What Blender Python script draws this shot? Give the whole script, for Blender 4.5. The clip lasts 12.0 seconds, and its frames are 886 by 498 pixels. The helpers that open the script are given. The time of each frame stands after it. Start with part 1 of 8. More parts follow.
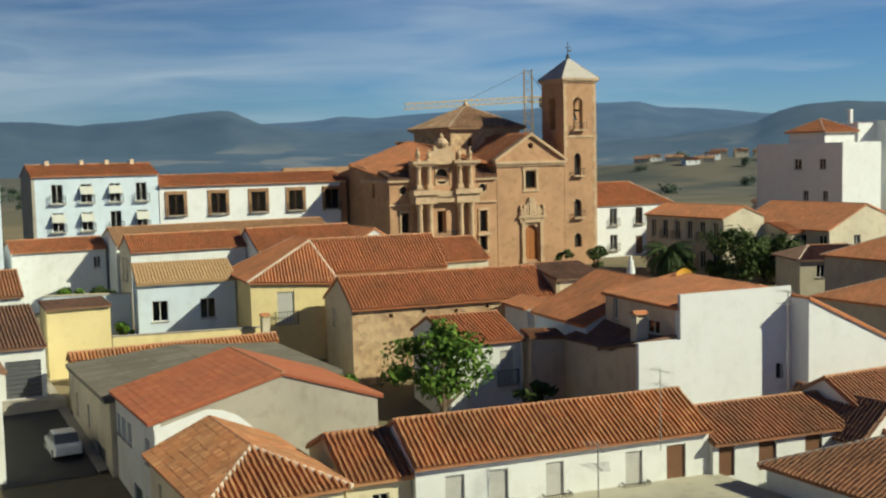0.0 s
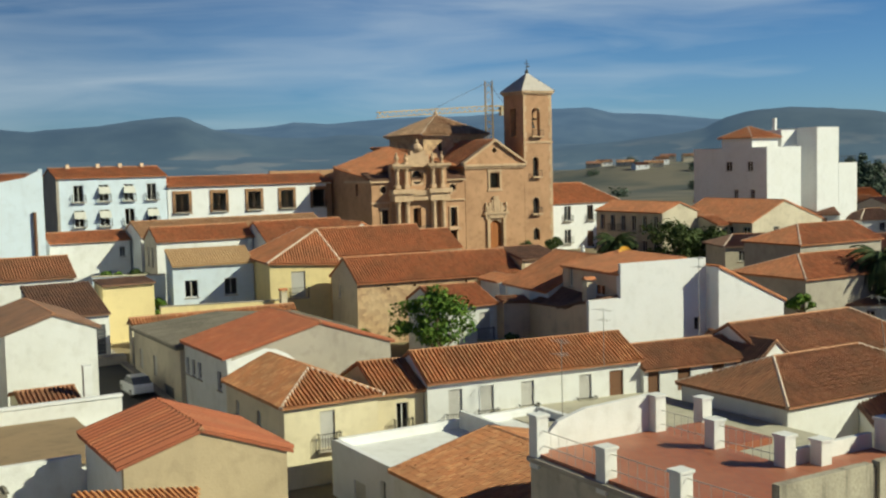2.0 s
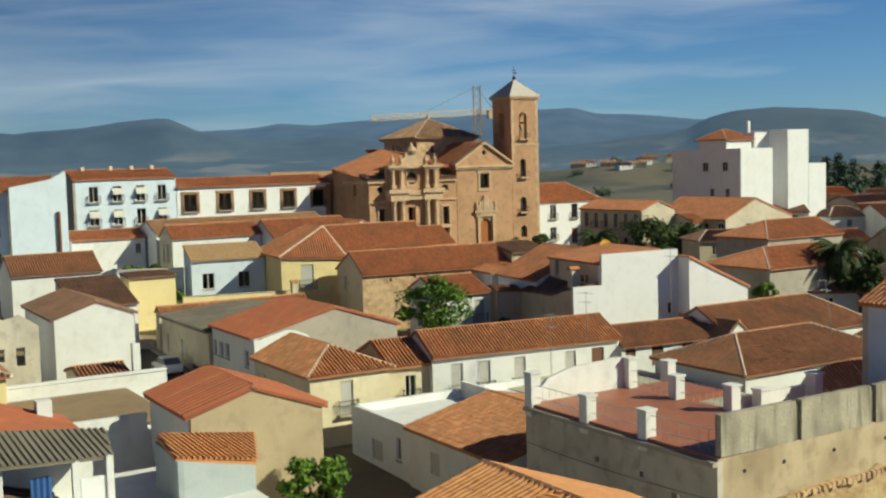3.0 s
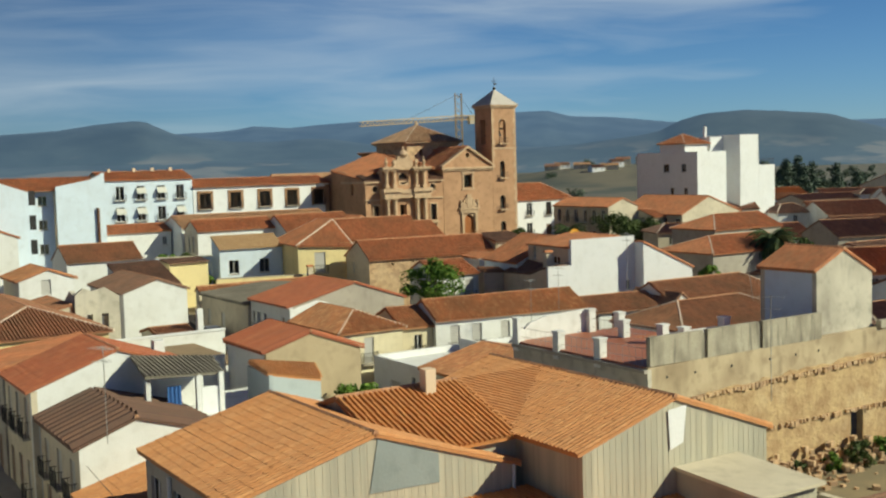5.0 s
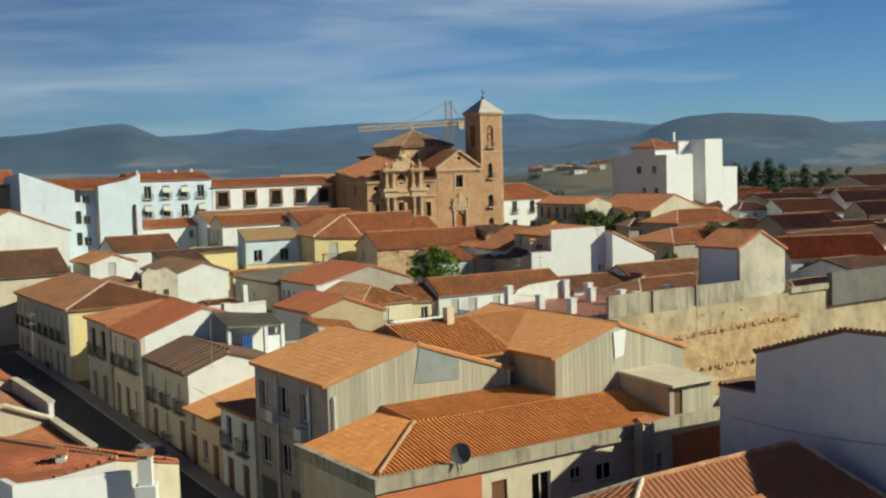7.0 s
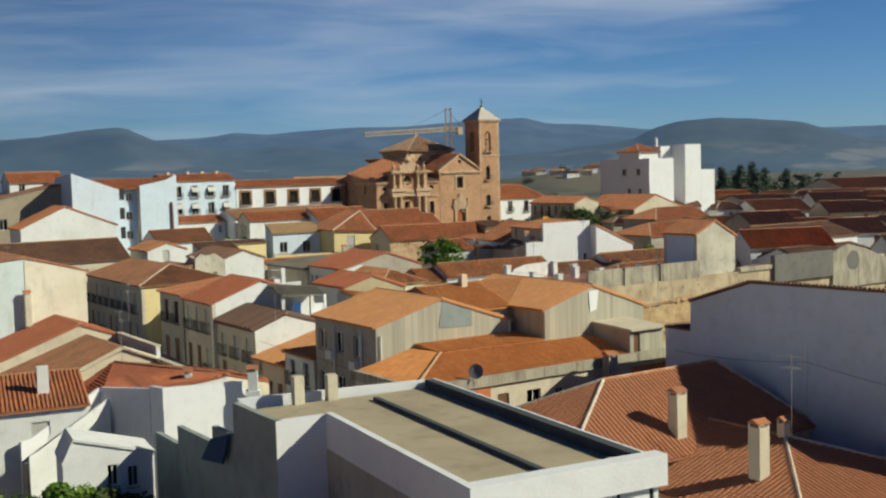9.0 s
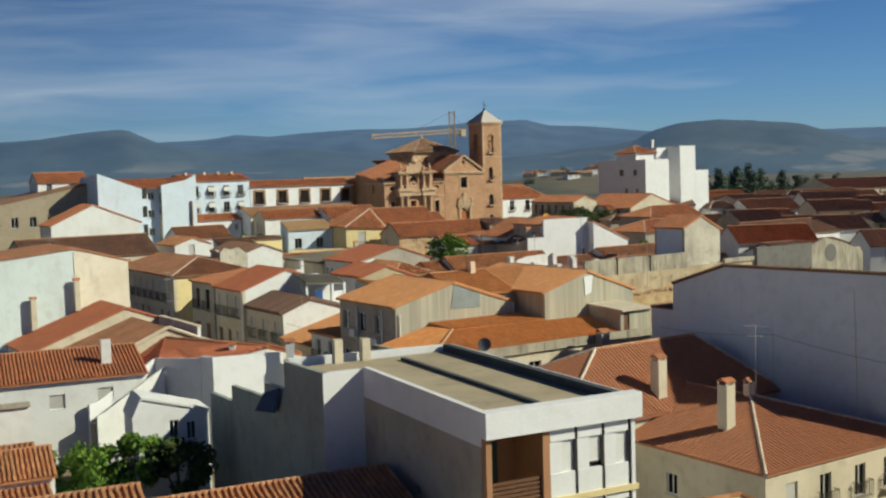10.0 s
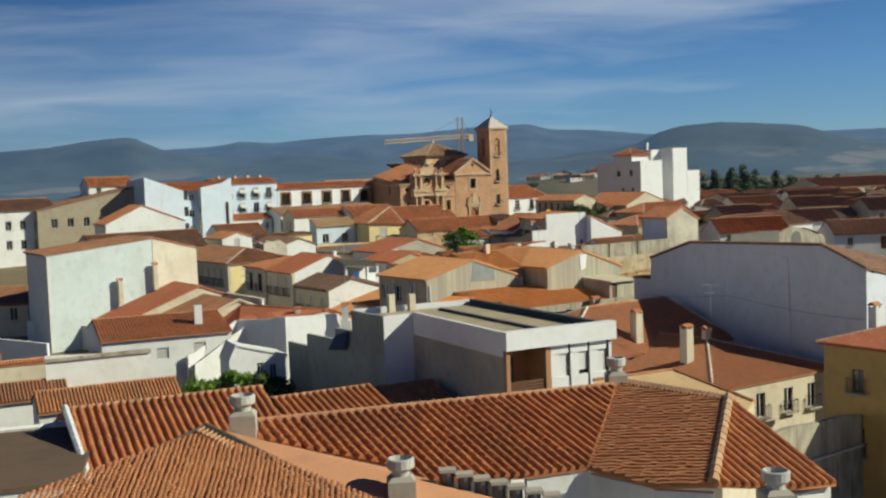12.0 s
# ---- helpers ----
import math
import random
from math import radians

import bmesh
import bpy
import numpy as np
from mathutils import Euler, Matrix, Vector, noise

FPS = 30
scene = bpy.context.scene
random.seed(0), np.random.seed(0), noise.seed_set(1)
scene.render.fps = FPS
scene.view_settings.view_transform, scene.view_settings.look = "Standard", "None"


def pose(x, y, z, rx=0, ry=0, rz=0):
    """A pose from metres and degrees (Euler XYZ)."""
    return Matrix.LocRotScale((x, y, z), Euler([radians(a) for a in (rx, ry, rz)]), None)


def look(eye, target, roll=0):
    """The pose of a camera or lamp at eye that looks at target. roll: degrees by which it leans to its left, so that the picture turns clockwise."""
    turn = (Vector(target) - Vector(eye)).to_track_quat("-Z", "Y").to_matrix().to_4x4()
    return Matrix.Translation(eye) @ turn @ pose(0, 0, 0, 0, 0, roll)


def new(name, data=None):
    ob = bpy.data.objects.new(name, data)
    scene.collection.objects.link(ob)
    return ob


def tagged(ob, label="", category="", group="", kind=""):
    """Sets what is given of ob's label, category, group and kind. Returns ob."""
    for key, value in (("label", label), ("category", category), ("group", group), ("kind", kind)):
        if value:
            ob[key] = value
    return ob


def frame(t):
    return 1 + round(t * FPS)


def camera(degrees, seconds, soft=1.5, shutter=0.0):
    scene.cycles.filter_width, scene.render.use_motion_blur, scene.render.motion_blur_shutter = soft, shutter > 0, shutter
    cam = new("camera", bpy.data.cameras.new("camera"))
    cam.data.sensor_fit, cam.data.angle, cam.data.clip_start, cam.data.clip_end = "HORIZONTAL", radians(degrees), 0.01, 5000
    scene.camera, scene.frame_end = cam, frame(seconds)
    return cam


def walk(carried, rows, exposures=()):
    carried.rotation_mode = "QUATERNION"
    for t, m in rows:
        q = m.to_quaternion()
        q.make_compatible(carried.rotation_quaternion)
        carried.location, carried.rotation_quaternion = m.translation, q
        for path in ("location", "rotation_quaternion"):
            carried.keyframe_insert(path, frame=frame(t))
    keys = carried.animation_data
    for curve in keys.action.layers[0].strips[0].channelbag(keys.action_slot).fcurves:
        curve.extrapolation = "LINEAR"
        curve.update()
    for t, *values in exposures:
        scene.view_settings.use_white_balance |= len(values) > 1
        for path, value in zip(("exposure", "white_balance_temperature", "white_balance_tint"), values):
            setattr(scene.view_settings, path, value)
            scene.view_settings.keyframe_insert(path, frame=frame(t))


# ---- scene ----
import collections

cam = camera(43.9, 12.0, 2.3)
METRES, EYE, TILT, LEAN, TURN = 120.0, 21.0, 0.0, 0.0, 0.0
ROWS = [
    (0.0, 0.0, 0.0, 0.0, -0.11, -4.74, 1.31),
    (0.5, -0.0061, -0.0372, -0.0012, -0.75, -4.64, 1.26),
    (1.0, -0.0128, -0.0774, -0.0023, -1.43, -4.56, 1.27),
    (1.5, -0.019, -0.1145, -0.0024, -2.01, -4.52, 1.34),
    (2.0, -0.026, -0.1555, -0.0023, -2.53, -4.5, 1.42),
    (2.5, -0.0325, -0.1943, -0.0014, -2.91, -4.5, 1.48),
    (3.0, -0.04, -0.2358, -0.0011, -3.33, -4.48, 1.59),
    (5.0, -0.0687, -0.3962, -0.0012, -4.66, -4.39, 1.66),
    (5.5, -0.0759, -0.4362, -0.0015, -4.88, -4.36, 1.69),
    (6.0, -0.0838, -0.4803, -0.0014, -5.1, -4.35, 1.7),
    (6.5, -0.0912, -0.5206, -0.0014, -5.3, -4.33, 1.67),
    (7.0, -0.0988, -0.5639, -0.0015, -5.52, -4.29, 1.68),
    (9.0, -0.1295, -0.7306, -0.0042, -5.84, -4.08, 1.6),
    (9.5, -0.1371, -0.7711, -0.0053, -5.83, -4.04, 1.49),
    (10.0, -0.1454, -0.8143, -0.0065, -5.8, -3.98, 1.64),
    (10.5, -0.1534, -0.8548, -0.0079, -5.76, -3.91, 1.88),
    (11.0, -0.1621, -0.899, -0.0091, -5.73, -3.84, 2.09),
    (11.5, -0.1695, -0.9386, -0.0106, -5.69, -3.77, 2.21),
    (12.0, -0.1775, -0.9839, -0.0118, -5.63, -3.72, 2.14),
]
walk(cam, [(t, pose(0, 0, EYE, TILT, LEAN, TURN) @ pose(METRES * x, METRES * y, METRES * z, 90 + pitch, roll, yaw)) for t, x, y, z, yaw, pitch, roll in ROWS],
     [(0.0, 0.23, 6250, 2), (6.0, 0.21, 6250, 2), (9.0, 0.08, 6050, 7), (12.0, 0.12, 6050, 7)])

# ---- world, sun, exposure ----
SUN_AZ, SUN_EL = radians(106), radians(32)       # clockwise from +y; height
world = bpy.data.worlds.new("sky")
scene.world = world
world.use_nodes = True
wn, wl = world.node_tree.nodes, world.node_tree.links
sky = wn.new("ShaderNodeTexSky")
sky.sky_type, sky.sun_disc, sky.sun_elevation, sky.sun_rotation = "NISHITA", False, SUN_EL, SUN_AZ
sky.altitude, sky.air_density, sky.dust_density, sky.ozone_density = 400, 1.0, 0.15, 5.0
wn["Background"].inputs["Strength"].default_value = 0.0478


def cirrus():
    """Thin streaks of high cloud over the blue."""
    co, mp, warp, ns = wn.new("ShaderNodeTexCoord"), wn.new("ShaderNodeMapping"), wn.new("ShaderNodeTexNoise"), wn.new("ShaderNodeTexNoise")
    mp.inputs["Scale"].default_value, mp.inputs["Rotation"].default_value = (1.7, 1.7, 13.0), (0.0, 0.10, 0.0)
    warp.inputs["Scale"].default_value, ns.inputs["Scale"].default_value, ns.inputs["Detail"].default_value = 1.6, 1.1, 7.0
    wl.new(co.outputs["Generated"], mp.inputs["Vector"])
    wl.new(mp.outputs["Vector"], warp.inputs["Vector"])
    add = wn.new("ShaderNodeVectorMath")
    add.operation = "ADD"
    wl.new(mp.outputs["Vector"], add.inputs[0])
    wl.new(warp.outputs["Color"], add.inputs[1])
    wl.new(add.outputs[0], ns.inputs["Vector"])
    rg = wn.new("ShaderNodeMapRange")
    rg.inputs["From Min"].default_value, rg.inputs["From Max"].default_value, rg.inputs["To Max"].default_value = 0.45, 0.76, 0.66
    wl.new(ns.outputs["Fac"], rg.inputs["Value"])
    tint = wn.new("ShaderNodeMix")
    tint.data_type, tint.blend_type = "RGBA", "MULTIPLY"
    tint.inputs[0].default_value, tint.inputs[7].default_value = 1.0, (0.62, 0.84, 1.13, 1)
    wl.new(sky.outputs["Color"], tint.inputs[6])
    mix = wn.new("ShaderNodeMix")
    mix.data_type = "RGBA"
    mix.inputs[7].default_value = (10.4, 11.2, 12.1, 1)
    up, haze, lift = wn.new("ShaderNodeSeparateXYZ"), wn.new("ShaderNodeMapRange"), wn.new("ShaderNodeVectorMath")
    haze.inputs["From Max"].default_value, haze.inputs["To Min"].default_value, haze.inputs["To Max"].default_value = 0.22, 1.32, 0.86
    lift.operation = "SCALE"
    wl.new(co.outputs["Generated"], up.inputs[0])
    wl.new(up.outputs["Z"], haze.inputs["Value"])
    wl.new(tint.outputs[2], lift.inputs[0])
    deep, thin, blue, veil = wn.new("ShaderNodeMapRange"), wn.new("ShaderNodeMapRange"), wn.new("ShaderNodeMix"), wn.new("ShaderNodeMath")
    for k, lo, hi in ((deep, 0.0, 1.0), (thin, 1.0, 0.06)):
        k.inputs["From Min"].default_value, k.inputs["From Max"].default_value = 0.2, 0.5
        k.inputs["To Min"].default_value, k.inputs["To Max"].default_value = lo, hi
        wl.new(up.outputs["Z"], k.inputs["Value"])
    side, glow = wn.new("ShaderNodeMapRange"), wn.new("ShaderNodeMath")
    side.interpolation_type = "SMOOTHSTEP"
    side.inputs["From Min"].default_value, side.inputs["From Max"].default_value = -0.42, 0.10
    side.inputs["To Min"].default_value, side.inputs["To Max"].default_value = 0.70, 1.16
    wl.new(up.outputs["X"], side.inputs["Value"])
    glow.operation = "MULTIPLY"
    wl.new(haze.outputs["Result"], glow.inputs[0])
    wl.new(side.outputs["Result"], glow.inputs[1])
    wl.new(glow.outputs[0], lift.inputs["Scale"])
    blue.data_type, blue.blend_type = "RGBA", "MULTIPLY"
    blue.inputs[7].default_value = (0.30, 0.43, 0.66, 1)
    wl.new(deep.outputs["Result"], blue.inputs[0])
    wl.new(lift.outputs[0], blue.inputs[6])
    veil.operation = "MULTIPLY"
    wl.new(rg.outputs["Result"], veil.inputs[0])
    wl.new(thin.outputs["Result"], veil.inputs[1])
    wl.new(veil.outputs[0], mix.inputs[0])
    wl.new(blue.outputs[2], mix.inputs[6])
    wl.new(mix.outputs[2], wn["Background"].inputs["Color"])


cirrus()
sun = new("sun", bpy.data.lights.new("sun", "SUN"))
sun.data.energy, sun.data.angle, sun.data.color = 4.85, radians(0.6), (1.0, 0.92, 0.67)
sun.matrix_world = look((0, 0, 0), (-math.sin(SUN_AZ) * math.cos(SUN_EL), -math.cos(SUN_AZ) * math.cos(SUN_EL), -math.sin(SUN_EL)))


# ---- materials ----
def node_mat(name, rough=0.85, metal=0.0):
    m = bpy.data.materials.new(name)
    m.use_nodes = True
    b = m.node_tree.nodes["Principled BSDF"]
    b.inputs["Roughness"].default_value, b.inputs["Metallic"].default_value = rough, metal
    return m, m.node_tree.nodes, m.node_tree.links, b


def noise_fac(n, l, scale, detail=5.0, lo=0.35, hi=0.65, stretch=None):
    """A 0..1 field of world-sized noise."""
    co = n.new("ShaderNodeNewGeometry")
    src = co.outputs["Position"]
    if stretch:
        mp = n.new("ShaderNodeMapping")
        mp.inputs["Scale"].default_value = stretch
        l.new(src, mp.inputs["Vector"])
        src = mp.outputs["Vector"]
    t = n.new("ShaderNodeTexNoise")
    t.inputs["Scale"].default_value, t.inputs["Detail"].default_value = scale, detail
    l.new(src, t.inputs["Vector"])
    r = n.new("ShaderNodeMapRange")
    r.inputs["From Min"].default_value, r.inputs["From Max"].default_value = lo, hi
    l.new(t.outputs["Fac"], r.inputs["Value"])
    return r.outputs["Result"]


def blend(n, l, fac, a, b, kind="MIX"):
    x = n.new("ShaderNodeMix")
    x.data_type, x.blend_type = "RGBA", kind
    for sock, v in ((x.inputs[0], fac), (x.inputs[6], a), (x.inputs[7], b)):
        if isinstance(v, bpy.types.NodeSocket):
            l.new(v, sock)
        elif isinstance(v, (int, float)):
            sock.default_value = v
        else:
            sock.default_value = (*v, 1)
    return x.outputs[2]


def bump(n, l, b, height, strength=0.3, dist=0.02):
    k = n.new("ShaderNodeBump")
    k.inputs["Strength"].default_value, k.inputs["Distance"].default_value = strength, dist
    l.new(height, k.inputs["Height"])
    l.new(k.outputs["Normal"], b.inputs["Normal"])


def scaled(n, l, fac, k):
    x = n.new("ShaderNodeMath")
    x.operation = "MULTIPLY"
    x.inputs[1].default_value = k
    l.new(fac, x.inputs[0])
    return x.outputs[0]


def plaster(name, base, dirt, amount=0.45, streak=0.35, rough=0.9):
    m, n, l, b = node_mat(name, rough)
    big = noise_fac(n, l, 0.35, 6, 0.42, 0.72)
    run = noise_fac(n, l, 0.8, 6, 0.5, 0.78, (1.3, 1.3, 0.16))
    fine = noise_fac(n, l, 9.0, 4)
    c = blend(n, l, scaled(n, l, big, amount), base, dirt)
    where = noise_fac(n, l, 0.55, 3, 0.45, 0.7)
    gated = n.new("ShaderNodeMath")
    gated.operation = "MULTIPLY"
    l.new(run, gated.inputs[0])
    l.new(where, gated.inputs[1])
    c = blend(n, l, scaled(n, l, gated.outputs[0], streak * 1.3), c, tuple(x * 0.62 for x in dirt))
    blotch = noise_fac(n, l, 1.3, 7, 0.52, 0.72)
    c = blend(n, l, scaled(n, l, blotch, amount * 0.8), c, tuple(x * 0.8 for x in dirt))
    c = blend(n, l, scaled(n, l, fine, 0.14), c, tuple(x * 0.75 for x in base))
    l.new(c, b.inputs["Base Color"])
    bump(n, l, b, fine, 0.3, 0.012)
    return m


def tile_mat(name, a, b_, c_, lichen=(0.10, 0.085, 0.05), amount=0.5, rough=0.85):
    m, n, l, b = node_mat(name, rough)
    geo = n.new("ShaderNodeNewGeometry")
    ramp = n.new("ShaderNodeValToRGB")
    ramp.color_ramp.elements[0].color, ramp.color_ramp.elements[1].color = (*a, 1), (*c_, 1)
    e = ramp.color_ramp.elements.new(0.5)
    e.color = (*b_, 1)
    info, mixed, wrap = n.new("ShaderNodeObjectInfo"), n.new("ShaderNodeMath"), n.new("ShaderNodeMath")
    mixed.operation, wrap.operation = "ADD", "FRACT"
    l.new(geo.outputs["Random Per Island"], mixed.inputs[0])
    l.new(info.outputs["Random"], mixed.inputs[1])
    l.new(mixed.outputs[0], wrap.inputs[0])
    l.new(wrap.outputs[0], ramp.inputs["Fac"])
    patch = noise_fac(n, l, 0.45, 6, 0.42, 0.7)
    fine = noise_fac(n, l, 7.0, 4, 0.4, 0.7)
    c = blend(n, l, scaled(n, l, patch, amount), ramp.outputs["Color"], lichen)
    mid = noise_fac(n, l, 1.7, 5, 0.46, 0.68)
    c = blend(n, l, scaled(n, l, mid, 0.42), c, tuple(0.6 * x + 0.4 * y for x, y in zip(lichen, b_)))
    c = blend(n, l, scaled(n, l, fine, 0.3), c, tuple(x * 0.55 for x in b_))
    l.new(c, b.inputs["Base Color"])
    bump(n, l, b, fine, 0.3, 0.01)
    return m


WHITE = plaster("white_limewash", (0.73, 0.74, 0.73), (0.50, 0.48, 0.42), 0.3, 0.35)
WHITE_CLEAN = plaster("clean_white_paint", (0.76, 0.77, 0.78), (0.60, 0.60, 0.58), 0.25, 0.15)
CREAM = plaster("cream_render", (0.62, 0.55, 0.42), (0.42, 0.36, 0.26), 0.5, 0.45)
YELLOW = plaster("yellow_paint", (0.74, 0.62, 0.32), (0.58, 0.46, 0.25), 0.35, 0.3)
BEIGE = plaster("beige_render", (0.73, 0.58, 0.42), (0.52, 0.39, 0.27), 0.5, 0.5)
# bare cement grey; also used to darken walls that lie in shade
GREY = plaster("grey_cement_and_shade", (0.42, 0.38, 0.32), (0.27, 0.24, 0.20), 0.5, 0.5)
STONE = plaster("golden_sandstone", (0.47, 0.275, 0.155), (0.30, 0.165, 0.09), 0.6, 0.35)
PALE_STONE = plaster("pale_limestone", (0.55, 0.39, 0.25), (0.34, 0.23, 0.145), 0.6, 0.35)
RUBBLE, _rn, _rl, _rb = node_mat("rubble_stone", 0.95)
_vo = _rn.new("ShaderNodeTexVoronoi")
_vo.inputs["Scale"].default_value = 2.4
_rl.new(_rn.new("ShaderNodeNewGeometry").outputs["Position"], _vo.inputs["Vector"])
_sep = _rn.new("ShaderNodeSeparateColor")
_rl.new(_vo.outputs["Color"], _sep.inputs["Color"])
_rc = blend(_rn, _rl, _sep.outputs[0], (0.58, 0.40, 0.23), (0.33, 0.21, 0.125))
_rc = blend(_rn, _rl, scaled(_rn, _rl, noise_fac(_rn, _rl, 0.5, 6, 0.45, 0.65), 0.55), _rc, (0.60, 0.45, 0.28))
_rl.new(_rc, _rb.inputs["Base Color"])
bump(_rn, _rl, _rb, _vo.outputs["Distance"], 0.6, 0.04)
# pale blue limewash; on some white walls the blue is painted shade
BLUE_WHITE = plaster("pale_blue_limewash_and_shade", (0.63, 0.725, 0.82), (0.46, 0.50, 0.53), 0.25, 0.3)
PALE_CREAM = plaster("pale_cream_paint", (0.70, 0.63, 0.44), (0.52, 0.44, 0.28), 0.4, 0.4)
TILE = tile_mat("terracotta_tile", (0.46, 0.155, 0.062), (0.54, 0.21, 0.09), (0.37, 0.13, 0.056), amount=0.35)
TILE_OLD = tile_mat("weathered_tile", (0.50, 0.21, 0.085), (0.42, 0.165, 0.068), (0.58, 0.29, 0.13), amount=0.4)
TILE_NEW = tile_mat("orange_tile", (0.58, 0.26, 0.095), (0.54, 0.235, 0.085), (0.63, 0.31, 0.125), (0.38, 0.20, 0.10), 0.3)
TILE_PALE = tile_mat("pale_tile", (0.52, 0.31, 0.17), (0.47, 0.27, 0.14), (0.58, 0.37, 0.22), (0.36, 0.24, 0.14), 0.4)
TILE_DARK = tile_mat("dark_tile", (0.22, 0.115, 0.070), (0.28, 0.145, 0.09), (0.17, 0.09, 0.06), (0.08, 0.06, 0.045), 0.5)
MORTAR = plaster("ridge_mortar", (0.68, 0.58, 0.47), (0.40, 0.24, 0.15), 0.6, 0.2)
TILE_NEAR = tile_mat("near_barrel_tile", (0.50, 0.18, 0.062), (0.42, 0.14, 0.05), (0.58, 0.235, 0.085), (0.20, 0.09, 0.045), 0.45)

TILE_FORE = tile_mat("worn_salmon_tile", (0.52, 0.215, 0.085), (0.46, 0.18, 0.07), (0.60, 0.27, 0.115), (0.30, 0.14, 0.07), 0.35)
RIDGE = tile_mat("ridge_tile", (0.50, 0.25, 0.13), (0.44, 0.20, 0.10), (0.58, 0.34, 0.20), (0.36, 0.22, 0.13), 0.5)


# ---- building helpers ----
def ground_z(x, y):
    ys = [-600, -130, -60, -40, -10, 10, 33, 52, 92, 140, 175, 420, 900]
    zs = [-7, -4.0, -2.8, -2.2, 0.0, 0.9, 1.8, 2.2, 5.0, 6.6, 6.8, 3.0, -2.0]
    mound = 19 * math.exp(-((x - 205) / 130) ** 2 - ((y - 820) / 110) ** 2)
    return float(np.interp(y, ys, zs)) - 0.02 * min(max(x, -50), 30) + mound


class Grid:
    """A building's own axes: u along its front, v away from the front."""

    def __init__(self, ang):
        self.c, self.s = math.cos(radians(ang)), math.sin(radians(ang))

    def p(self, u, v, z=0.0):
        return Vector((u * self.c - v * self.s, u * self.s + v * self.c, z))


def thing(name, label, category, at=(0, 0, 0), group="", kind=""):
    ob = new(name)
    ob.location = at
    ob.empty_display_size = 0.5
    return tagged(ob, label, category, group, kind)


def adopt(ob, parent, label=""):
    if parent is not None:
        ob.parent = parent
        off = Vector(parent.location) if parent.parent is None else Vector((0, 0, 0))
        ob.matrix_parent_inverse = Matrix.Translation(-off)
    return tagged(ob, label)


def mesh_part(name, verts, faces, material, parent=None, label="", smooth=False):
    me = bpy.data.meshes.new(name)
    me.from_pydata([tuple(v) for v in verts], [], faces)
    me.materials.append(material)
    if smooth:
        me.polygons.foreach_set("use_smooth", [True] * len(me.polygons))
    me.update()
    return adopt(new(name, me), parent, label)


BOX = [(0, 3, 2, 1), (4, 5, 6, 7), (0, 1, 5, 4), (1, 2, 6, 5), (2, 3, 7, 6), (3, 0, 4, 7)]


class Mesh:
    """Gathers prisms into one mesh."""

    def __init__(self):
        self.v, self.f = [], []

    def prism(self, low, high):
        k, n = len(self.v), len(low)
        self.v += [tuple(p) for p in low] + [tuple(p) for p in high]
        self.f.append(tuple(k + i for i in reversed(range(n))))
        self.f.append(tuple(k + n + i for i in range(n)))
        for i in range(n):
            j = (i + 1) % n
            self.f.append((k + i, k + j, k + n + j, k + n + i))
        return self

    def box(self, g, u0, u1, v0, v1, z0, z1):
        q = [(u0, v0), (u1, v0), (u1, v1), (u0, v1)]
        return self.prism([g.p(u, v, z0) for u, v in q], [g.p(u, v, z1) for u, v in q])

    def tube(self, a, b, r, sides=6, r2=None):
        a, b = Vector(a), Vector(b)
        d = (b - a).normalized()
        x = d.orthogonal().normalized()
        y = d.cross(x)
        r2 = r if r2 is None else r2
        ring = [(math.cos(t), math.sin(t)) for t in (2 * math.pi * i / sides for i in range(sides))]
        return self.prism([a + (x * c + y * s) * r for c, s in ring], [b + (x * c + y * s) * r2 for c, s in ring])

    def done(self, name, material, parent=None, label="", smooth=False):
        if name.endswith("wall"):
            at, v = {}, []
            to = [at.setdefault(tuple(round(c, 3) for c in p), len(at)) for p in self.v]
            self.v = list(at)
            self.f = [tuple(dict.fromkeys(to[i] for i in f)) for f in self.f]
            twice = collections.Counter(tuple(sorted(f)) for f in self.f)
            self.f = [f for f in self.f if len(f) > 2 and twice[tuple(sorted(f))] == 1]
        return mesh_part(name, self.v, self.f, material, parent, label, smooth)


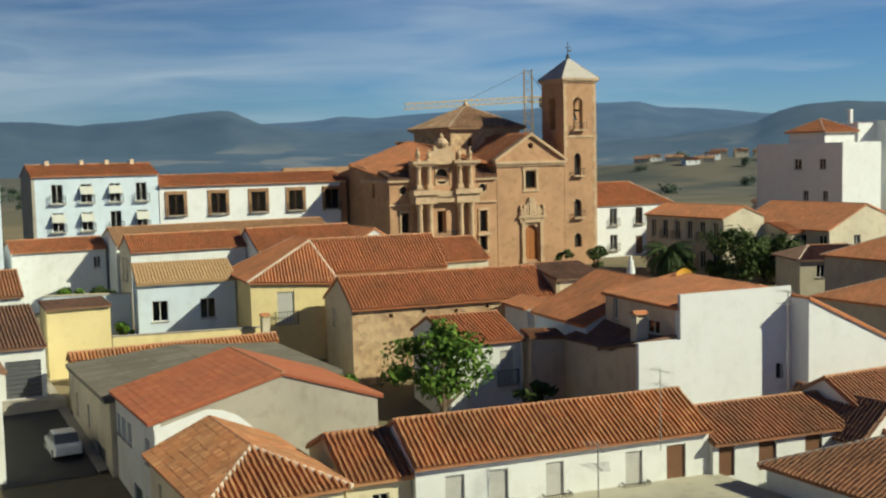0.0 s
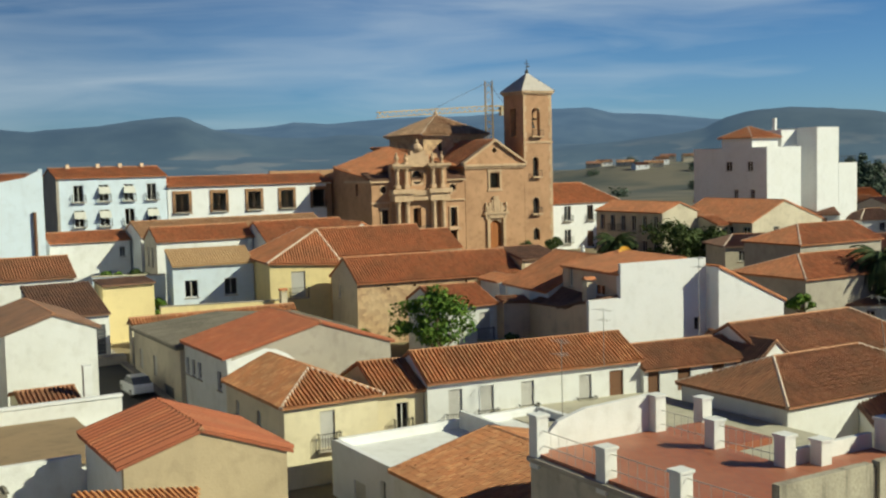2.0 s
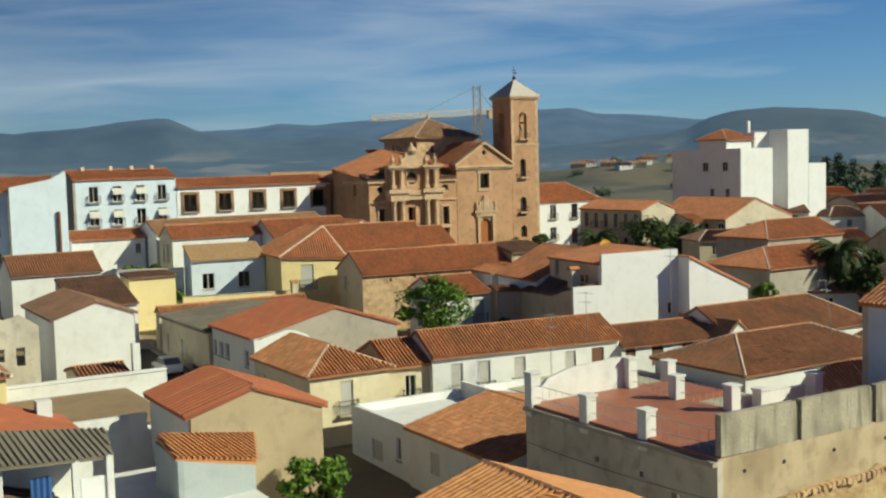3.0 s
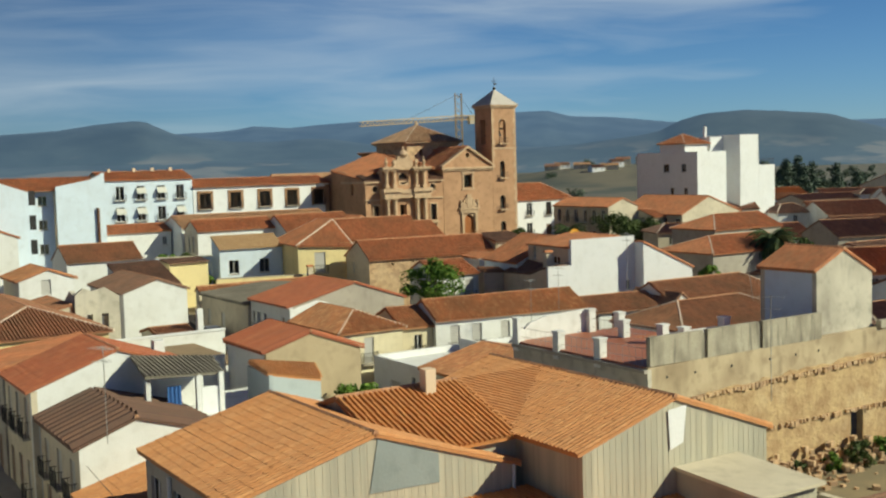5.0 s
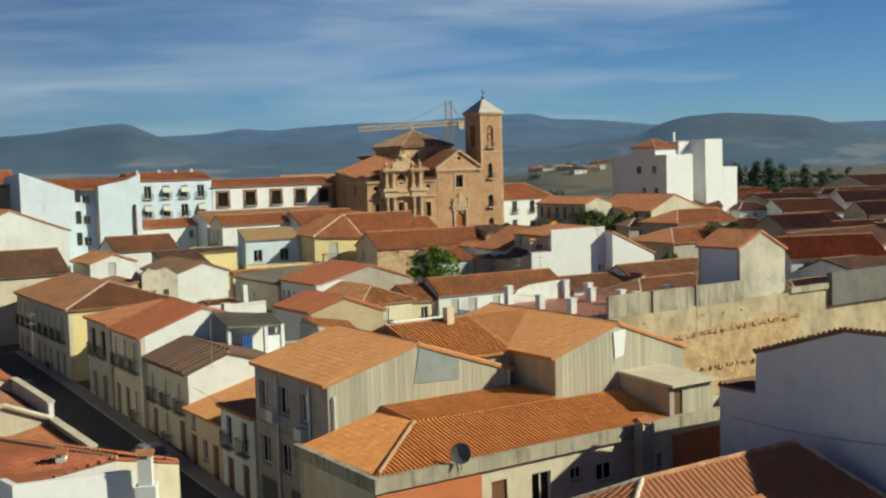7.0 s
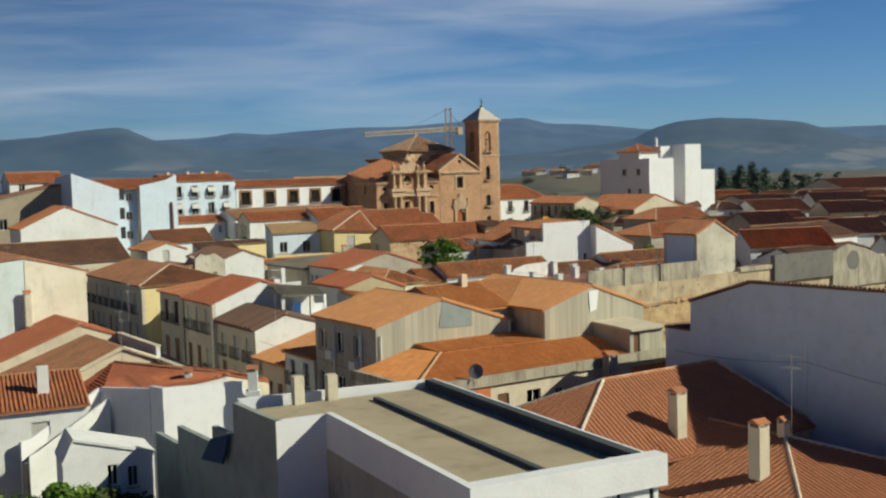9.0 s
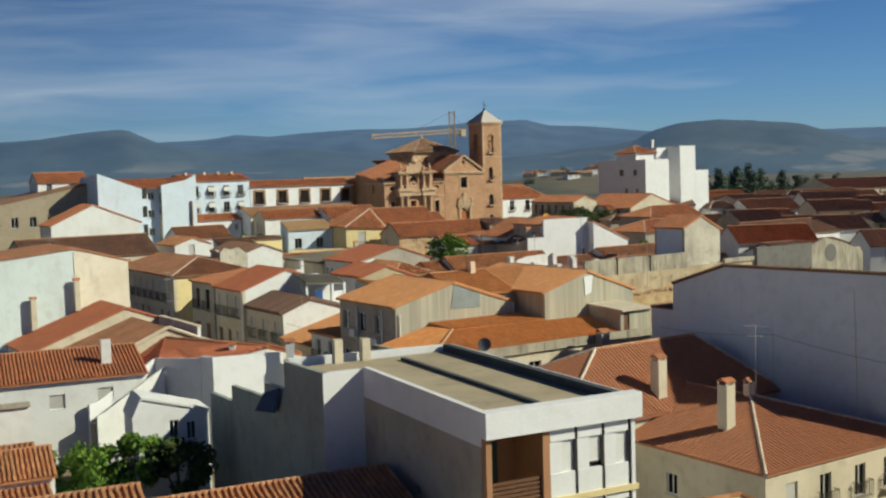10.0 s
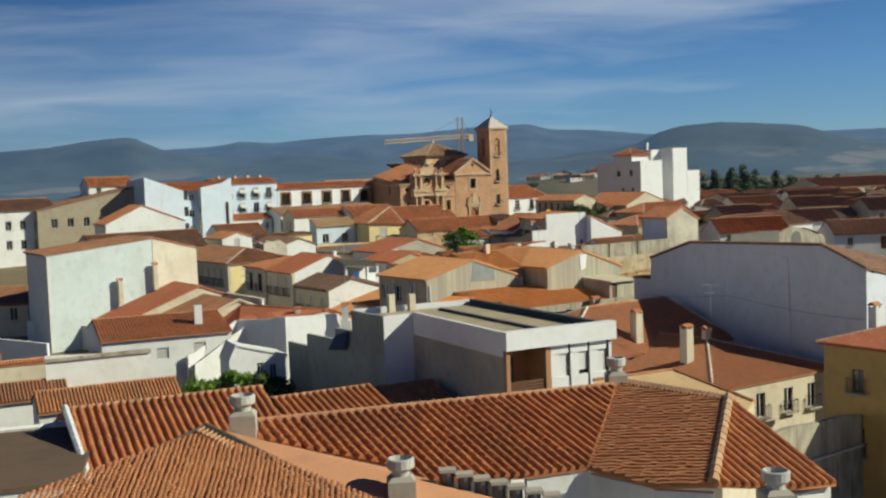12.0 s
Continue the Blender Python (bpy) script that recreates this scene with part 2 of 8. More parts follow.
def wall_solid(me, a, b, zb, prof, openings, th=0.35):
    """A wall from a to b (left to right seen from outside) whose top follows prof [(s, z)], with openings (s, z, w, h) cut through."""
    a, b = Vector((a.x, a.y, 0)), Vector((b.x, b.y, 0))
    d = (b - a).normalized()
    length = (b - a).length
    n = Vector((d.y, -d.x, 0))
    xs = {0.0, length}
    xs |= {min(max(s, 0), length) for s, _ in prof}
    for s, z, w, h in openings:
        xs |= {min(max(s - w / 2, 0), length), min(max(s + w / 2, 0), length)}
    xs = sorted(xs)
    ps, pz = [p[0] for p in prof], [p[1] for p in prof]
    levels = sorted({round(zb + e, 4) for s, z, w, h in openings for e in (z, z + h)})
    for x0, x1 in zip(xs, xs[1:]):
        if x1 - x0 < 1e-4:
            continue
        mid = (x0 + x1) / 2
        t0, t1 = float(np.interp(x0 + 1e-5, ps, pz)), float(np.interp(x1 - 1e-5, ps, pz))
        low = zb - 1.5
        cuts = [low] + [z for z in levels if low + 1e-3 < z < min(t0, t1) - 1e-3] + [None]
        q = [a + d * x0, a + d * x1, a + d * x1 - n * th, a + d * x0 - n * th]
        for c0, c1 in zip(cuts, cuts[1:]):
            at = (c0 + (c1 if c1 is not None else min(t0, t1))) / 2
            if any(s - w / 2 - 1e-4 < mid < s + w / 2 + 1e-4 and zb + z < at < zb + z + h for s, z, w, h in openings):
                continue
            hs = (t0, t1, t1, t0) if c1 is None else (c1,) * 4
            me.prism([p + Vector((0, 0, c0)) for p in q], [p + Vector((0, 0, z)) for p, z in zip(q, hs)])
    return d, n


def clip_span(poly, a):
    """Where the line x = a crosses a convex 2D outline."""
    hits = []
    for (x0, y0), (x1, y1) in zip(poly, poly[1:] + poly[:1]):
        if (x0 - a) * (x1 - a) < 0:
            hits.append(y0 + (y1 - y0) * (a - x0) / (x1 - x0))
    return (min(hits), max(hits)) if len(hits) >= 2 else None


def roof_plane(parent, pts, material, pitch=0.26, length=0.45, thick=0.14, sides=3, name="roof", rng=random.Random(5), lift=1.15, label="", along=None, singles=0, loose=1.0):
    """One slope: a slab with rows of barrel tiles. pts: its outline, the eave first (left to right seen from outside)."""
    pts = [Vector(p) for p in pts]
    nrm = Vector((0, 0, 0))
    for i in range(len(pts)):
        nrm += (pts[i] - pts[0]).cross(pts[(i + 1) % len(pts)] - pts[0])
    nrm.normalize()
    if nrm.z < 0:
        nrm = -nrm
    e = Vector(along) if along else pts[1] - pts[0]
    e = (e - nrm * e.dot(nrm)).normalized()
    up = nrm.cross(e)
    o = pts[0]
    flat = [((p - o).dot(e), (p - o).dot(up)) for p in pts]
    if sum(y for _, y in flat) < 0 if not along else up.z < 0:
        up = -up
        flat = [(x, -y) for x, y in flat]
    one, whole = None, []
    me = Mesh()
    dn = Vector((0, 0, -thick))
    order = pts if (pts[1] - pts[0]).cross(pts[2] - pts[0]).z > 0 else list(reversed(pts))
    me.prism([p + dn for p in order], order)
    amin, amax = min(x for x, _ in flat), max(x for x, _ in flat)
    count = max(1, int((amax - amin) / pitch)) if pitch else 0
    if not count:
        return me.done(name, material, parent, label)
    step = (amax - amin) / count
    rad = step * 0.37
    arc = [(-math.cos(math.pi * i / sides) * rad, math.sin(math.pi * i / sides) * rad * lift) for i in range(sides + 1)]
    V, Fc = me.v, me.f
    for i in range(count):
        a = amin + (i + 0.5) * step
        span = clip_span(flat, a)
        if not span or span[1] - span[0] < 0.1:
            continue
        b0, b1 = span
        n = max(1, round((b1 - b0) / length))
        da = rng.uniform(-0.012, 0.012)
        for j in range(n):
            c0, c1 = b0 + (b1 - b0) * j / n, b0 + (b1 - b0) * (j + 1) / n
            jit = da + rng.uniform(-0.014, 0.014) * loose
            if len(whole) < singles:
                whole.append(Matrix.Translation(o + e * (a + jit) + up * c0) @ Matrix((e, up, nrm)).transposed().to_4x4())
                continue
            k = len(V)
            for cc, hh in ((c0 - 0.03, 0.022), (c1, 0.004)):
                base = o + e * (a + jit) + up * cc
                for x, y in arc:
                    V.append(tuple(base + e * x + nrm * (y + hh)))
            m = sides + 1
            for q in range(sides):
                Fc.append((k + q, k + q + 1, k + m + q + 1, k + m + q))
            Fc.append(tuple(k + q for q in reversed(range(m))))
    roof = me.done(name, material, parent, label)
    if whole:
        tv = [(x * k, cc, y * k + hh) for cc, hh, k in ((-0.03, 0.03, 1.0), (length, 0.004, 0.94)) for x, y in arc] + [(x * 0.82, -0.03, y * 0.82 + 0.03) for x, y in arc]
        m = sides + 1
        tf = [(q, q + 1, m + q + 1, m + q) for q in range(sides)] + [(q + 1, q, 2 * m + q, 2 * m + q + 1) for q in range(sides)] + [tuple(reversed(range(2 * m, 3 * m)))]
        one = bpy.data.meshes.new("tile")
        one.from_pydata(tv, [], tf)
        one.materials.append(material)
        for mt in whole:
            tile = adopt(new("tile", one), roof)
            tile.matrix_basis = mt
    return roof


def ridge_line(parent, a, b, material=None, r=0.13, name="ridge_cap", split=True):
    """A row of half-round ridge tiles from a to b."""
    a, b = Vector(a), Vector(b)
    n = max(1, round((b - a).length / 0.45))
    step = (b - a) / n
    if not split:
        me = Mesh()
        for i in range(n):
            me.tube(a + step * i, a + step * (i + 1.06), r, 7, r * 0.86)
        tagged(me.done(name, material or RIDGE, parent), kind="stuff")
        return
    cap = Mesh().tube((0, 0, 0), step * 1.06, r, 7, r * 0.86)
    one = bpy.data.meshes.new(name)
    one.from_pydata(cap.v, [], cap.f)
    one.materials.append(material or RIDGE)
    for i in range(n):
        adopt(new(name, one), parent).matrix_basis = Matrix.Translation(a + step * i)


GLASS, _n, _l, _b = node_mat("window_glass", 0.05)
_n.remove(_b)
_t, _g, _m, _f = (_n.new("ShaderNodeBsdfTransparent"), _n.new("ShaderNodeBsdfGlossy"), _n.new("ShaderNodeMixShader"), _n.new("ShaderNodeFresnel"))
_t.inputs["Color"].default_value, _g.inputs["Roughness"].default_value = (0.55, 0.58, 0.6, 1), 0.04
_f.inputs["IOR"].default_value = 1.5
_l.new(_f.outputs[0], _m.inputs[0]), _l.new(_t.outputs[0], _m.inputs[1]), _l.new(_g.outputs[0], _m.inputs[2])
_l.new(_m.outputs[0], _n["Material Output"].inputs["Surface"])
FRAME_WHITE = plaster("white_window_paint", (0.72, 0.72, 0.70), (0.5, 0.48, 0.44), 0.3, 0.2, 0.5)
FRAME_BROWN = plaster("brown_wood", (0.16, 0.075, 0.035), (0.09, 0.045, 0.025), 0.5, 0.4, 0.6)
SHUTTER = plaster("grey_roller_shutter", (0.50, 0.49, 0.46), (0.36, 0.34, 0.30), 0.4, 0.3, 0.6)
GREEN_DOOR = plaster("dark_green_door", (0.03, 0.075, 0.055), (0.02, 0.04, 0.03), 0.4, 0.3, 0.5)
GARAGE = plaster("dark_grey_steel", (0.10, 0.105, 0.115), (0.07, 0.07, 0.075), 0.4, 0.3, 0.5)
IRON = plaster("black_iron", (0.02, 0.02, 0.02), (0.04, 0.03, 0.025), 0.4, 0.2, 0.5)
CONCRETE = plaster("concrete_slab", (0.40, 0.36, 0.30), (0.24, 0.21, 0.17), 0.5, 0.4)


def fill_opening(owner, a, d, n, zb, s, z, w, h, kind):
    """A window, door or balcony in an opening of a wall."""
    a = Vector((a.x, a.y, 0))

    def q(x, y, depth):
        return a + d * (s + x) - n * depth + Vector((0, 0, zb + z + y))

    def slab(me, x0, x1, y0, y1, d0, d1):
        c = [(x0, d0), (x1, d0), (x1, d1), (x0, d1)]
        return me.prism([q(x, y0, e) for x, e in c], [q(x, y1, e) for x, e in c])

    hw = w / 2
    if kind in "wbB":
        fm = Mesh()
        t, wood = 0.07, FRAME_BROWN if kind == "B" else FRAME_WHITE
        for x0, x1, y0, y1 in ((-hw, -hw + t, 0, h), (hw - t, hw, 0, h), (-hw + t, hw - t, h - t, h), (-hw + t, hw - t, 0, t), (-t / 2, t / 2, t, h - t)):
            slab(fm, x0, x1, y0, y1, 0.12, 0.18)
        win = fm.done("window", wood, owner)
        for x0, x1 in ((-hw + t, -t / 2), (t / 2, hw - t)):
            slab(Mesh(), x0, x1, t, h - t, 0.145, 0.155).done("pane", GLASS, win)
        sm = Mesh()
        slab(sm, -hw - 0.08, hw + 0.08, -0.08, -0.002, -0.08, 0.11)
        sm.done("sill", CONCRETE, win)
    if kind in "ds":
        lm = Mesh()
        rows = max(3, int(h / (0.16 if kind == "s" else 0.6)))
        for i in range(rows):
            slab(lm, -hw, hw, h * i / rows, h * (i + 0.93) / rows, 0.10 if i % 2 else 0.105, 0.16)
        slab(lm, -hw, hw, 0, h, 0.12, 0.17)
        lm.done("door" if kind == "d" else "shutter", FRAME_BROWN if kind == "d" else SHUTTER, owner)
    if kind in "gG":
        lm = Mesh()
        for i in range(8):
            slab(lm, -hw, hw, h * i / 8, h * (i + 0.92) / 8, 0.1, 0.16)
        lm.done("garage_door", GARAGE if kind == "g" else GREEN_DOOR, owner)
    if kind in "bBs" and (kind != "s" or h > 1.9):
        bm_ = Mesh()
        slab(bm_, -hw - 0.25, hw + 0.25, -0.14, -0.02, -0.42, -0.001)
        bal = bm_.done("balcony", CONCRETE, owner)
        rm = Mesh()
        for x in np.linspace(-hw - 0.22, hw + 0.22, 9):
            slab(rm, x - 0.012, x + 0.012, -0.02, 0.92, -0.41, -0.385)
        for x in (-hw - 0.22, hw + 0.22):
            for e in (0.1, 0.25):
                slab(rm, x - 0.012, x + 0.012, -0.02, 0.92, -e - 0.025, -e)
            slab(rm, x - 0.015, x + 0.015, 0.9, 0.94, -0.41, 0.0)
        slab(rm, -hw - 0.235, hw + 0.235, 0.9, 0.94, -0.415, -0.38)
        rm.done("railing", IRON, bal)


def walls(owner, corners, tops, zb, ops, material, th=0.35):
    """One wall per side: corners run anticlockwise; tops gives each side's profile [(s, z)]; ops the openings of each side."""
    for i, (a, b) in enumerate(zip(corners, corners[1:] + corners[:1])):
        mat_ = material[i] if isinstance(material, (list, tuple)) else material
        op = ops.get("SENW"[i] if len(corners) == 4 else i, [])
        me = Mesh()
        d, n = wall_solid(me, a, b, zb, tops[i], [o[:4] for o in op], th)
        me.done("wall", mat_, owner)
        for o in op:
            fill_opening(owner, a, d, n, zb, *o)


def house(name, label, ang, u0, u1, v0, v1, ze, zr, ridge="u", mid=None, hip=(0, 0), zb=None, wall=None, roof=None, over=0.3,
          verge=0.1, op=None, zback=None, pitch=0.26, length=0.45, caps=True, group="", back=True, sides=3, lift=1.15):
    g = Grid(ang)
    wall, roof, op = wall or WHITE, roof or TILE, op or {}
    c = g.p((u0 + u1) / 2, (v0 + v1) / 2)
    if zb is None:
        zb = min(ground_z(*g.p(u, v).xy) for u in (u0, u1) for v in (v0, v1))
    owner = thing(name, label, "house", (c.x, c.y, zb), group)
    zback = ze if zback is None else zback
    if ridge == "u":
        a0, a1, b0, b1 = u0, u1, v0, v1
        L = lambda a, b, z: g.p(a, b, z)
    else:
        a0, a1, b0, b1 = v0, v1, u0, u1
        L = lambda a, b, z: g.p(b, a, z)
    mid = (b0 + b1) / 2 if mid is None else mid
    sf = (zr - ze) / (mid - b0)
    two = mid < b1 - 0.05
    sb = (zr - zback) / (b1 - mid) if two else 0
    e0, e1 = (over if hip[0] else verge), (over if hip[1] else verge)
    r0, r1 = a0 + hip[0] - (0 if hip[0] else verge), a1 - hip[1] + (0 if hip[1] else verge)
    F0, F1 = L(a0 - e0, b0 - over, ze - over * sf), L(a1 + e1, b0 - over, ze - over * sf)
    R0, R1 = L(r0, mid, zr), L(r1, mid, zr)
    kw = dict(pitch=pitch, length=length, sides=sides, loose=1.6, lift=lift)
    near = not group
    roof_plane(owner, [F0, F1, R1, R0], roof, **kw)
    if two:
        B0, B1 = L(a0 - e0, b1 + over, zback - over * sb), L(a1 + e1, b1 + over, zback - over * sb)
        if back:
            roof_plane(owner, [B1, B0, R0, R1], roof, **kw)
        if hip[0]:
            roof_plane(owner, [B0, F0, R0], roof, **kw)
        if hip[1]:
            roof_plane(owner, [F1, B1, R1], roof, **kw)
    if caps:
        if two:
            ridge_line(owner, R0, R1, split=near)
        for k, (R, P, Q) in enumerate(((R0, F0, B0 if two else None), (R1, F1, B1 if two else None))):
            if hip[k]:
                ridge_line(owner, P, R, MORTAR, split=near)
                if Q is not None:
                    ridge_line(owner, Q, R, MORTAR, split=near)
    t = 0.12
    flatF, flatB = ze - t, zback - t
    width = b1 - b0

    def gable(h, rev):
        if h or not two:
            lo, hi = (flatF, flatB if two else zr - t)
            pr = [(0, lo), (width, hi)]
        else:
            pr = [(0, flatF), (mid - b0, zr - t), (width, flatB)]
        return [(width - s, z) for s, z in reversed(pr)] if rev else pr
    la = a1 - a0
    fp, bp = [(0, flatF), (la, flatF)], [(0, flatB if two else zr - t), (la, flatB if two else zr - t)]
    corners = [g.p(u0, v0), g.p(u1, v0), g.p(u1, v1), g.p(u0, v1)]
    if ridge == "u":
        tops = [fp, gable(hip[1], False), bp, gable(hip[0], True)]
    else:
        tops = [gable(hip[0], False), bp, gable(hip[1], True), fp]
    walls(owner, corners, tops, zb, op, wall)
    return owner


def chimney(g, u, v, z0, z1, w=0.55, d=0.55, material=None, cap=True):
    p = g.p(u, v, z0)
    ob = thing("chimney", "plastered masonry chimney with a small tiled hood", "chimney", p)
    Mesh().box(g, u - w / 2, u + w / 2, v - d / 2, v + d / 2, z0 - 0.6, z1).done("shaft", material or CREAM, ob)
    if cap:
        for du in (-1, 1):
            for dv in (-1, 1):
                Mesh().box(g, u + du * (w / 2 - 0.06) - 0.05, u + du * (w / 2 - 0.06) + 0.05, v + dv * (d / 2 - 0.06) - 0.05, v + dv * (d / 2 - 0.06) + 0.05, z1, z1 + 0.2).done("vent_post", CREAM, ob)
        me = Mesh()
        w2, d2 = w / 2 + 0.08, d / 2 + 0.08
        q = [g.p(u - w2, v - d2, z1 + 0.2), g.p(u + w2, v - d2, z1 + 0.2), g.p(u + w2, v + d2, z1 + 0.2), g.p(u - w2, v + d2, z1 + 0.2)]
        q2 = [g.p(u - w2, v, z1 + 0.42), g.p(u + w2, v, z1 + 0.42), g.p(u + w2, v + 0.03, z1 + 0.42), g.p(u - w2, v + 0.03, z1 + 0.42)]
        me.prism(q, q2).done("hood", TILE, ob)
    return ob


# ---- ground ----
def ground_sheet():
    xs = np.concatenate([np.linspace(-4600, -220, 24), np.linspace(-200, 420, 70), np.linspace(450, 4600, 22)])
    ys = np.concatenate([np.linspace(-2500, -180, 10), np.linspace(-170, 430, 90), np.concatenate([np.linspace(450, 1100, 24), np.linspace(1200, 4700, 20)])])
    V = [(x, y, ground_z(x, y) - 0.02) for y in ys for x in xs]
    n = len(xs)
    Fc = [(j * n + i, j * n + i + 1, (j + 1) * n + i + 1, (j + 1) * n + i) for j in range(len(ys) - 1) for i in range(n - 1)]
    m, nn, ll, b = node_mat("dry_earth_hazed_far", 0.95)
    f1, f2 = noise_fac(nn, ll, 0.02, 6, 0.4, 0.62), noise_fac(nn, ll, 0.6, 6)
    c = blend(nn, ll, f1, (0.26, 0.20, 0.11), (0.12, 0.115, 0.06))
    c = blend(nn, ll, scaled(nn, ll, f2, 0.4), c, (0.12, 0.10, 0.07))
    # distance haze put into the earth's colour: darker, bluer beyond y = 300
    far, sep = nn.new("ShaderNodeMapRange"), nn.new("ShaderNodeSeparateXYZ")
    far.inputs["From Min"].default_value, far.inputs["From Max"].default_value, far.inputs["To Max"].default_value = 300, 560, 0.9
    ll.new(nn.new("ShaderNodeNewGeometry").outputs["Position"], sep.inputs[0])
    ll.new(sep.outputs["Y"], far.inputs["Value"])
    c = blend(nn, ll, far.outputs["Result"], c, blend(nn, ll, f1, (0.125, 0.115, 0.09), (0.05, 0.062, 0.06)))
    ll.new(c, b.inputs["Base Color"])
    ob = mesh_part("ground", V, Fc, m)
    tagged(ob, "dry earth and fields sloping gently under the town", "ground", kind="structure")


ground_sheet()

# ---- mountains ----
def mountains():
    # height of the skyline, in degrees, by bearing clockwise from +y
    az = [-75, -45, -30, -21.7, -20.1, -18.0, -17.5, -15.0, -13.15, -11.4, -10.7, -10.3, -9.25, -7.2, -6.3, -5.1, -3.4, -1.6, 1.1, 3.8, 7.9, 10.1, 11.4, 13.1, 14.4, 16.3, 20, 25.5, 30, 45, 75]
    el = [1.4, 1.8, 2.0, 2.2, 2.17, 1.96, 2.05, 2.2, 2.47, 2.63, 2.62, 2.42, 1.94, 2.0, 2.06, 2.25, 2.12, 2.26, 2.39, 2.36, 2.62, 2.64, 2.3, 2.22, 2.1, 1.86, 1.7, 1.62, 1.6, 1.6, 1.4]
    hill_az = [-75, -30, -18, -10, 0, 8, 13.2, 15.9, 17.0, 18.2, 20.2, 22.9, 24.3, 25.3, 26.4, 27.4, 32, 45, 75]
    hill_el = [0.4, 0.5, 0.5, 0.55, 0.5, 0.6, 1.0, 1.4, 1.92, 2.23, 2.32, 2.12, 1.92, 1.62, 1.3, 1.0, 0.7, 0.6, 0.6]
    # the nearer ridge with the long flat top, and the low hills at its foot
    near_az = [-75, -45, -30, -21.7, -20.1, -18.0, -17.5, -15.0, -13.15, -11.4, -10.7, -10.3, -9.25, -8.0, -6.3, -4.2, -2.6, -1.2, 0.6, 2.5, 6.0, 12, 30, 75]
    near_el = [1.4, 1.8, 2.0, 2.2, 2.17, 1.96, 2.05, 2.2, 2.47, 2.63, 2.62, 2.42, 1.94, 1.72, 1.5, 1.42, 1.56, 1.50, 1.2, 1.0, 0.9, 0.7, 0.5, 0.5]
    el = [h * (0.9 if a < -10 else 1.0) for a, h in zip(az, el)]
    rows, cols = 16, 420
    m, n, l, b = node_mat("hazed_wooded_mountain", 0.95)
    geo = n.new("ShaderNodeNewGeometry")
    f1, f2 = noise_fac(n, l, 0.006, 7, 0.38, 0.66), noise_fac(n, l, 0.03, 6, 0.4, 0.65)
    c = blend(n, l, f1, (0.020, 0.030, 0.034), (0.038, 0.050, 0.048))
    c = blend(n, l, scaled(n, l, f2, 0.35), c, (0.016, 0.025, 0.032))
    high, low_part = n.new("ShaderNodeSeparateXYZ"), n.new("ShaderNodeMapRange")
    l.new(geo.outputs["Position"], high.inputs[0])
    low_part.inputs["From Min"].default_value, low_part.inputs["From Max"].default_value = 75, 35
    l.new(high.outputs["Z"], low_part.inputs["Value"])
    field = n.new("ShaderNodeMath")
    field.operation = "MULTIPLY"
    l.new(noise_fac(n, l, 0.005, 4, 0.56, 0.62, (1, 1, 4)), field.inputs[0])
    l.new(low_part.outputs["Result"], field.inputs[1])
    c = blend(n, l, scaled(n, l, field.outputs[0], 0.38), c, (0.24, 0.20, 0.15))
    l.new(c, b.inputs["Base Color"])
    # haze put into blue emission: paler with distance and towards the foot
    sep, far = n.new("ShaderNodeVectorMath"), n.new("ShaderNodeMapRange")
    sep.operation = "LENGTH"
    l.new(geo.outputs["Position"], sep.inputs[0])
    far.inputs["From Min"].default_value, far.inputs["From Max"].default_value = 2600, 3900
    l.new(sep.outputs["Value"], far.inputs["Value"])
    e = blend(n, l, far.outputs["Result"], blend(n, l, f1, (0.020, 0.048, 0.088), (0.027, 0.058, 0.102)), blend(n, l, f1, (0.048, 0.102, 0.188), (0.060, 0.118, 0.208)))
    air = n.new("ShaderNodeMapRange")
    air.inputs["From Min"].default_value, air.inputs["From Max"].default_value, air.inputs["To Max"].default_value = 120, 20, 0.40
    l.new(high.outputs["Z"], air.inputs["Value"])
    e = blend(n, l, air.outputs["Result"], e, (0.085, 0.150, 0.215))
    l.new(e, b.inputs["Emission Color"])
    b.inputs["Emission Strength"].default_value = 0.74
    V, Fc = [], []
    for layer, (r0, r1, k, sh) in enumerate(((3300.0, 4300.0, 1.0, 0), (2300.0, 2900.0, 0.5, 1), (2700.0, 3250.0, 1.0, 2))):
        base = len(V)
        for j in range(rows):
            t = j / (rows - 1)
            r = r0 + (r1 - r0) * t
            for i in range(cols):
                a = -75 + 150 * i / (cols - 1)
                h = float(np.interp(a, az, el))
                if layer == 1:
                    h = float(np.interp(a, hill_az, hill_el)) + 0.05 * noise.noise(Vector((a * 0.9, 7.7, 0)))
                if layer == 2:
                    h = float(np.interp(a, near_az, near_el))
                top = math.tan(radians(h)) * r1
                shape = math.sin(t * math.pi / 2) ** 1.2
                x, y = math.sin(radians(a)) * r, math.cos(radians(a)) * r
                z = 21 + top * shape - (1 - t) * 40
                rough = 0.05 * top * noise.fractal(Vector((x * 0.004, y * 0.004, layer * 9.0)), 0.9, 2.1, 5) * (1 - t ** 4)
                rough += 0.008 * top * noise.noise(Vector((a * 2.3, 1.7, layer)))
                V.append((x, y, z + rough))
        for j in range(rows - 1):
            for i in range(cols - 1):
                q = base + j * cols + i
                Fc.append((q, q + 1, q + cols + 1, q + cols))
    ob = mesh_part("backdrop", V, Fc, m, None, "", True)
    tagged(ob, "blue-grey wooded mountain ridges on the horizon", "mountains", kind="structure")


mountains()
# ---- church ----
gc = Grid(28)


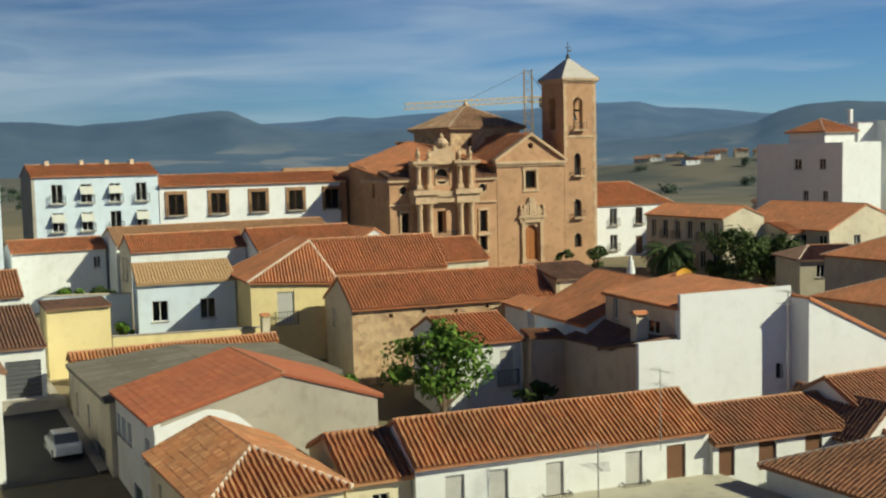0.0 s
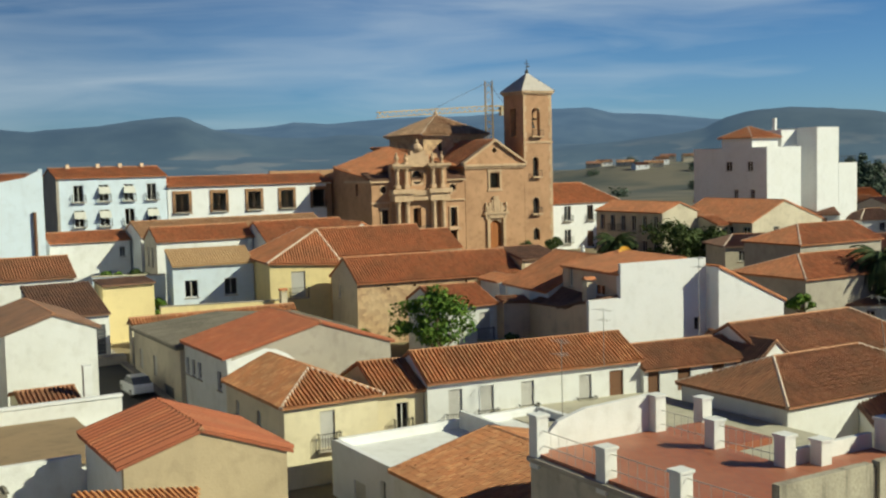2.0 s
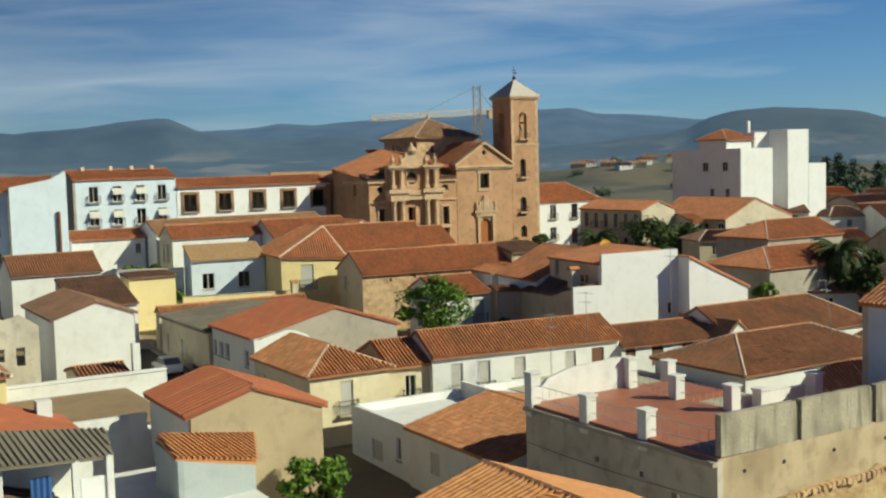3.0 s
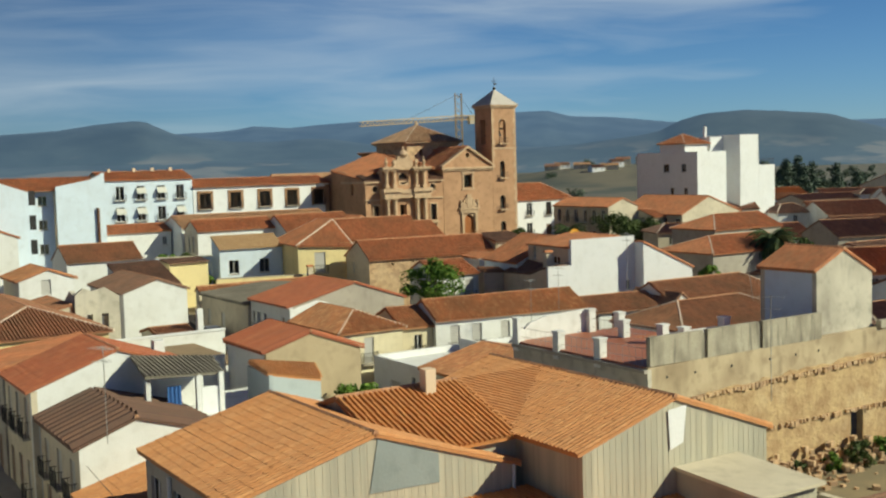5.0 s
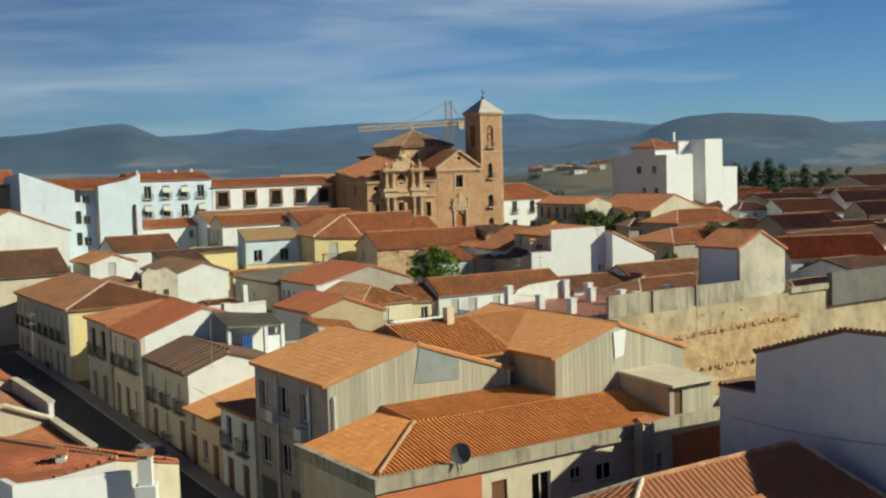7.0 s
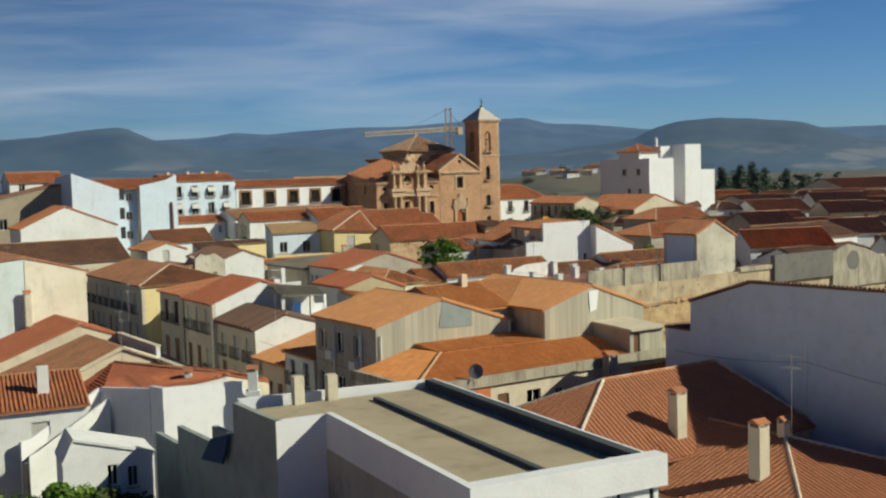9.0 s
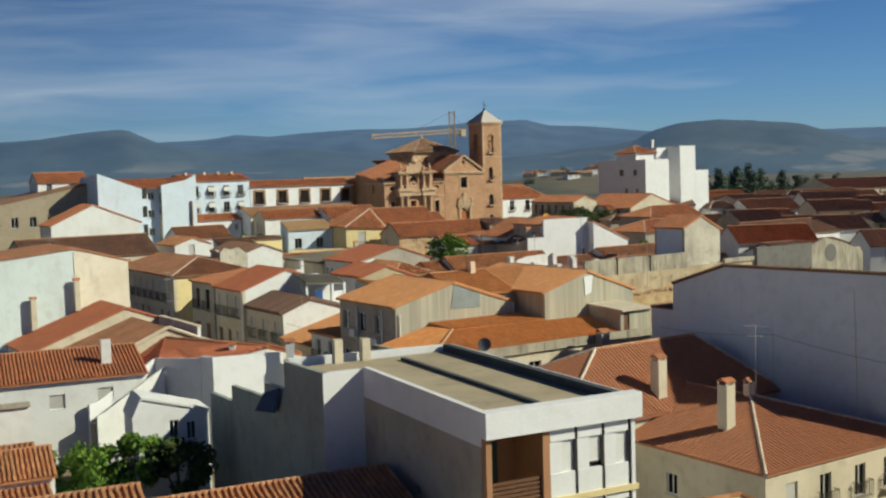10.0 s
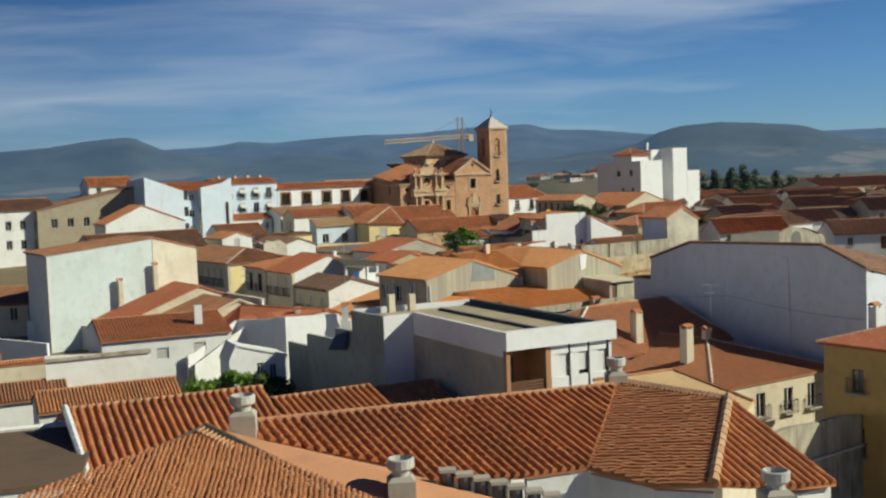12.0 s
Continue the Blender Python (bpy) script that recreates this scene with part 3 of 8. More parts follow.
def round_plate(me, g, u, v, z, w, h, r, arch, depth=0.3, seg=14):
    """Stone that rounds off a rectangular opening (centre u, base z, width w, height h): a circle of radius r, or an arched head."""
    pts = []
    if arch:
        cz = z + h - w / 2
        for i in range(seg + 1):
            t = math.pi * i / seg
            pts.append((u - math.cos(t) * w / 2, cz + math.sin(t) * w / 2))
        for (x0, z0), (x1, z1) in zip(pts, pts[1:]):
            top = z + h + 0.02
            lo = [g.p(x0, v, z0), g.p(x1, v, z1), g.p(x1, v + depth, z1), g.p(x0, v + depth, z0)]
            hi = [g.p(x0, v, top), g.p(x1, v, top), g.p(x1, v + depth, top), g.p(x0, v + depth, top)]
            if top - min(z0, z1) > 0.02:
                me.prism(lo, hi)
    else:
        cz = z + h / 2
        for s in (1, -1):
            for i in range(seg):
                t0, t1 = math.pi * i / seg, math.pi * (i + 1) / seg
                x0, x1 = u - math.cos(t0) * r, u - math.cos(t1) * r
                z0, z1 = cz + s * math.sin(t0) * r, cz + s * math.sin(t1) * r
                e = cz + s * h / 2
                a = [(x0, z0), (x1, z1)]
                if s > 0:
                    lo = [g.p(x0, v, z0), g.p(x1, v, z1), g.p(x1, v + depth, z1), g.p(x0, v + depth, z0)]
                    hi = [g.p(x0, v, e), g.p(x1, v, e), g.p(x1, v + depth, e), g.p(x0, v + depth, e)]
                else:
                    lo = [g.p(x0, v, e), g.p(x1, v, e), g.p(x1, v + depth, e), g.p(x0, v + depth, e)]
                    hi = [g.p(x0, v, z0), g.p(x1, v, z1), g.p(x1, v + depth, z1), g.p(x0, v + depth, z0)]
                me.prism(lo, hi)


def lathe(me, at, profile, sides=10):
    """A turned shape: profile [(radius, height)]."""
    k = len(me.v)
    for r, h in profile:
        for i in range(sides):
            t = 2 * math.pi * i / sides
            me.v.append((at[0] + math.cos(t) * r, at[1] + math.sin(t) * r, at[2] + h))
    for j in range(len(profile) - 1):
        for i in range(sides):
            n = (i + 1) % sides
            me.f.append((k + j * sides + i, k + j * sides + n, k + (j + 1) * sides + n, k + (j + 1) * sides + i))
    me.f.append(tuple(k + i for i in reversed(range(sides))))
    me.f.append(tuple(k + (len(profile) - 1) * sides + i for i in range(sides)))


COLUMN = lambda h: [(0.50, 0), (0.50, 0.5), (0.42, 0.6), (0.40, 0.8), (0.38, h * 0.4), (0.34, h - 0.7), (0.40, h - 0.6), (0.36, h - 0.5), (0.52, h - 0.1), (0.52, h)]
FINIAL = lambda h: [(0.34, 0), (0.34, 0.12 * h), (0.16, 0.18 * h), (0.22, 0.3 * h), (0.34, 0.5 * h), (0.22, 0.68 * h), (0.1, 0.75 * h), (0.17, 0.85 * h), (0.04, h)]
LEAD = plaster("grey_lead_roof", (0.50, 0.46, 0.42), (0.34, 0.29, 0.25), 0.4, 0.3, 0.6)
DOOR_WOOD = plaster("orange_wooden_door", (0.42, 0.15, 0.035), (0.28, 0.09, 0.025), 0.4, 0.3, 0.55)
# near-black panels that stand in for the unlit depth of openings
DARK = plaster("dark_opening_panel", (0.035, 0.028, 0.022), (0.02, 0.018, 0.015), 0.3, 0.2)

church = thing("church", "golden sandstone baroque church with tiled roofs and bell tower", "church", gc.p(72, 128, 6.6))
ZB = 6.2


def church_wall(a, b, prof, ops, material=STONE, th=0.7):
    me = Mesh()
    wall_solid(me, gc.p(*a), gc.p(*b), ZB, prof, [(s, z - ZB, w, h) for s, z, w, h in ops], th)
    return me.done("wall", material, church)


# south front with its pediment
V0 = 121.7
church_wall((72.8, V0), (83.25, V0), [(0, 20.2), (5.2, 23.7), (10.45, 20.2)],
            [(5.15, 7.4, 2.1, 4.6), (5.1, 16.8, 1.7, 2.2), (5.2, 21.95, 0.8, 0.8)])
me = Mesh()
round_plate(me, gc, 77.95, V0, 7.4, 2.1, 4.6, 0, True)
round_plate(me, gc, 78.0, V0, 21.95, 0.8, 0.8, 0.4, False)
me.done("arch_stone", PALE_STONE, church)
door = Mesh().box(gc, 76.9, 79.0, V0 + 0.35, V0 + 0.5, 7.0, 12.0).done("door", DOOR_WOOD, church, "arched orange wooden door")
me = Mesh()
for k in range(5):
    me.box(gc, 76.95 + k * 0.42, 77.27 + k * 0.42, V0 + 0.3, V0 + 0.36, 7.5, 11.2)
me.box(gc, 77.92, 77.98, V0 + 0.28, V0 + 0.36, 7.0, 12.0)
me.done("door_panel", DOOR_WOOD, door)
Mesh().box(gc, 77.05, 78.75, V0 + 0.4, V0 + 0.46, 16.8, 19.0).done("window", GLASS, church)
me = Mesh()
for u0, u1, z0, z1 in ((76.75, 77.05, 16.6, 19.2), (78.75, 79.05, 16.6, 19.2), (76.6, 79.2, 19.2, 19.5), (76.6, 79.2, 16.35, 16.6)):
    me.box(gc, u0, u1, V0 - 0.14, V0 + 0.02, z0, z1)
for u in (76.35, 79.15):
    me.box(gc, u, u + 0.45, V0 - 0.3, V0 + 0.02, 6.8, 12.9)
    me.box(gc, u - 0.08, u + 0.53, V0 - 0.38, V0 + 0.02, 6.8, 7.8)
me.box(gc, 75.8, 80.1, V0 - 0.45, V0 + 0.02, 12.9, 13.25)
me.box(gc, 76.1, 79.8, V0 - 0.3, V0 + 0.02, 12.3, 12.9)
me.done("portal_frame", PALE_STONE, church)
me = Mesh()
for u in (76.2, 79.7):
    lathe(me, gc.p(u, V0 - 0.2, 13.25), [(0.24, 0), (0.24, 0.3), (0.12, 0.5), (0.24, 0.9), (0.05, 1.5)], 8)
for k in range(9):
    t = math.pi * k / 8
    me.box(gc, 77.95 - 1.45 * math.cos(t) - 0.2, 77.95 - 1.45 * math.cos(t) + 0.2, V0 - 0.22, V0 + 0.02, 13.2, 13.45 + 1.7 * math.sin(t))
me.box(gc, 77.5, 78.4, V0 - 0.3, V0 + 0.02, 13.3, 15.6)
me.done("carved_crest", PALE_STONE, church)
me = Mesh()
me.box(gc, 72.4, 83.4, V0 - 0.45, V0 + 0.05, 20.0, 20.35)
me.box(gc, 72.6, 83.3, V0 - 0.25, V0 + 0.05, 19.7, 20.0)
for sgn in (-1, 1):
    a, b = gc.p(77.95, V0 - 0.4, 23.75), gc.p(77.95 + sgn * 5.6, V0 - 0.4, 20.3)
    q = [a, b, b + gc.p(0, 0.9), a + gc.p(0, 0.9)]
    if sgn > 0:
        q = q[::-1]
    me.prism([p - Vector((0, 0, 0.1)) for p in q], [p + Vector((0, 0, 0.28)) for p in q])
me.done("cornice", PALE_STONE, church)
roof_plane(church, [gc.p(72.3, 134, 19.95), gc.p(72.3, 121.6, 19.95), gc.p(77.95, 121.6, 24.0), gc.p(77.95, 134, 24.0)], TILE, 0.3, 0.6)
roof_plane(church, [gc.p(83.7, 121.6, 19.95), gc.p(83.7, 134, 19.95), gc.p(77.95, 134, 24.0), gc.p(77.95, 121.6, 24.0)], TILE, 0.3, 0.6)
church_wall((72.8, 134), (72.8, V0 + 0.7), [(0, 20), (11.6, 20)], [])

# bell tower
T0, T1, W0, W1 = 83.25, 88.45, V0, 126.9
prof5 = [(0, 31.0), (5.2, 31.0)]
s_ops = [(2.3, 24.4, 1.5, 4.2), (2.15, 18.3, 1.1, 2.9), (2.1, 12.7, 1.2, 2.4), (2.1, 8.6, 1.2, 1.9)]
me = Mesh()
wall_solid(me, gc.p(T0, W0 - 0.03), gc.p(T1, W0 - 0.03), ZB, prof5, [(s, z - ZB, w, h) for s, z, w, h in s_ops], 0.8)
tower = me.done("tower", STONE, church, "square stone bell tower with arched openings")
TILE_DRUM = tile_mat("old_grey_brown_tile", (0.46, 0.28, 0.165), (0.37, 0.215, 0.125), (0.56, 0.36, 0.22), (0.20, 0.14, 0.09), 0.55)
for a, b, ops in (((T0, W1), (T0, W0 + 0.77), [(2.5, 24.4, 1.5, 4.2)]), ((T1, W0 + 0.77), (T1, W1), [(2.2, 24.4, 1.5, 4.2)]), ((T1 - 0.8, W1), (T0 + 0.8, W1), [])):
    me = Mesh()
    wall_solid(me, gc.p(*a), gc.p(*b), ZB, [(0, 31.0), ((gc.p(*a) - gc.p(*b)).length, 31.0)], [(s, z - ZB, w, h) for s, z, w, h in ops], 0.8)
    me.done("wall", STONE, tower)
me = Mesh()
for s, z, w, h in s_ops:
    round_plate(me, gc, T0 + s, W0 - 0.03, z, w, h, 0, True, 0.5)
me.done("arch_stone", PALE_STONE, tower)
me = Mesh()
for s, z, w, h in s_ops[1:]:
    me.box(gc, T0 + s - w / 2, T0 + s + w / 2, W0 + 0.4, W0 + 0.5, z, z + h)
me.done("shutter", DARK, tower)
for s, z, w in ((2.3, 24.4, 2.1), (2.15, 18.3, 1.7), (2.1, 12.7, 1.8)):
    Mesh().box(gc, T0 + s - w / 2, T0 + s + w / 2, W0 - 0.6, W0 - 0.03, z - 0.25, z - 0.02).done("balcony_slab", PALE_STONE, tower)
    me = Mesh()
    for k in np.linspace(-w / 2 + 0.05, w / 2 - 0.05, 8):
        me.box(gc, T0 + s + k - 0.02, T0 + s + k + 0.02, W0 - 0.58, W0 - 0.54, z - 0.02, z + 0.85)
    me.box(gc, T0 + s - w / 2, T0 + s + w / 2, W0 - 0.59, W0 - 0.53, z + 0.82, z + 0.88)
    me.done("railing", IRON, tower)
me = Mesh()
lathe(me, gc.p(T0 + 2.3, W0 + 1.2, 25.6), [(0.62, 0), (0.6, 0.1), (0.45, 0.4), (0.36, 0.9), (0.2, 1.1), (0.05, 1.2)], 14)
lathe(me, gc.p(T0 + 1.0, W0 + 2.6, 25.6), [(0.62, 0), (0.6, 0.1), (0.45, 0.4), (0.36, 0.9), (0.2, 1.1), (0.05, 1.2)], 14)
me.box(gc, T0 + 0.7, T1 - 0.7, W0 + 1.1, W0 + 1.3, 26.8, 27.1)
me.done("bell", IRON, tower)
me = Mesh()
me.box(gc, T0 - 0.18, T1 + 0.18, W0 - 0.2, W1 + 0.18, 30.6, 30.85)
me.box(gc, T0 - 0.36, T1 + 0.36, W0 - 0.38, W1 + 0.36, 30.85, 31.15)
me.box(gc, T0 - 0.1, T1 + 0.1, W0 - 0.13, W0 - 0.02, 23.3, 23.6)
me.done("cornice", PALE_STONE, tower)
me = Mesh()
apex = gc.p((T0 + T1) / 2, (W0 + W1) / 2, 34.0)
q = [gc.p(T0 - 0.4, W0 - 0.42, 31.15), gc.p(T1 + 0.4, W0 - 0.42, 31.15), gc.p(T1 + 0.4, W1 + 0.4, 31.15), gc.p(T0 - 0.4, W1 + 0.4, 31.15)]
me.prism(q, [apex + Vector((x, y, 0)) for x, y in ((-0.1, -0.1), (0.1, -0.1), (0.1, 0.1), (-0.1, 0.1))])
me.done("spire_roof", LEAD, tower, "grey lead pyramid roof")
me = Mesh()
for p in q:
    me.tube(p, apex, 0.09, 5)
me.done("hip_roll", LEAD, tower)
me = Mesh()
lathe(me, apex, [(0.18, -0.1), (0.3, 0.2), (0.18, 0.45), (0.05, 0.6), (0.04, 2.1), (0.02, 2.15)], 8)
me.box(gc, (T0 + T1) / 2 - 0.42, (T0 + T1) / 2 + 0.42, (W0 + W1) / 2 - 0.03, (W0 + W1) / 2 + 0.03, 35.4, 35.5)
me.box(gc, (T0 + T1) / 2 - 0.1, (T0 + T1) / 2 + 0.55, (W0 + W1) / 2 - 0.02, (W0 + W1) / 2 + 0.02, 34.9, 35.15)
me.done("weathervane_cross", IRON, tower)
for j in range(24):
    w = 0.55 if j % 2 else 0.35
    z = 7.0 + j
    Mesh().box(gc, T1 - w, T1 + 0.03, W0 - 0.06, W0 - 0.02, z, z + 0.95).done("quoin", PALE_STONE, tower)
    if z > 20:
        Mesh().box(gc, T0 - 0.0, T0 + w, W0 - 0.06, W0 - 0.02, z, z + 0.95).done("quoin", PALE_STONE, tower)

# main body with the great portal
church_wall((57.5, V0 + 0.05), (72.75, V0 + 0.05), [(0, 18.3), (15.25, 18.3)],
            [(2.05, 11.9, 1.15, 2.4), (1.95, 9.2, 1.1, 1.8), (13.2, 11.5, 1.15, 2.7), (13.15, 9.1, 1.1, 1.8), (1.9, 16.5, 1.2, 1.2), (13.2, 16.5, 1.2, 1.2),
             (6.85, 7.4, 2.3, 3.2), (6.8, 11.6, 1.2, 2.7)])
church_wall((57.5, 134), (57.5, V0 + 0.8), [(0, 20.6), (4.8, 20.0), (12.3, 18.3)], [(7.6, 16.2, 0.8, 1.7), (5.0, 8.6, 0.8, 1.4)])
me = Mesh()
round_plate(me, gc, 59.4, V0 + 0.05, 16.5, 1.2, 1.2, 0.52, False)
round_plate(me, gc, 70.7, V0 + 0.05, 16.5, 1.2, 1.2, 0.52, False)
me.done("oculus", PALE_STONE, church)
for u, z, w, h in ((59.55, 11.9, 1.15, 2.4), (59.45, 9.2, 1.1, 1.8), (70.7, 11.5, 1.15, 2.7), (70.65, 9.1, 1.1, 1.8), (59.4, 16.5, 1.2, 1.2), (70.7, 16.5, 1.2, 1.2)):
    win = Mesh().box(gc, u - w / 2, u + w / 2, V0 + 0.4, V0 + 0.46, z, z + h).done("window", GLASS, church)
    me = Mesh()
    for k in range(1, 3):
        me.box(gc, u - w / 2 + w * k / 3 - 0.03, u - w / 2 + w * k / 3 + 0.03, V0 + 0.3, V0 + 0.36, z, z + h)
    for k in range(1, 4):
        me.box(gc, u - w / 2, u + w / 2, V0 + 0.3, V0 + 0.36, z + h * k / 4 - 0.03, z + h * k / 4 + 0.03)
    me.done("grille", IRON, win)
    if h > 1.3:
        me = Mesh()
        for u0, u1, z0, z1 in ((-w / 2 - 0.2, -w / 2, -0.15, h + 0.2), (w / 2, w / 2 + 0.2, -0.15, h + 0.2), (-w / 2 - 0.2, w / 2 + 0.2, h, h + 0.25), (-w / 2 - 0.3, w / 2 + 0.3, -0.3, -0.1)):
            me.box(gc, u + u0, u + u1, V0 - 0.1, V0 + 0.06, z + z0, z + z1)
        me.done("surround", PALE_STONE, win)
for u, z in ((59.55, 11.6), (70.7, 11.2)):
    Mesh().box(gc, u - 1.0, u + 1.0, V0 - 0.55, V0 + 0.04, z - 0.2, z).done("balcony", PALE_STONE, church)
me = Mesh()
me.box(gc, 57.1, 72.7, V0 - 0.35, V0 + 0.06, 18.1, 18.5)
me.box(gc, 57.3, 72.7, V0 - 0.2, V0 + 0.06, 15.2, 15.4)
me.box(gc, 57.1, 57.48, V0 - 0.2, V0 + 8, 18.1, 18.4)
me.done("cornice", PALE_STONE, church)
roof_plane(church, [gc.p(57.2, 121.3, 18.5), gc.p(72.7, 121.3, 18.5), gc.p(72.7, 124.4, 19.5), gc.p(57.2, 124.4, 19.5)], TILE_DARK, 0.3, 0.6)
P = 120.6
me = Mesh()
me.box(gc, 60.2, 63.4, P + 0.55, V0 + 0.04, ZB, 20.2)
me.box(gc, 65.6, 69.3, P + 0.55, V0 + 0.04, ZB, 20.2)
me.box(gc, 63.4, 65.6, P + 0.55, V0 + 0.04, 10.7, 11.6)
me.box(gc, 63.4, 63.75, P + 0.55, V0 + 0.04, 11.6, 17.6)
me.box(gc, 65.0, 65.6, P + 0.55, V0 + 0.04, 11.6, 17.6)
me.box(gc, 63.75, 65.0, P + 0.55, V0 + 0.04, 14.4, 17.6)
me.box(gc, 63.4, 65.6, P + 0.55, V0 + 0.04, 19.75, 20.2)
portal = me.done("portal", STONE, church, "two-storey baroque portal with columns and statues")
me = Mesh()
round_plate(me, gc, 64.5, P + 0.5, 17.6, 2.2, 2.2, 0.96, False, 0.4)
me.done("oculus", PALE_STONE, portal)
Mesh().box(gc, 63.4, 65.6, V0 + 0.2, V0 + 0.3, 7.2, 10.7).done("door", DARK, portal)
Mesh().box(gc, 63.7, 65.0, V0 + 0.3, V0 + 0.36, 11.6, 14.4).done("window", GLASS, portal)
# dark pane stands in for the unlit inside of the oculus
Mesh().box(gc, 63.42, 65.58, P + 0.95, P + 1.0, 17.62, 19.73).done("window", DARK, portal)
for u in (61.0, 62.45, 66.75, 68.3):
    me = Mesh()
    me.box(gc, u - 0.55, u + 0.55, P - 0.5, P + 0.56, ZB, 9.1)
    lathe(me, gc.p(u, P + 0.02, 9.1), COLUMN(6.3), 12)
    me.done("column", PALE_STONE, portal)
    me = Mesh()
    me.box(gc, u - 0.4, u + 0.4, P - 0.3, P + 0.56, 17.2, 17.7)
    lathe(me, gc.p(u, P + 0.1, 17.7), [(0.34, 0), (0.3, 0.2), (0.27, 1.9), (0.38, 2.1), (0.38, 2.25)], 10)
    me.done("upper_column", PALE_STONE, portal)
    me = Mesh()
    lathe(me, gc.p(u, P + 0.15, 20.6), FINIAL(1.75 if u in (61.0, 68.3) else 1.5), 10)
    me.done("statue", PALE_STONE, portal)
me = Mesh()
for u0, u1 in ((60.2, 63.2), (66.0, 69.2)):
    me.box(gc, u0, u1, P - 0.55, P + 0.56, 15.4, 16.2)
    me.box(gc, u0 - 0.3, u1 + 0.3, P - 0.85, P + 0.56, 16.5, 17.1)
    me.box(gc, u0 + 0.1, u1 - 0.1, P - 0.4, P + 0.56, 20.0, 20.3)
    me.box(gc, u0 - 0.25, u1 + 0.25, P - 0.65, P + 0.56, 20.3, 20.65)
me.box(gc, 60.0, 69.4, P - 0.3, P + 0.56, 15.5, 16.2)
me.box(gc, 59.8, 69.6, P - 0.5, P + 0.56, 16.2, 16.9)
me.box(gc, 60.0, 69.4, P - 0.2, P + 0.56, 20.2, 20.6)
me.done("entablature", PALE_STONE, portal)
me = Mesh()
for k in range(7):
    x = -1.5 + k * 0.5
    me.box(gc, 64.4 + x - 0.26, 64.4 + x + 0.26, P, P + 0.6, 20.6, 21.1 + 2.0 * math.cos(x / 1.9 * 1.5))
lathe(me, gc.p(64.4, P + 0.3, 22.4), [(0.7, 0), (0.9, 0.4), (0.6, 0.9), (0.25, 1.1), (0.3, 1.3), (0.05, 1.7)], 9)
me.done("crest", PALE_STONE, portal, "carved stone crest")
me = Mesh()
me.box(gc, 63.1, 65.9, P - 0.45, P + 0.56, 10.75, 10.95)
for k in np.linspace(63.15, 65.85, 12):
    me.box(gc, k - 0.02, k + 0.02, P - 0.42, P - 0.38, 10.95, 11.85)
me.box(gc, 63.1, 65.9, P - 0.44, P - 0.36, 11.82, 11.88)
me.done("balcony", IRON, portal)

# crossing and side roof
dr = [(71.2, 131.0), (82.2, 131.0), (82.2, 142.0), (71.2, 142.0)]
for i in range(4):
    a, b = dr[i], dr[(i + 1) % 4]
    church_wall(a, b, [(0, 25.1), (11, 25.1)], [(3.0, 22.6, 0.6, 1.1)] if i in (0, 3) else [], RUBBLE, 0.6)
ap, ov = gc.p(76.7, 136.5, 28.2), 0.7
dc = [gc.p(71.2 - ov, 131 - ov, 25.0), gc.p(82.2 + ov, 131 - ov, 25.0), gc.p(82.2 + ov, 142 + ov, 25.0), gc.p(71.2 - ov, 142 + ov, 25.0)]
for i in range(4):
    roof_plane(church, [dc[i], dc[(i + 1) % 4], ap], TILE_DRUM, 0.4, 0.6, lift=1.5, loose=2.2)
    ridge_line(church, dc[i], ap, MORTAR, 0.17)
me = Mesh()
me.box(gc, 70.8, 82.6, 130.6, 130.98, 24.6, 24.9)
me.box(gc, 70.8, 71.18, 130.6, 142.4, 24.6, 24.9)
lathe(me, ap, [(0.3, -0.1), (0.35, 0.3), (0.15, 0.6), (0.03, 1.0)], 8)
me.done("cornice", PALE_STONE, church)
roof_plane(church, [gc.p(57.2, 133.5, 20.3), gc.p(57.2, 123.5, 18.9), gc.p(66, 123.5, 21.8), gc.p(66, 133.5, 23.3)], TILE, 0.32, 0.6)
roof_plane(church, [gc.p(74, 123.5, 19.8), gc.p(74, 133.5, 20.4), gc.p(66, 133.5, 23.3), gc.p(66, 123.5, 21.8)], TILE, 0.32, 0.6)
church_wall((57.5, 144), (57.5, 134), [(0, 18.3), (10, 19.8)], [])
church_wall((83, 160), (57.5, 160), [(0, 20), (25.5, 20)], [])
roof_plane(church, [gc.p(84.0, 130, 20.2), gc.p(84.0, 160, 20.2), gc.p(76.7, 160, 23.6), gc.p(76.7, 130, 23.6)], TILE, 0.34, 0.8)
church_wall((83.2, 126.9), (83.2, 160), [(0, 20), (33, 20)], [])

# ---- cloister, apartments and other far houses ----
SURROUND = plaster("brown_stone_surround", (0.33, 0.19, 0.10), (0.22, 0.12, 0.07), 0.5, 0.3)
cl = house("cloister", "long white convent wing with stone-framed windows and tiled roof", 28, 32.45, 57, 134, 143, 18.5, 19.6, mid=138.5, over=0.4,
           op={"S": [(s, 14.75 - 6.2, 1.9, 2.55, "B") for s in (2.0, 7.3, 12.5, 17.5, 22.5)] + [(22.6, 4.2, 1.2, 1.6, "w")]}, zb=6.2, wall=WHITE_CLEAN)
cl["category"] = "convent"
me = Mesh()
for s in (2.0, 7.3, 12.5, 17.5, 22.5):
    u = 32.45 + s
    for u0, u1, z0, z1 in ((-1.35, -0.95, 14.5, 17.5), (0.95, 1.35, 14.5, 17.5), (-1.35, 1.35, 17.3, 17.7)):
        me.box(gc, u + u0, u + u1, 133.9, 134.02, z0, z1)
me.box(gc, 56.2, 57.0, 133.88, 134.02, 6.2, 18.1)
me.done("stone_surround", SURROUND, cl)
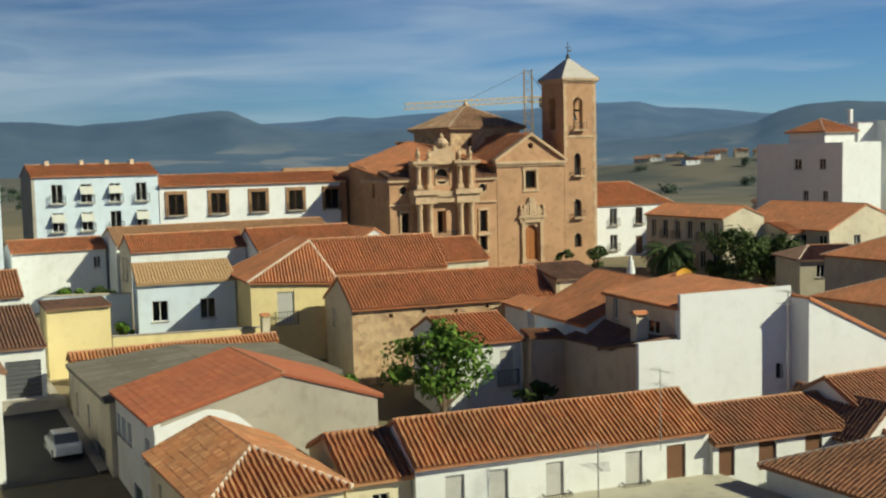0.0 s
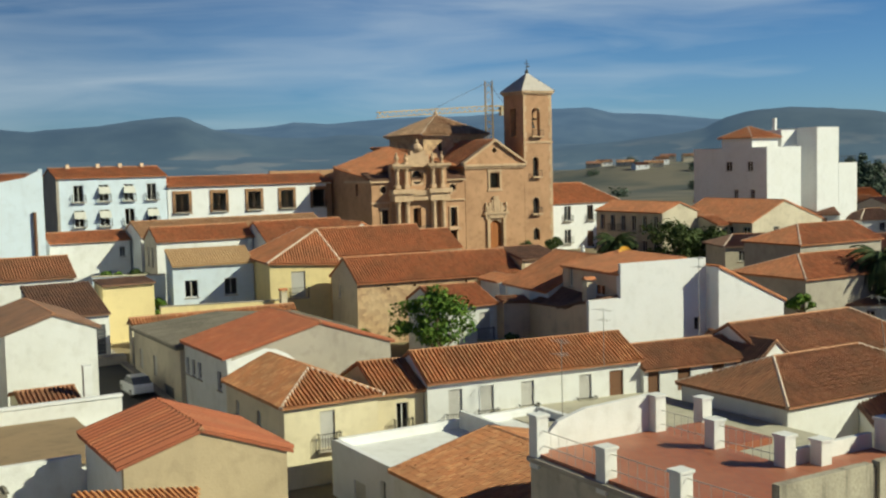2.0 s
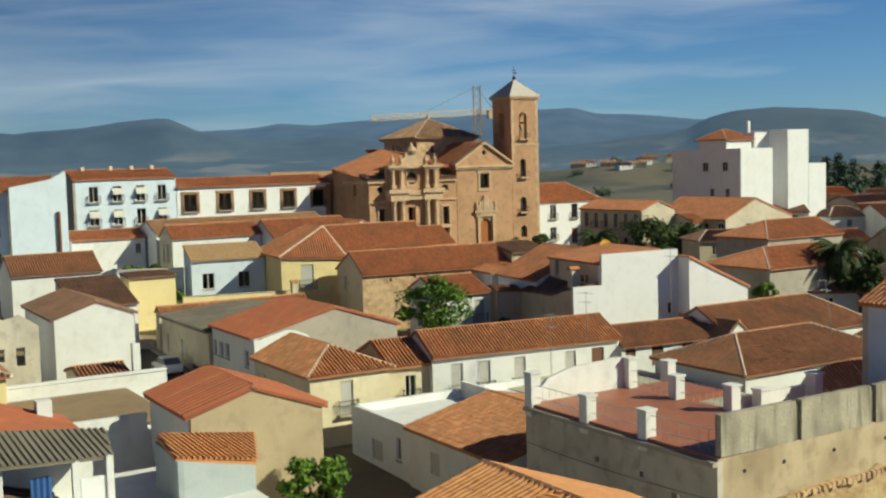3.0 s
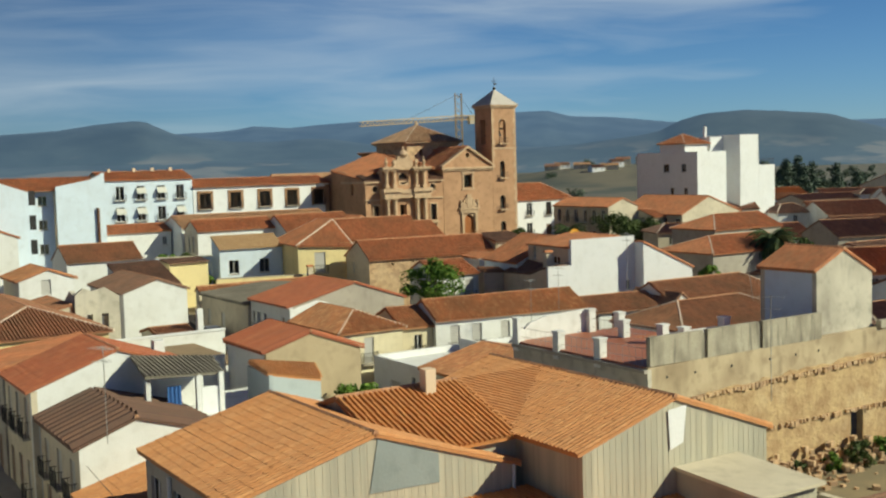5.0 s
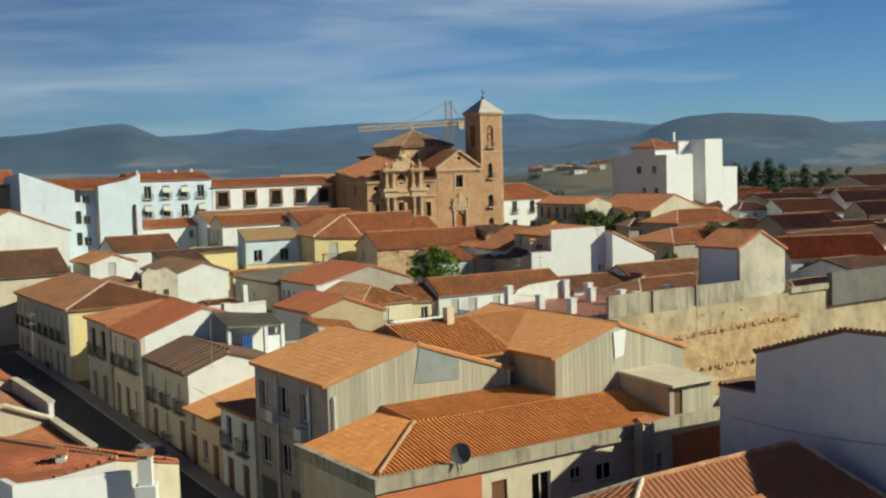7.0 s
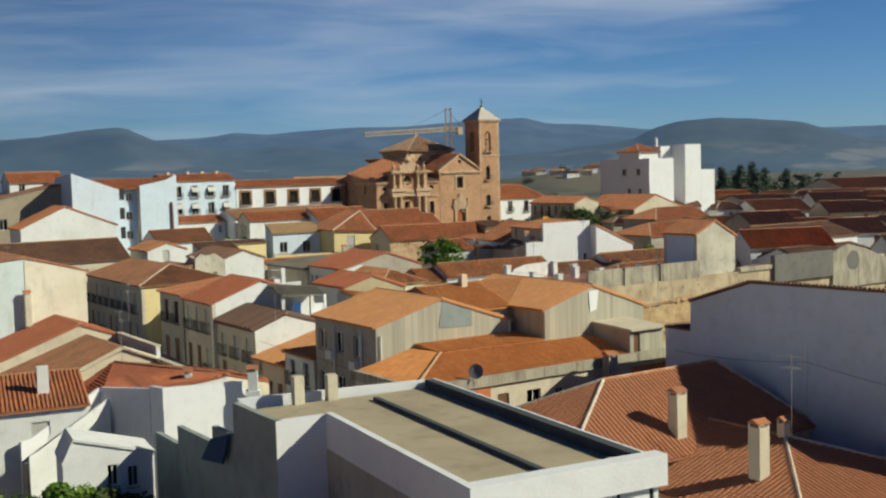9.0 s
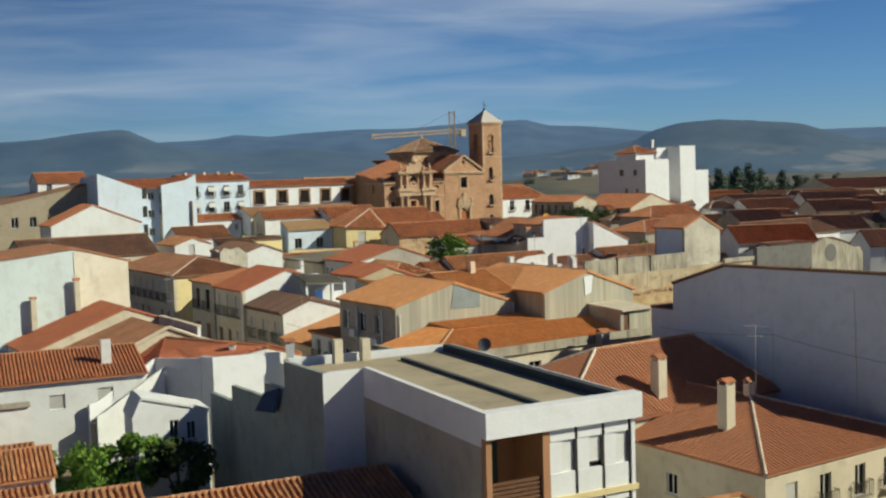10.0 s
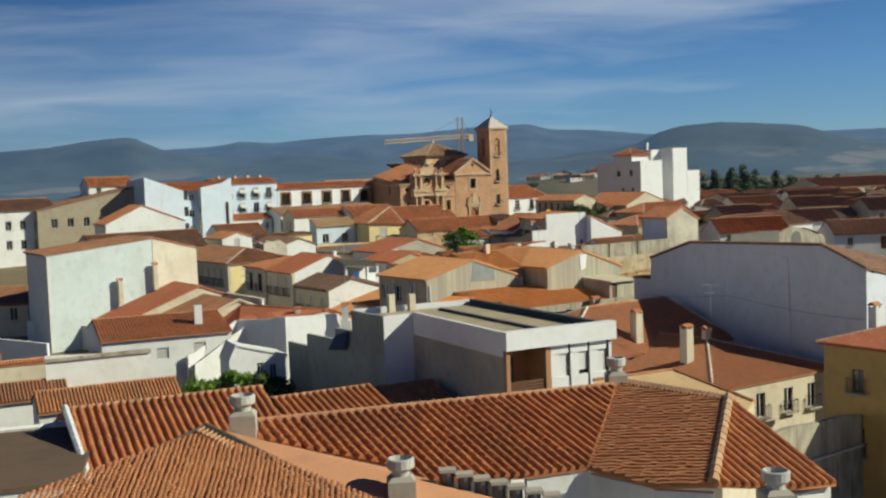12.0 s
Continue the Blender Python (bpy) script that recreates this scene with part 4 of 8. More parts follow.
link = thing("gallery_house", "narrow recessed house with dark wooden galleries", "house", gc.p(57, 136, 6.2))
Mesh().box(gc, 57.02, 60, 140, 146, 5.5, 17.8).done("wall", GREY, link)
me = Mesh()
for z in (9.0, 12.0, 15.0, 17.6):
    me.box(gc, 57.05, 59, 138.6, 140, z, z + 0.18)
    for k in range(5):
        me.box(gc, 57.1 + k * 0.4, 57.15 + k * 0.4, 138.65, 138.7, z, z + 1.0)
me.done("gallery", FRAME_BROWN, link)
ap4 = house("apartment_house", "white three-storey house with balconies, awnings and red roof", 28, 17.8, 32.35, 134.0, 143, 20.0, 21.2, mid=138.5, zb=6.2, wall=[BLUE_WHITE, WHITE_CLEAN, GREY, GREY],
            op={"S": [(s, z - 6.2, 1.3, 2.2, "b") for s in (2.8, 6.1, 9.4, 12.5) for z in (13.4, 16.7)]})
AWNING = plaster("pale_canvas", (0.55, 0.55, 0.50), (0.42, 0.40, 0.35), 0.3, 0.2)
for s, z in ((6.1, 18.6), (2.8, 15.4), (6.1, 15.4), (12.5, 15.4), (9.4, 18.6)):
    a, b = gc.p(17.8 + s - 0.75, 133.95, z), gc.p(17.8 + s + 0.75, 133.95, z)
    o = gc.p(0, -0.75, -0.9)
    mesh_part("awning", [a, b, b + o, a + o, a + Vector((0, 0, .03)), b + Vector((0, 0, .03)), b + o + Vector((0, 0, .03)), a + o + Vector((0, 0, .03))], BOX, AWNING, ap4)
me = Mesh()
for x in (20, 24, 27, 30):
    me.box(gc, x, x + 0.45, 138, 138.45, 20.4, 21.7)
me.done("chimney_stack", BEIGE, ap4)
house("white_house", "white house with balconies and hipped red roof beside the church", 28, 92.6, 106.5, 128, 138, 13.9, 16.8, "u", 133, (0, 4.0), zb=5.8, wall=WHITE_CLEAN,
      op={"S": [(3.4, 5.0, 1.3, 2.4, "b"), (8.0, 5.0, 1.3, 2.4, "B"), (12.0, 5.0, 1.3, 2.4, "b"), (3.4, 1.4, 1.3, 2.2, "b"), (8.0, 0.6, 1.3, 2.6, "d"), (12.0, 1.4, 1.3, 2.2, "b")]})
house("beige_house", "beige house with a row of tall windows and tiled roof", 28, 88, 94.3, 96.5, 110.5, 13.4, 14.6, "v", zb=5.4, wall=CREAM,
      op={"W": [(1.4 + 2.25 * k, 5.2, 1.0, 2.2, "wbb"[k % 3]) for k in range(6)] + [(1.4 + 2.25 * k, 1.9, 1.0, 2.1, "w") for k in range(6)]})
house("corner_house", "cream house with grey shutters and broad tiled roof", 28, 96.9, 110.3, 89, 104, 11.9, 14.6, "v", 102.9, zb=4.6, wall=CREAM, roof=TILE,
      op={"W": [(2.0 + 3.0 * k, 4.4, 1.2, 2.2, "w" if k % 2 else "b") for k in range(5)] + [(2.0 + 3.0 * k, 1.2, 1.2, 2.0, "w") for k in range(5)], "S": [(4.5, 5, 1.0, 1.5, "w")]})
house("low_house", "low house with pale red roof", 28, 94.4, 96.8, 93, 99, 11.6, 12.6, "u", zb=5, wall=CREAM)

# white apartment block
wt = thing("apartment_block", "stepped white apartment block with stair towers", "apartment block", gc.p(126, 112, 5))


def block(u0, u1, v0, v1, top, ops, th=0.3):
    c = [gc.p(u0, v0), gc.p(u1, v0), gc.p(u1, v1), gc.p(u0, v1)]
    walls(wt, c, [[(0, top), (99, top)]] * 4, 5.0, ops, WHITE_CLEAN, th)
    Mesh().box(gc, u0 + 0.28, u1 - 0.28, v0 + 0.28, v1 - 0.28, top - 0.8, top - 0.5).done("roof_slab", CONCRETE, wt)


block(117.8, 125.3, 106, 122, 21.9, {"W": [(8.0, 13.2, 1.4, 1.5, "w"), (12.5, 13.2, 1.2, 1.5, "w"), (9.5, 8.8, 1.0, 1.5, "w"), (13, 8.8, 1.0, 1.5, "w")]})
block(125.32, 128.88, 110, 120, 24.6, {"S": [(1.7, 13.4, 0.7, 1.6, "w"), (1.7, 8.2, 1.7, 2.8, "w"), (1.7, 4, 1.7, 2, "w")]})
block(128.9, 134.1, 106, 114, 24.9, {})
block(134.12, 138.5, 106, 114, 19.1, {})
house("penthouse", "white rooftop storey with a brown hipped roof", 28, 118.2, 124, 109.5, 116, 23.7, 25.2, "u", None, (2.5, 2.5), zb=21.3, wall=WHITE_CLEAN, over=0.5)
me = Mesh()
for k in range(7):
    me.box(gc, 134.3 + k * 0.65, 134.36 + k * 0.65, 106.1, 106.16, 19.1, 20.2)
me.box(gc, 134.2, 138.4, 106.1, 106.16, 20.15, 20.22)
me.done("roof_rail", IRON, wt)
me = Mesh()
me.box(gc, 126.0, 126.5, 112, 112.5, 24.6, 26.6)
me.done("chimney_stack", WHITE_CLEAN, wt)

# building crane behind the church
CRANE = plaster("ochre_crane_paint", (0.50, 0.34, 0.14), (0.34, 0.22, 0.10), 0.3, 0.2, 0.5)
crane = thing("tower_crane", "ochre lattice tower crane rising behind the church roofs", "crane", gc.p(115, 180, 6.5))


def lattice(me, a, b, w, n, flat):
    a, b = Vector(a), Vector(b)
    d = (b - a).normalized()
    x = flat
    y = d.cross(x).normalized()
    c = [x * w / 2 + y * w / 2, -x * w / 2 + y * w / 2, -x * w / 2 - y * w / 2, x * w / 2 - y * w / 2]
    for k in c:
        me.tube(a + k, b + k, 0.11, 4)
    for i in range(n):
        p, q = a.lerp(b, i / n), a.lerp(b, (i + 1) / n)
        for j in range(4):
            me.tube(p + c[j], q + c[(j + 1) % 4], 0.06, 3)


cb = gc.p(115.0, 180)
me = Mesh()
lattice(me, (cb.x, cb.y, 6.5), (cb.x, cb.y, 37.5), 1.5, 20, Vector((1, 0, 0)))
me.done("mast", CRANE, crane)
jl = gc.p(88.6, 180) - cb
me = Mesh()
lattice(me, (cb.x, cb.y, 31.8), (cb.x + jl.x, cb.y + jl.y, 30.4), 1.0, 22, Vector((0, 0, 1)))
me.done("jib", CRANE, crane)
me = Mesh()
cj = gc.p(119.5, 180) - cb
lattice(me, (cb.x, cb.y, 31.8), (cb.x + cj.x, cb.y + cj.y, 31.8), 1.0, 4, Vector((0, 0, 1)))
me.done("counter_jib", CRANE, crane)
me = Mesh()
me.tube((cb.x, cb.y, 37.3), (cb.x + jl.x * 0.55, cb.y + jl.y * 0.55, 31.2), 0.05, 4)
me.tube((cb.x, cb.y, 37.3), (cb.x + cj.x, cb.y + cj.y, 32.0), 0.05, 4)
me.done("stay_cable", IRON, crane)
me = Mesh()
me.box(gc, 117.8, 119.4, 179.5, 180.5, 30.3, 32.2)
me.done("counterweight", CONCRETE, crane)
# ---- houses of the middle distance ----
TAN = plaster("tan_cement_render", (0.47, 0.375, 0.24), (0.33, 0.26, 0.165), 0.5, 0.5)
AGED_OCHRE = plaster("aged_ochre_render", (0.50, 0.405, 0.265), (0.26, 0.19, 0.115), 0.7, 0.8)
PALE_CEMENT = plaster("pale_crumbling_cement", (0.56, 0.52, 0.43), (0.30, 0.27, 0.22), 0.7, 0.8)
OCHRE = plaster("ochre_paint", (0.55, 0.36, 0.13), (0.38, 0.25, 0.11), 0.4, 0.4)
ORANGE_WALL = plaster("orange_red_paint", (0.52, 0.17, 0.065), (0.38, 0.14, 0.06), 0.4, 0.4)
CLAY, n, l, b = node_mat("ochre_rammed_clay", 0.95)
_c = blend(n, l, noise_fac(n, l, 0.9, 8, 0.4, 0.64), (0.50, 0.36, 0.19), (0.36, 0.235, 0.12))
_c = blend(n, l, scaled(n, l, noise_fac(n, l, 3.2, 6, 0.52, 0.72, (1, 1, 1.6)), 0.5), _c, (0.25, 0.16, 0.085))
_c = blend(n, l, scaled(n, l, noise_fac(n, l, 0.28, 4, 0.55, 0.68), 0.6), _c, (0.56, 0.44, 0.27))
l.new(_c, b.inputs["Base Color"])
bump(n, l, b, noise_fac(n, l, 3.2, 8, 0.3, 0.7), 0.6, 0.06)
STAINED, n, l, b = node_mat("stained_concrete", 0.92)
_c = blend(n, l, scaled(n, l, noise_fac(n, l, 0.6, 6, 0.4, 0.68), 0.5), (0.43, 0.39, 0.30), (0.29, 0.26, 0.20))
_c = blend(n, l, scaled(n, l, noise_fac(n, l, 0.8, 8, 0.46, 0.72, (1.1, 1.1, 0.5)), 0.7), _c, (0.13, 0.115, 0.09))
_c = blend(n, l, scaled(n, l, noise_fac(n, l, 1.0, 6, 0.54, 0.7, (3.2, 3.2, 0.3)), 0.75), _c, (0.09, 0.08, 0.065))
_c = blend(n, l, scaled(n, l, noise_fac(n, l, 11.0, 5, 0.45, 0.7), 0.3), _c, (0.17, 0.155, 0.125))
l.new(_c, b.inputs["Base Color"])
bump(n, l, b, noise_fac(n, l, 7.0, 6), 0.4, 0.02)
SHEET, n, l, b = node_mat("weathered_fibre_cement", 0.9)
_c = blend(n, l, noise_fac(n, l, 1.0, 6, 0.38, 0.66, (2.4, 2.4, 0.05)), (0.50, 0.46, 0.35), (0.31, 0.29, 0.23))
_c = blend(n, l, scaled(n, l, noise_fac(n, l, 0.5, 5), 0.4), _c, (0.38, 0.38, 0.32))
l.new(_c, b.inputs["Base Color"])
bump(n, l, b, noise_fac(n, l, 6.0), 0.2, 0.01)
GREY_TILE = tile_mat("grey_fibre_roof", (0.17, 0.15, 0.12), (0.14, 0.125, 0.10), (0.20, 0.175, 0.14), (0.09, 0.08, 0.06), 0.6)
BROWN_RIB = tile_mat("brown_ribbed_roof", (0.16, 0.085, 0.055), (0.13, 0.07, 0.05), (0.19, 0.10, 0.065), (0.08, 0.06, 0.045), 0.4)
TILE_MID = tile_mat("brown_weathered_tile", (0.32, 0.135, 0.066), (0.38, 0.165, 0.082), (0.26, 0.11, 0.055), amount=0.5)
RED_TILE = tile_mat("red_tile", (0.40, 0.12, 0.05), (0.36, 0.10, 0.045), (0.44, 0.15, 0.065), (0.20, 0.09, 0.05), 0.35)
BROWN_TILE = tile_mat("brown_smooth_tile", (0.42, 0.165, 0.075), (0.39, 0.15, 0.068), (0.45, 0.18, 0.085), (0.28, 0.13, 0.07), 0.3)

house("house", "long white house with old barrel-tile roof and iron balconies", 21, 16.0, 31.6, 45.8, 51.4, 7.3, 8.7, mid=48.6, roof=TILE_OLD, lift=1.5, zb=0.8,
      op={"S": [(1.9, 3.35, 0.95, 2.4, "s"), (4.1, 3.35, 0.95, 2.4, "s"), (7.0, 3.35, 0.95, 2.4, "s"), (11.3, 3.35, 0.95, 2.4, "s"), (13.7, 3.35, 1.1, 2.45, "d")]})
house("house", "white house with a lower brown tiled roof", 21, 31.65, 43.5, 45.5, 51.2, 6.6, 7.7, mid=48.4, zb=0.8, roof=TILE_MID,
      op={"S": [(0.8, 3.9, 1.0, 1.75, "d"), (3.3, 3.95, 1.1, 1.65, "d"), (6.2, 3.95, 1.1, 1.6, "d"), (9.9, 4.0, 1.0, 1.5, "d")]})
house("house", "narrow cream house with a small tiled roof", 21, 12.9, 15.95, 46.3, 53, 6.8, 8.1, mid=49.7, wall=PALE_CREAM, roof=TILE_OLD, lift=1.5, zb=0.8, op={"S": [(1.6, 3.3, 0.8, 1.9, "b")]})
house("house", "pale yellow corner house with a hipped tiled roof", 28, 11.7, 17.7, 42.9, 52.6, 7.2, 8.5, "v", 14.7, (3.2, 0), wall=[PALE_CREAM, PALE_CREAM, BEIGE, CREAM], roof=TILE_OLD, lift=1.5, zb=0.8,
      op={"S": [(2.7, 3.5, 0.95, 2.2, "s")], "W": [(2.0, 4.4, 0.6, 0.9, "w"), (5.7, 4.4, 0.6, 0.9, "w"), (5.7, 1.5, 0.7, 1.4, "w")]})
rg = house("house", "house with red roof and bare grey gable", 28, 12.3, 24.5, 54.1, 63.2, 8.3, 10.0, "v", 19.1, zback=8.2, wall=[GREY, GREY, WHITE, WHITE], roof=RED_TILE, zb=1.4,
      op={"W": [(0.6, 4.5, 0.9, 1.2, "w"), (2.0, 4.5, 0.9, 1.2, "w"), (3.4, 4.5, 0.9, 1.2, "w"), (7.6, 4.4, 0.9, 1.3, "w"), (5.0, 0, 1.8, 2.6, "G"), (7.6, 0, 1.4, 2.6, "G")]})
arc = [(12.32, 5.5), (18.3, 5.5), (17.9, 6.7), (17.3, 7.45), (16.6, 8.08), (15.8, 8.45), (15.0, 8.6), (14.2, 8.4), (13.2, 8.15), (12.32, 7.9)]
Mesh().prism([gc.p(u, 54.08, z) for u, z in arc], [gc.p(u, 54.02, z) for u, z in arc]).done("whitewashed_band", WHITE_CLEAN, rg, "curved band of whitewash on the grey gable")
house("shed", "long low building under a grey fibre-cement roof", 28, 12.0, 26, 63.3, 76, 7.7, 8.25, "v", 19, wall=CREAM, roof=GREY_TILE, pitch=0.5, length=2.4, zb=1.8, caps=False,
      op={"W": [(2, 2.8, 1.0, 1.6, "s"), (6, 2.8, 1.0, 1.6, "s"), (9.5, 0, 2.6, 2.6, "g")]})
house("house", "low house with a dark red hipped roof", 28, 37.6, 53, 29.4, 38.3, 6.15, 7.9, "u", 34.0, (3.8, 3.6), wall=WHITE, zb=1.0, roof=TILE_MID)
house("house", "house with dark red roof behind the hipped one", 28, 46, 62.5, 38.5, 46.5, 6.4, 8.6, "u", 42.5, (0, 3.6), wall=WHITE, zb=1.0, roof=TILE_MID)
house("house", "house with a dark red cross roof", 28, 44.6, 48.6, 38.6, 45, 6.2, 7.8, "v", 46.6, wall=WHITE, zb=1.0, roof=TILE_DARK)
W_ = house("house", "tall white house with blind party wall and shaded beige side", 21, 35.35, 43.1, 54.2, 62.7, 12.05, 12.95, "v", 41.0, zback=12.3, wall=[WHITE_CLEAN, WHITE_CLEAN, WHITE_CLEAN, BEIGE], zb=1.6, over=0.25,
           op={"W": [(1.3, 8.8, 0.6, 1.7, "w"), (5.75, 8.5, 1.5, 0.85, "w")]})
g21 = Grid(21)
me = Mesh()
wall_solid(me, g21.p(32.5, 53.9), g21.p(43.1, 53.9), 1.5, [(0, 10.2), (2.79, 10.2), (2.8, 12.8), (10.6, 12.85)], [(9.75, 5.75, 0.5, 0.95)], 0.29)
# added dark panel imitates the shade inside the small opening
Mesh().box(g21, 41.9, 42.6, 54.15, 54.19, 7.0, 8.4).done("niche_shade_panel", DARK, W_)
me.done("party_wall", WHITE_CLEAN, W_)
me = Mesh()
wall_solid(me, g21.p(43.1, 52.3), g21.p(49.4, 52.3), 1.5, [(0, 12.2), (6.3, 9.3)], [], 0.3)
wall_solid(me, g21.p(43.1, 54.2), g21.p(43.1, 52.6), 1.5, [(0, 12.2), (3, 12.2)], [], 0.3)
wall_solid(me, g21.p(49.4, 52.6), g21.p(49.4, 60), 1.5, [(0, 9.3), (9, 9.3)], [], 0.3)
me.done("gable_wall", WHITE_CLEAN, W_)
roof_plane(W_, [g21.p(49.6, 52.2, 9.25), g21.p(49.6, 62, 9.25), g21.p(43.1, 62, 12.3), g21.p(43.1, 52.2, 12.3)], TILE)
low_wing = thing("lean_to", "beige side wing with a dark tiled roof", "house", g21.p(34, 58, 1.6))
me = Mesh()
wall_solid(me, g21.p(32.5, 61.5), g21.p(32.5, 54.22), 1.6, [(0, 8.0), (7.28, 10.1)], [], 0.3)
me.done("side_wall", BEIGE, low_wing)
roof_plane(low_wing, [g21.p(32.35, 58.5, 9.2), g21.p(32.35, 54.25, 10.2), g21.p(35.3, 54.25, 10.35), g21.p(35.3, 58.5, 9.9)], TILE_DARK)
chimney(g21, 34.0, 56.3, 9.7, 11.3, 0.8, 0.7, CREAM)

annex = thing("lean_to", "tan outbuilding with a dark low-pitched roof in the courtyard", "house", g21.p(33, 62, 1.6))
me = Mesh()
wall_solid(me, g21.p(31.05, 65.1), g21.p(33.5, 65.1), 1.6, [(0, 8.98), (2.45, 8.82)], [], 0.3)
me.done("front_wall", BEIGE, annex)
me = Mesh()
wall_solid(me, g21.p(33.5, 65.1), g21.p(33.5, 58.6), 1.6, [(0, 8.82), (6.5, 9.05)], [], 0.3)
me.done("side_wall", BEIGE, annex)
me = Mesh()
wall_solid(me, g21.p(31.05, 66.4), g21.p(31.05, 65.1), 1.6, [(0, 8.98), (1.3, 8.98)], [], 0.3)
me.done("end_wall", BEIGE, annex)
roof_plane(annex, [g21.p(33.35, 65.0, 8.9), g21.p(33.35, 58.6, 9.12), g21.p(35.3, 58.6, 10.0), g21.p(35.3, 62.9, 10.3)], TILE_DARK)
roof_plane(annex, [g21.p(30.9, 64.95, 9.05), g21.p(33.6, 64.95, 8.9), g21.p(33.6, 66.5, 9.25), g21.p(30.9, 66.5, 9.4)], TILE_MID)
# west wall: blue-white in place of white, its shade put into colour
house("house", "white house whose red roof slopes down to the courtyard", 21, 34.0, 44, 62.8, 70.6, 10.05, 12.6, "v", 39.2, zback=10.4, wall=[WHITE, WHITE, WHITE, BLUE_WHITE], zb=2.4, roof=TILE)
house("house", "small white courtyard house with a red roof", 21, 25.6, 30.7, 65.8, 73, 9.0, 10.2, "u", 70.0, wall=[WHITE, WHITE, WHITE, WHITE], zb=2.4, roof=TILE, op={"S": [(4.0, 3.6, 1.0, 2.2, "s")]})
# west wall browner than the beige sides: shade put into its colour
house("house", "end house with a shade-brown west wall above the barn roof", 21, 39.0, 43.5, 77.0, 85.6, 11.35, 12.1, "u", 82.0, wall=[BEIGE, BEIGE, BEIGE, AGED_OCHRE], zb=3.6, roof=TILE_DARK)
house("barn", "long stone barn with red tiled roof", 21, 22.4, 38.9, 77.3, 85.0, 10.2, 12.1, mid=80.9, wall=[RUBBLE, RUBBLE, RUBBLE, CREAM], zb=3.6, roof=TILE,
      op={"W": [(2.6, 4.6, 0.7, 1.3, "w")], "S": [(3 + 2.6 * k, 5.6 + 0.2 * (k % 2), 0.3, 0.3, "n") for k in range(6)]})
TILE_SAND = tile_mat("sandy_tile", (0.52, 0.335, 0.17), (0.48, 0.30, 0.145), (0.57, 0.385, 0.21), (0.40, 0.26, 0.14), 0.3)
house("house", "yellow house with a hipped tiled roof", 21, 16.7, 23.6, 86.2, 96, 11.7, 14.4, "v", 22.2, (2.6, 2), wall=YELLOW, zb=4.8, op={"S": [(2.8, 3.3, 1.4, 2.5, "s")]}, roof=TILE)
house("house", "house with red ridge roof beyond the yellow one", 21, 22.3, 34, 88, 97, 11.9, 14.3, "u", 91.5, wall=CREAM, zb=4.8, roof=TILE)
house("house", "white house with a pale low-pitched roof", 21, 8.6, 16.6, 92.2, 96.1, 11.4, 12.7, mid=96.1, roof=TILE_SAND, lift=0.45, wall=BLUE_WHITE, zb=4.8, op={"S": [(1.75, 3.3, 1.3, 1.7, "w"), (5.65, 3.3, 1.3, 1.7, "w")]})
house("house", "small yellow flat-fronted house", 28, 12.1, 16.8, 86.6, 90, 10.35, 10.6, "u", 90, wall=YELLOW, zb=3.6, roof=TILE_DARK, lift=0.6)
house("garden_wall", "long low wall with a coping of old tiles", 28, 12.2, 27.0, 77.4, 78.4, 7.9, 8.25, "u", wall=CREAM, zb=3.2, over=0.2, roof=TILE_OLD)["category"] = "wall"
courtyard_wall = thing("garden_wall", "whitewashed yard wall with a flat pale coping", "wall", g21.p(4, 95, 4.8))
me = Mesh()
wall_solid(me, g21.p(1.35, 95), g21.p(8.34, 95), 4.6, [(0, 10.43), (6.99, 10.24)], [], 0.3)
# blue of the wall face is its shade put into the whitewash
me.done("wall", BLUE_WHITE, courtyard_wall)
Mesh().prism([g21.p(1.35, 94.92, 10.43), g21.p(8.34, 94.92, 10.24), g21.p(8.34, 95.38, 10.24), g21.p(1.35, 95.38, 10.43)],
             [g21.p(1.35, 94.92, 10.43 + 0.1), g21.p(8.34, 94.92, 10.24 + 0.1), g21.p(8.34, 95.38, 10.24 + 0.1), g21.p(1.35, 95.38, 10.43 + 0.1)]).done("coping", CREAM, courtyard_wall)
house("house", "small white house between the barn and a red roof", 21, 34.4, 37.4, 72.6, 76.6, 9.9, 10.3, "v", 35.9, wall=WHITE, zb=2.4, roof=TILE)
yellow_wall = thing("garden_wall", "plain yellow-painted garden wall behind tiled coping", "wall", gc.p(22, 82, 3.2))
me = Mesh()
wall_solid(me, gc.p(15.9, 81.6), gc.p(27.6, 81.6), 3.2, [(0, 8.5), (11.7, 8.15)], [], 0.3)
me.done("wall", YELLOW, yellow_wall)
Mesh().prism([gc.p(15.9, 81.55, 8.5), gc.p(27.6, 81.55, 8.15), gc.p(27.6, 81.95, 8.15), gc.p(15.9, 81.95, 8.5)],
             [gc.p(15.9, 81.55, 8.58), gc.p(27.6, 81.55, 8.23), gc.p(27.6, 81.95, 8.23), gc.p(15.9, 81.95, 8.58)]).done("coping", CONCRETE, yellow_wall)
chimney(gc, 27.2, 80.6, 7.4, 9.0, 0.6, 0.5, CREAM)
house("house", "white house with a small gable and brown roof", 28, 0.3, 6.5, 65, 76.5, 9.7, 10.8, "v", 3.6, wall=WHITE, zb=2.4, roof=TILE_DARK)
house("house", "house with brown tiled roof and white lintel", 28, 2.5, 11.5, 95, 102, 10.7, 12.4, "u", wall=WHITE, zb=5.2, roof=TILE_MID)
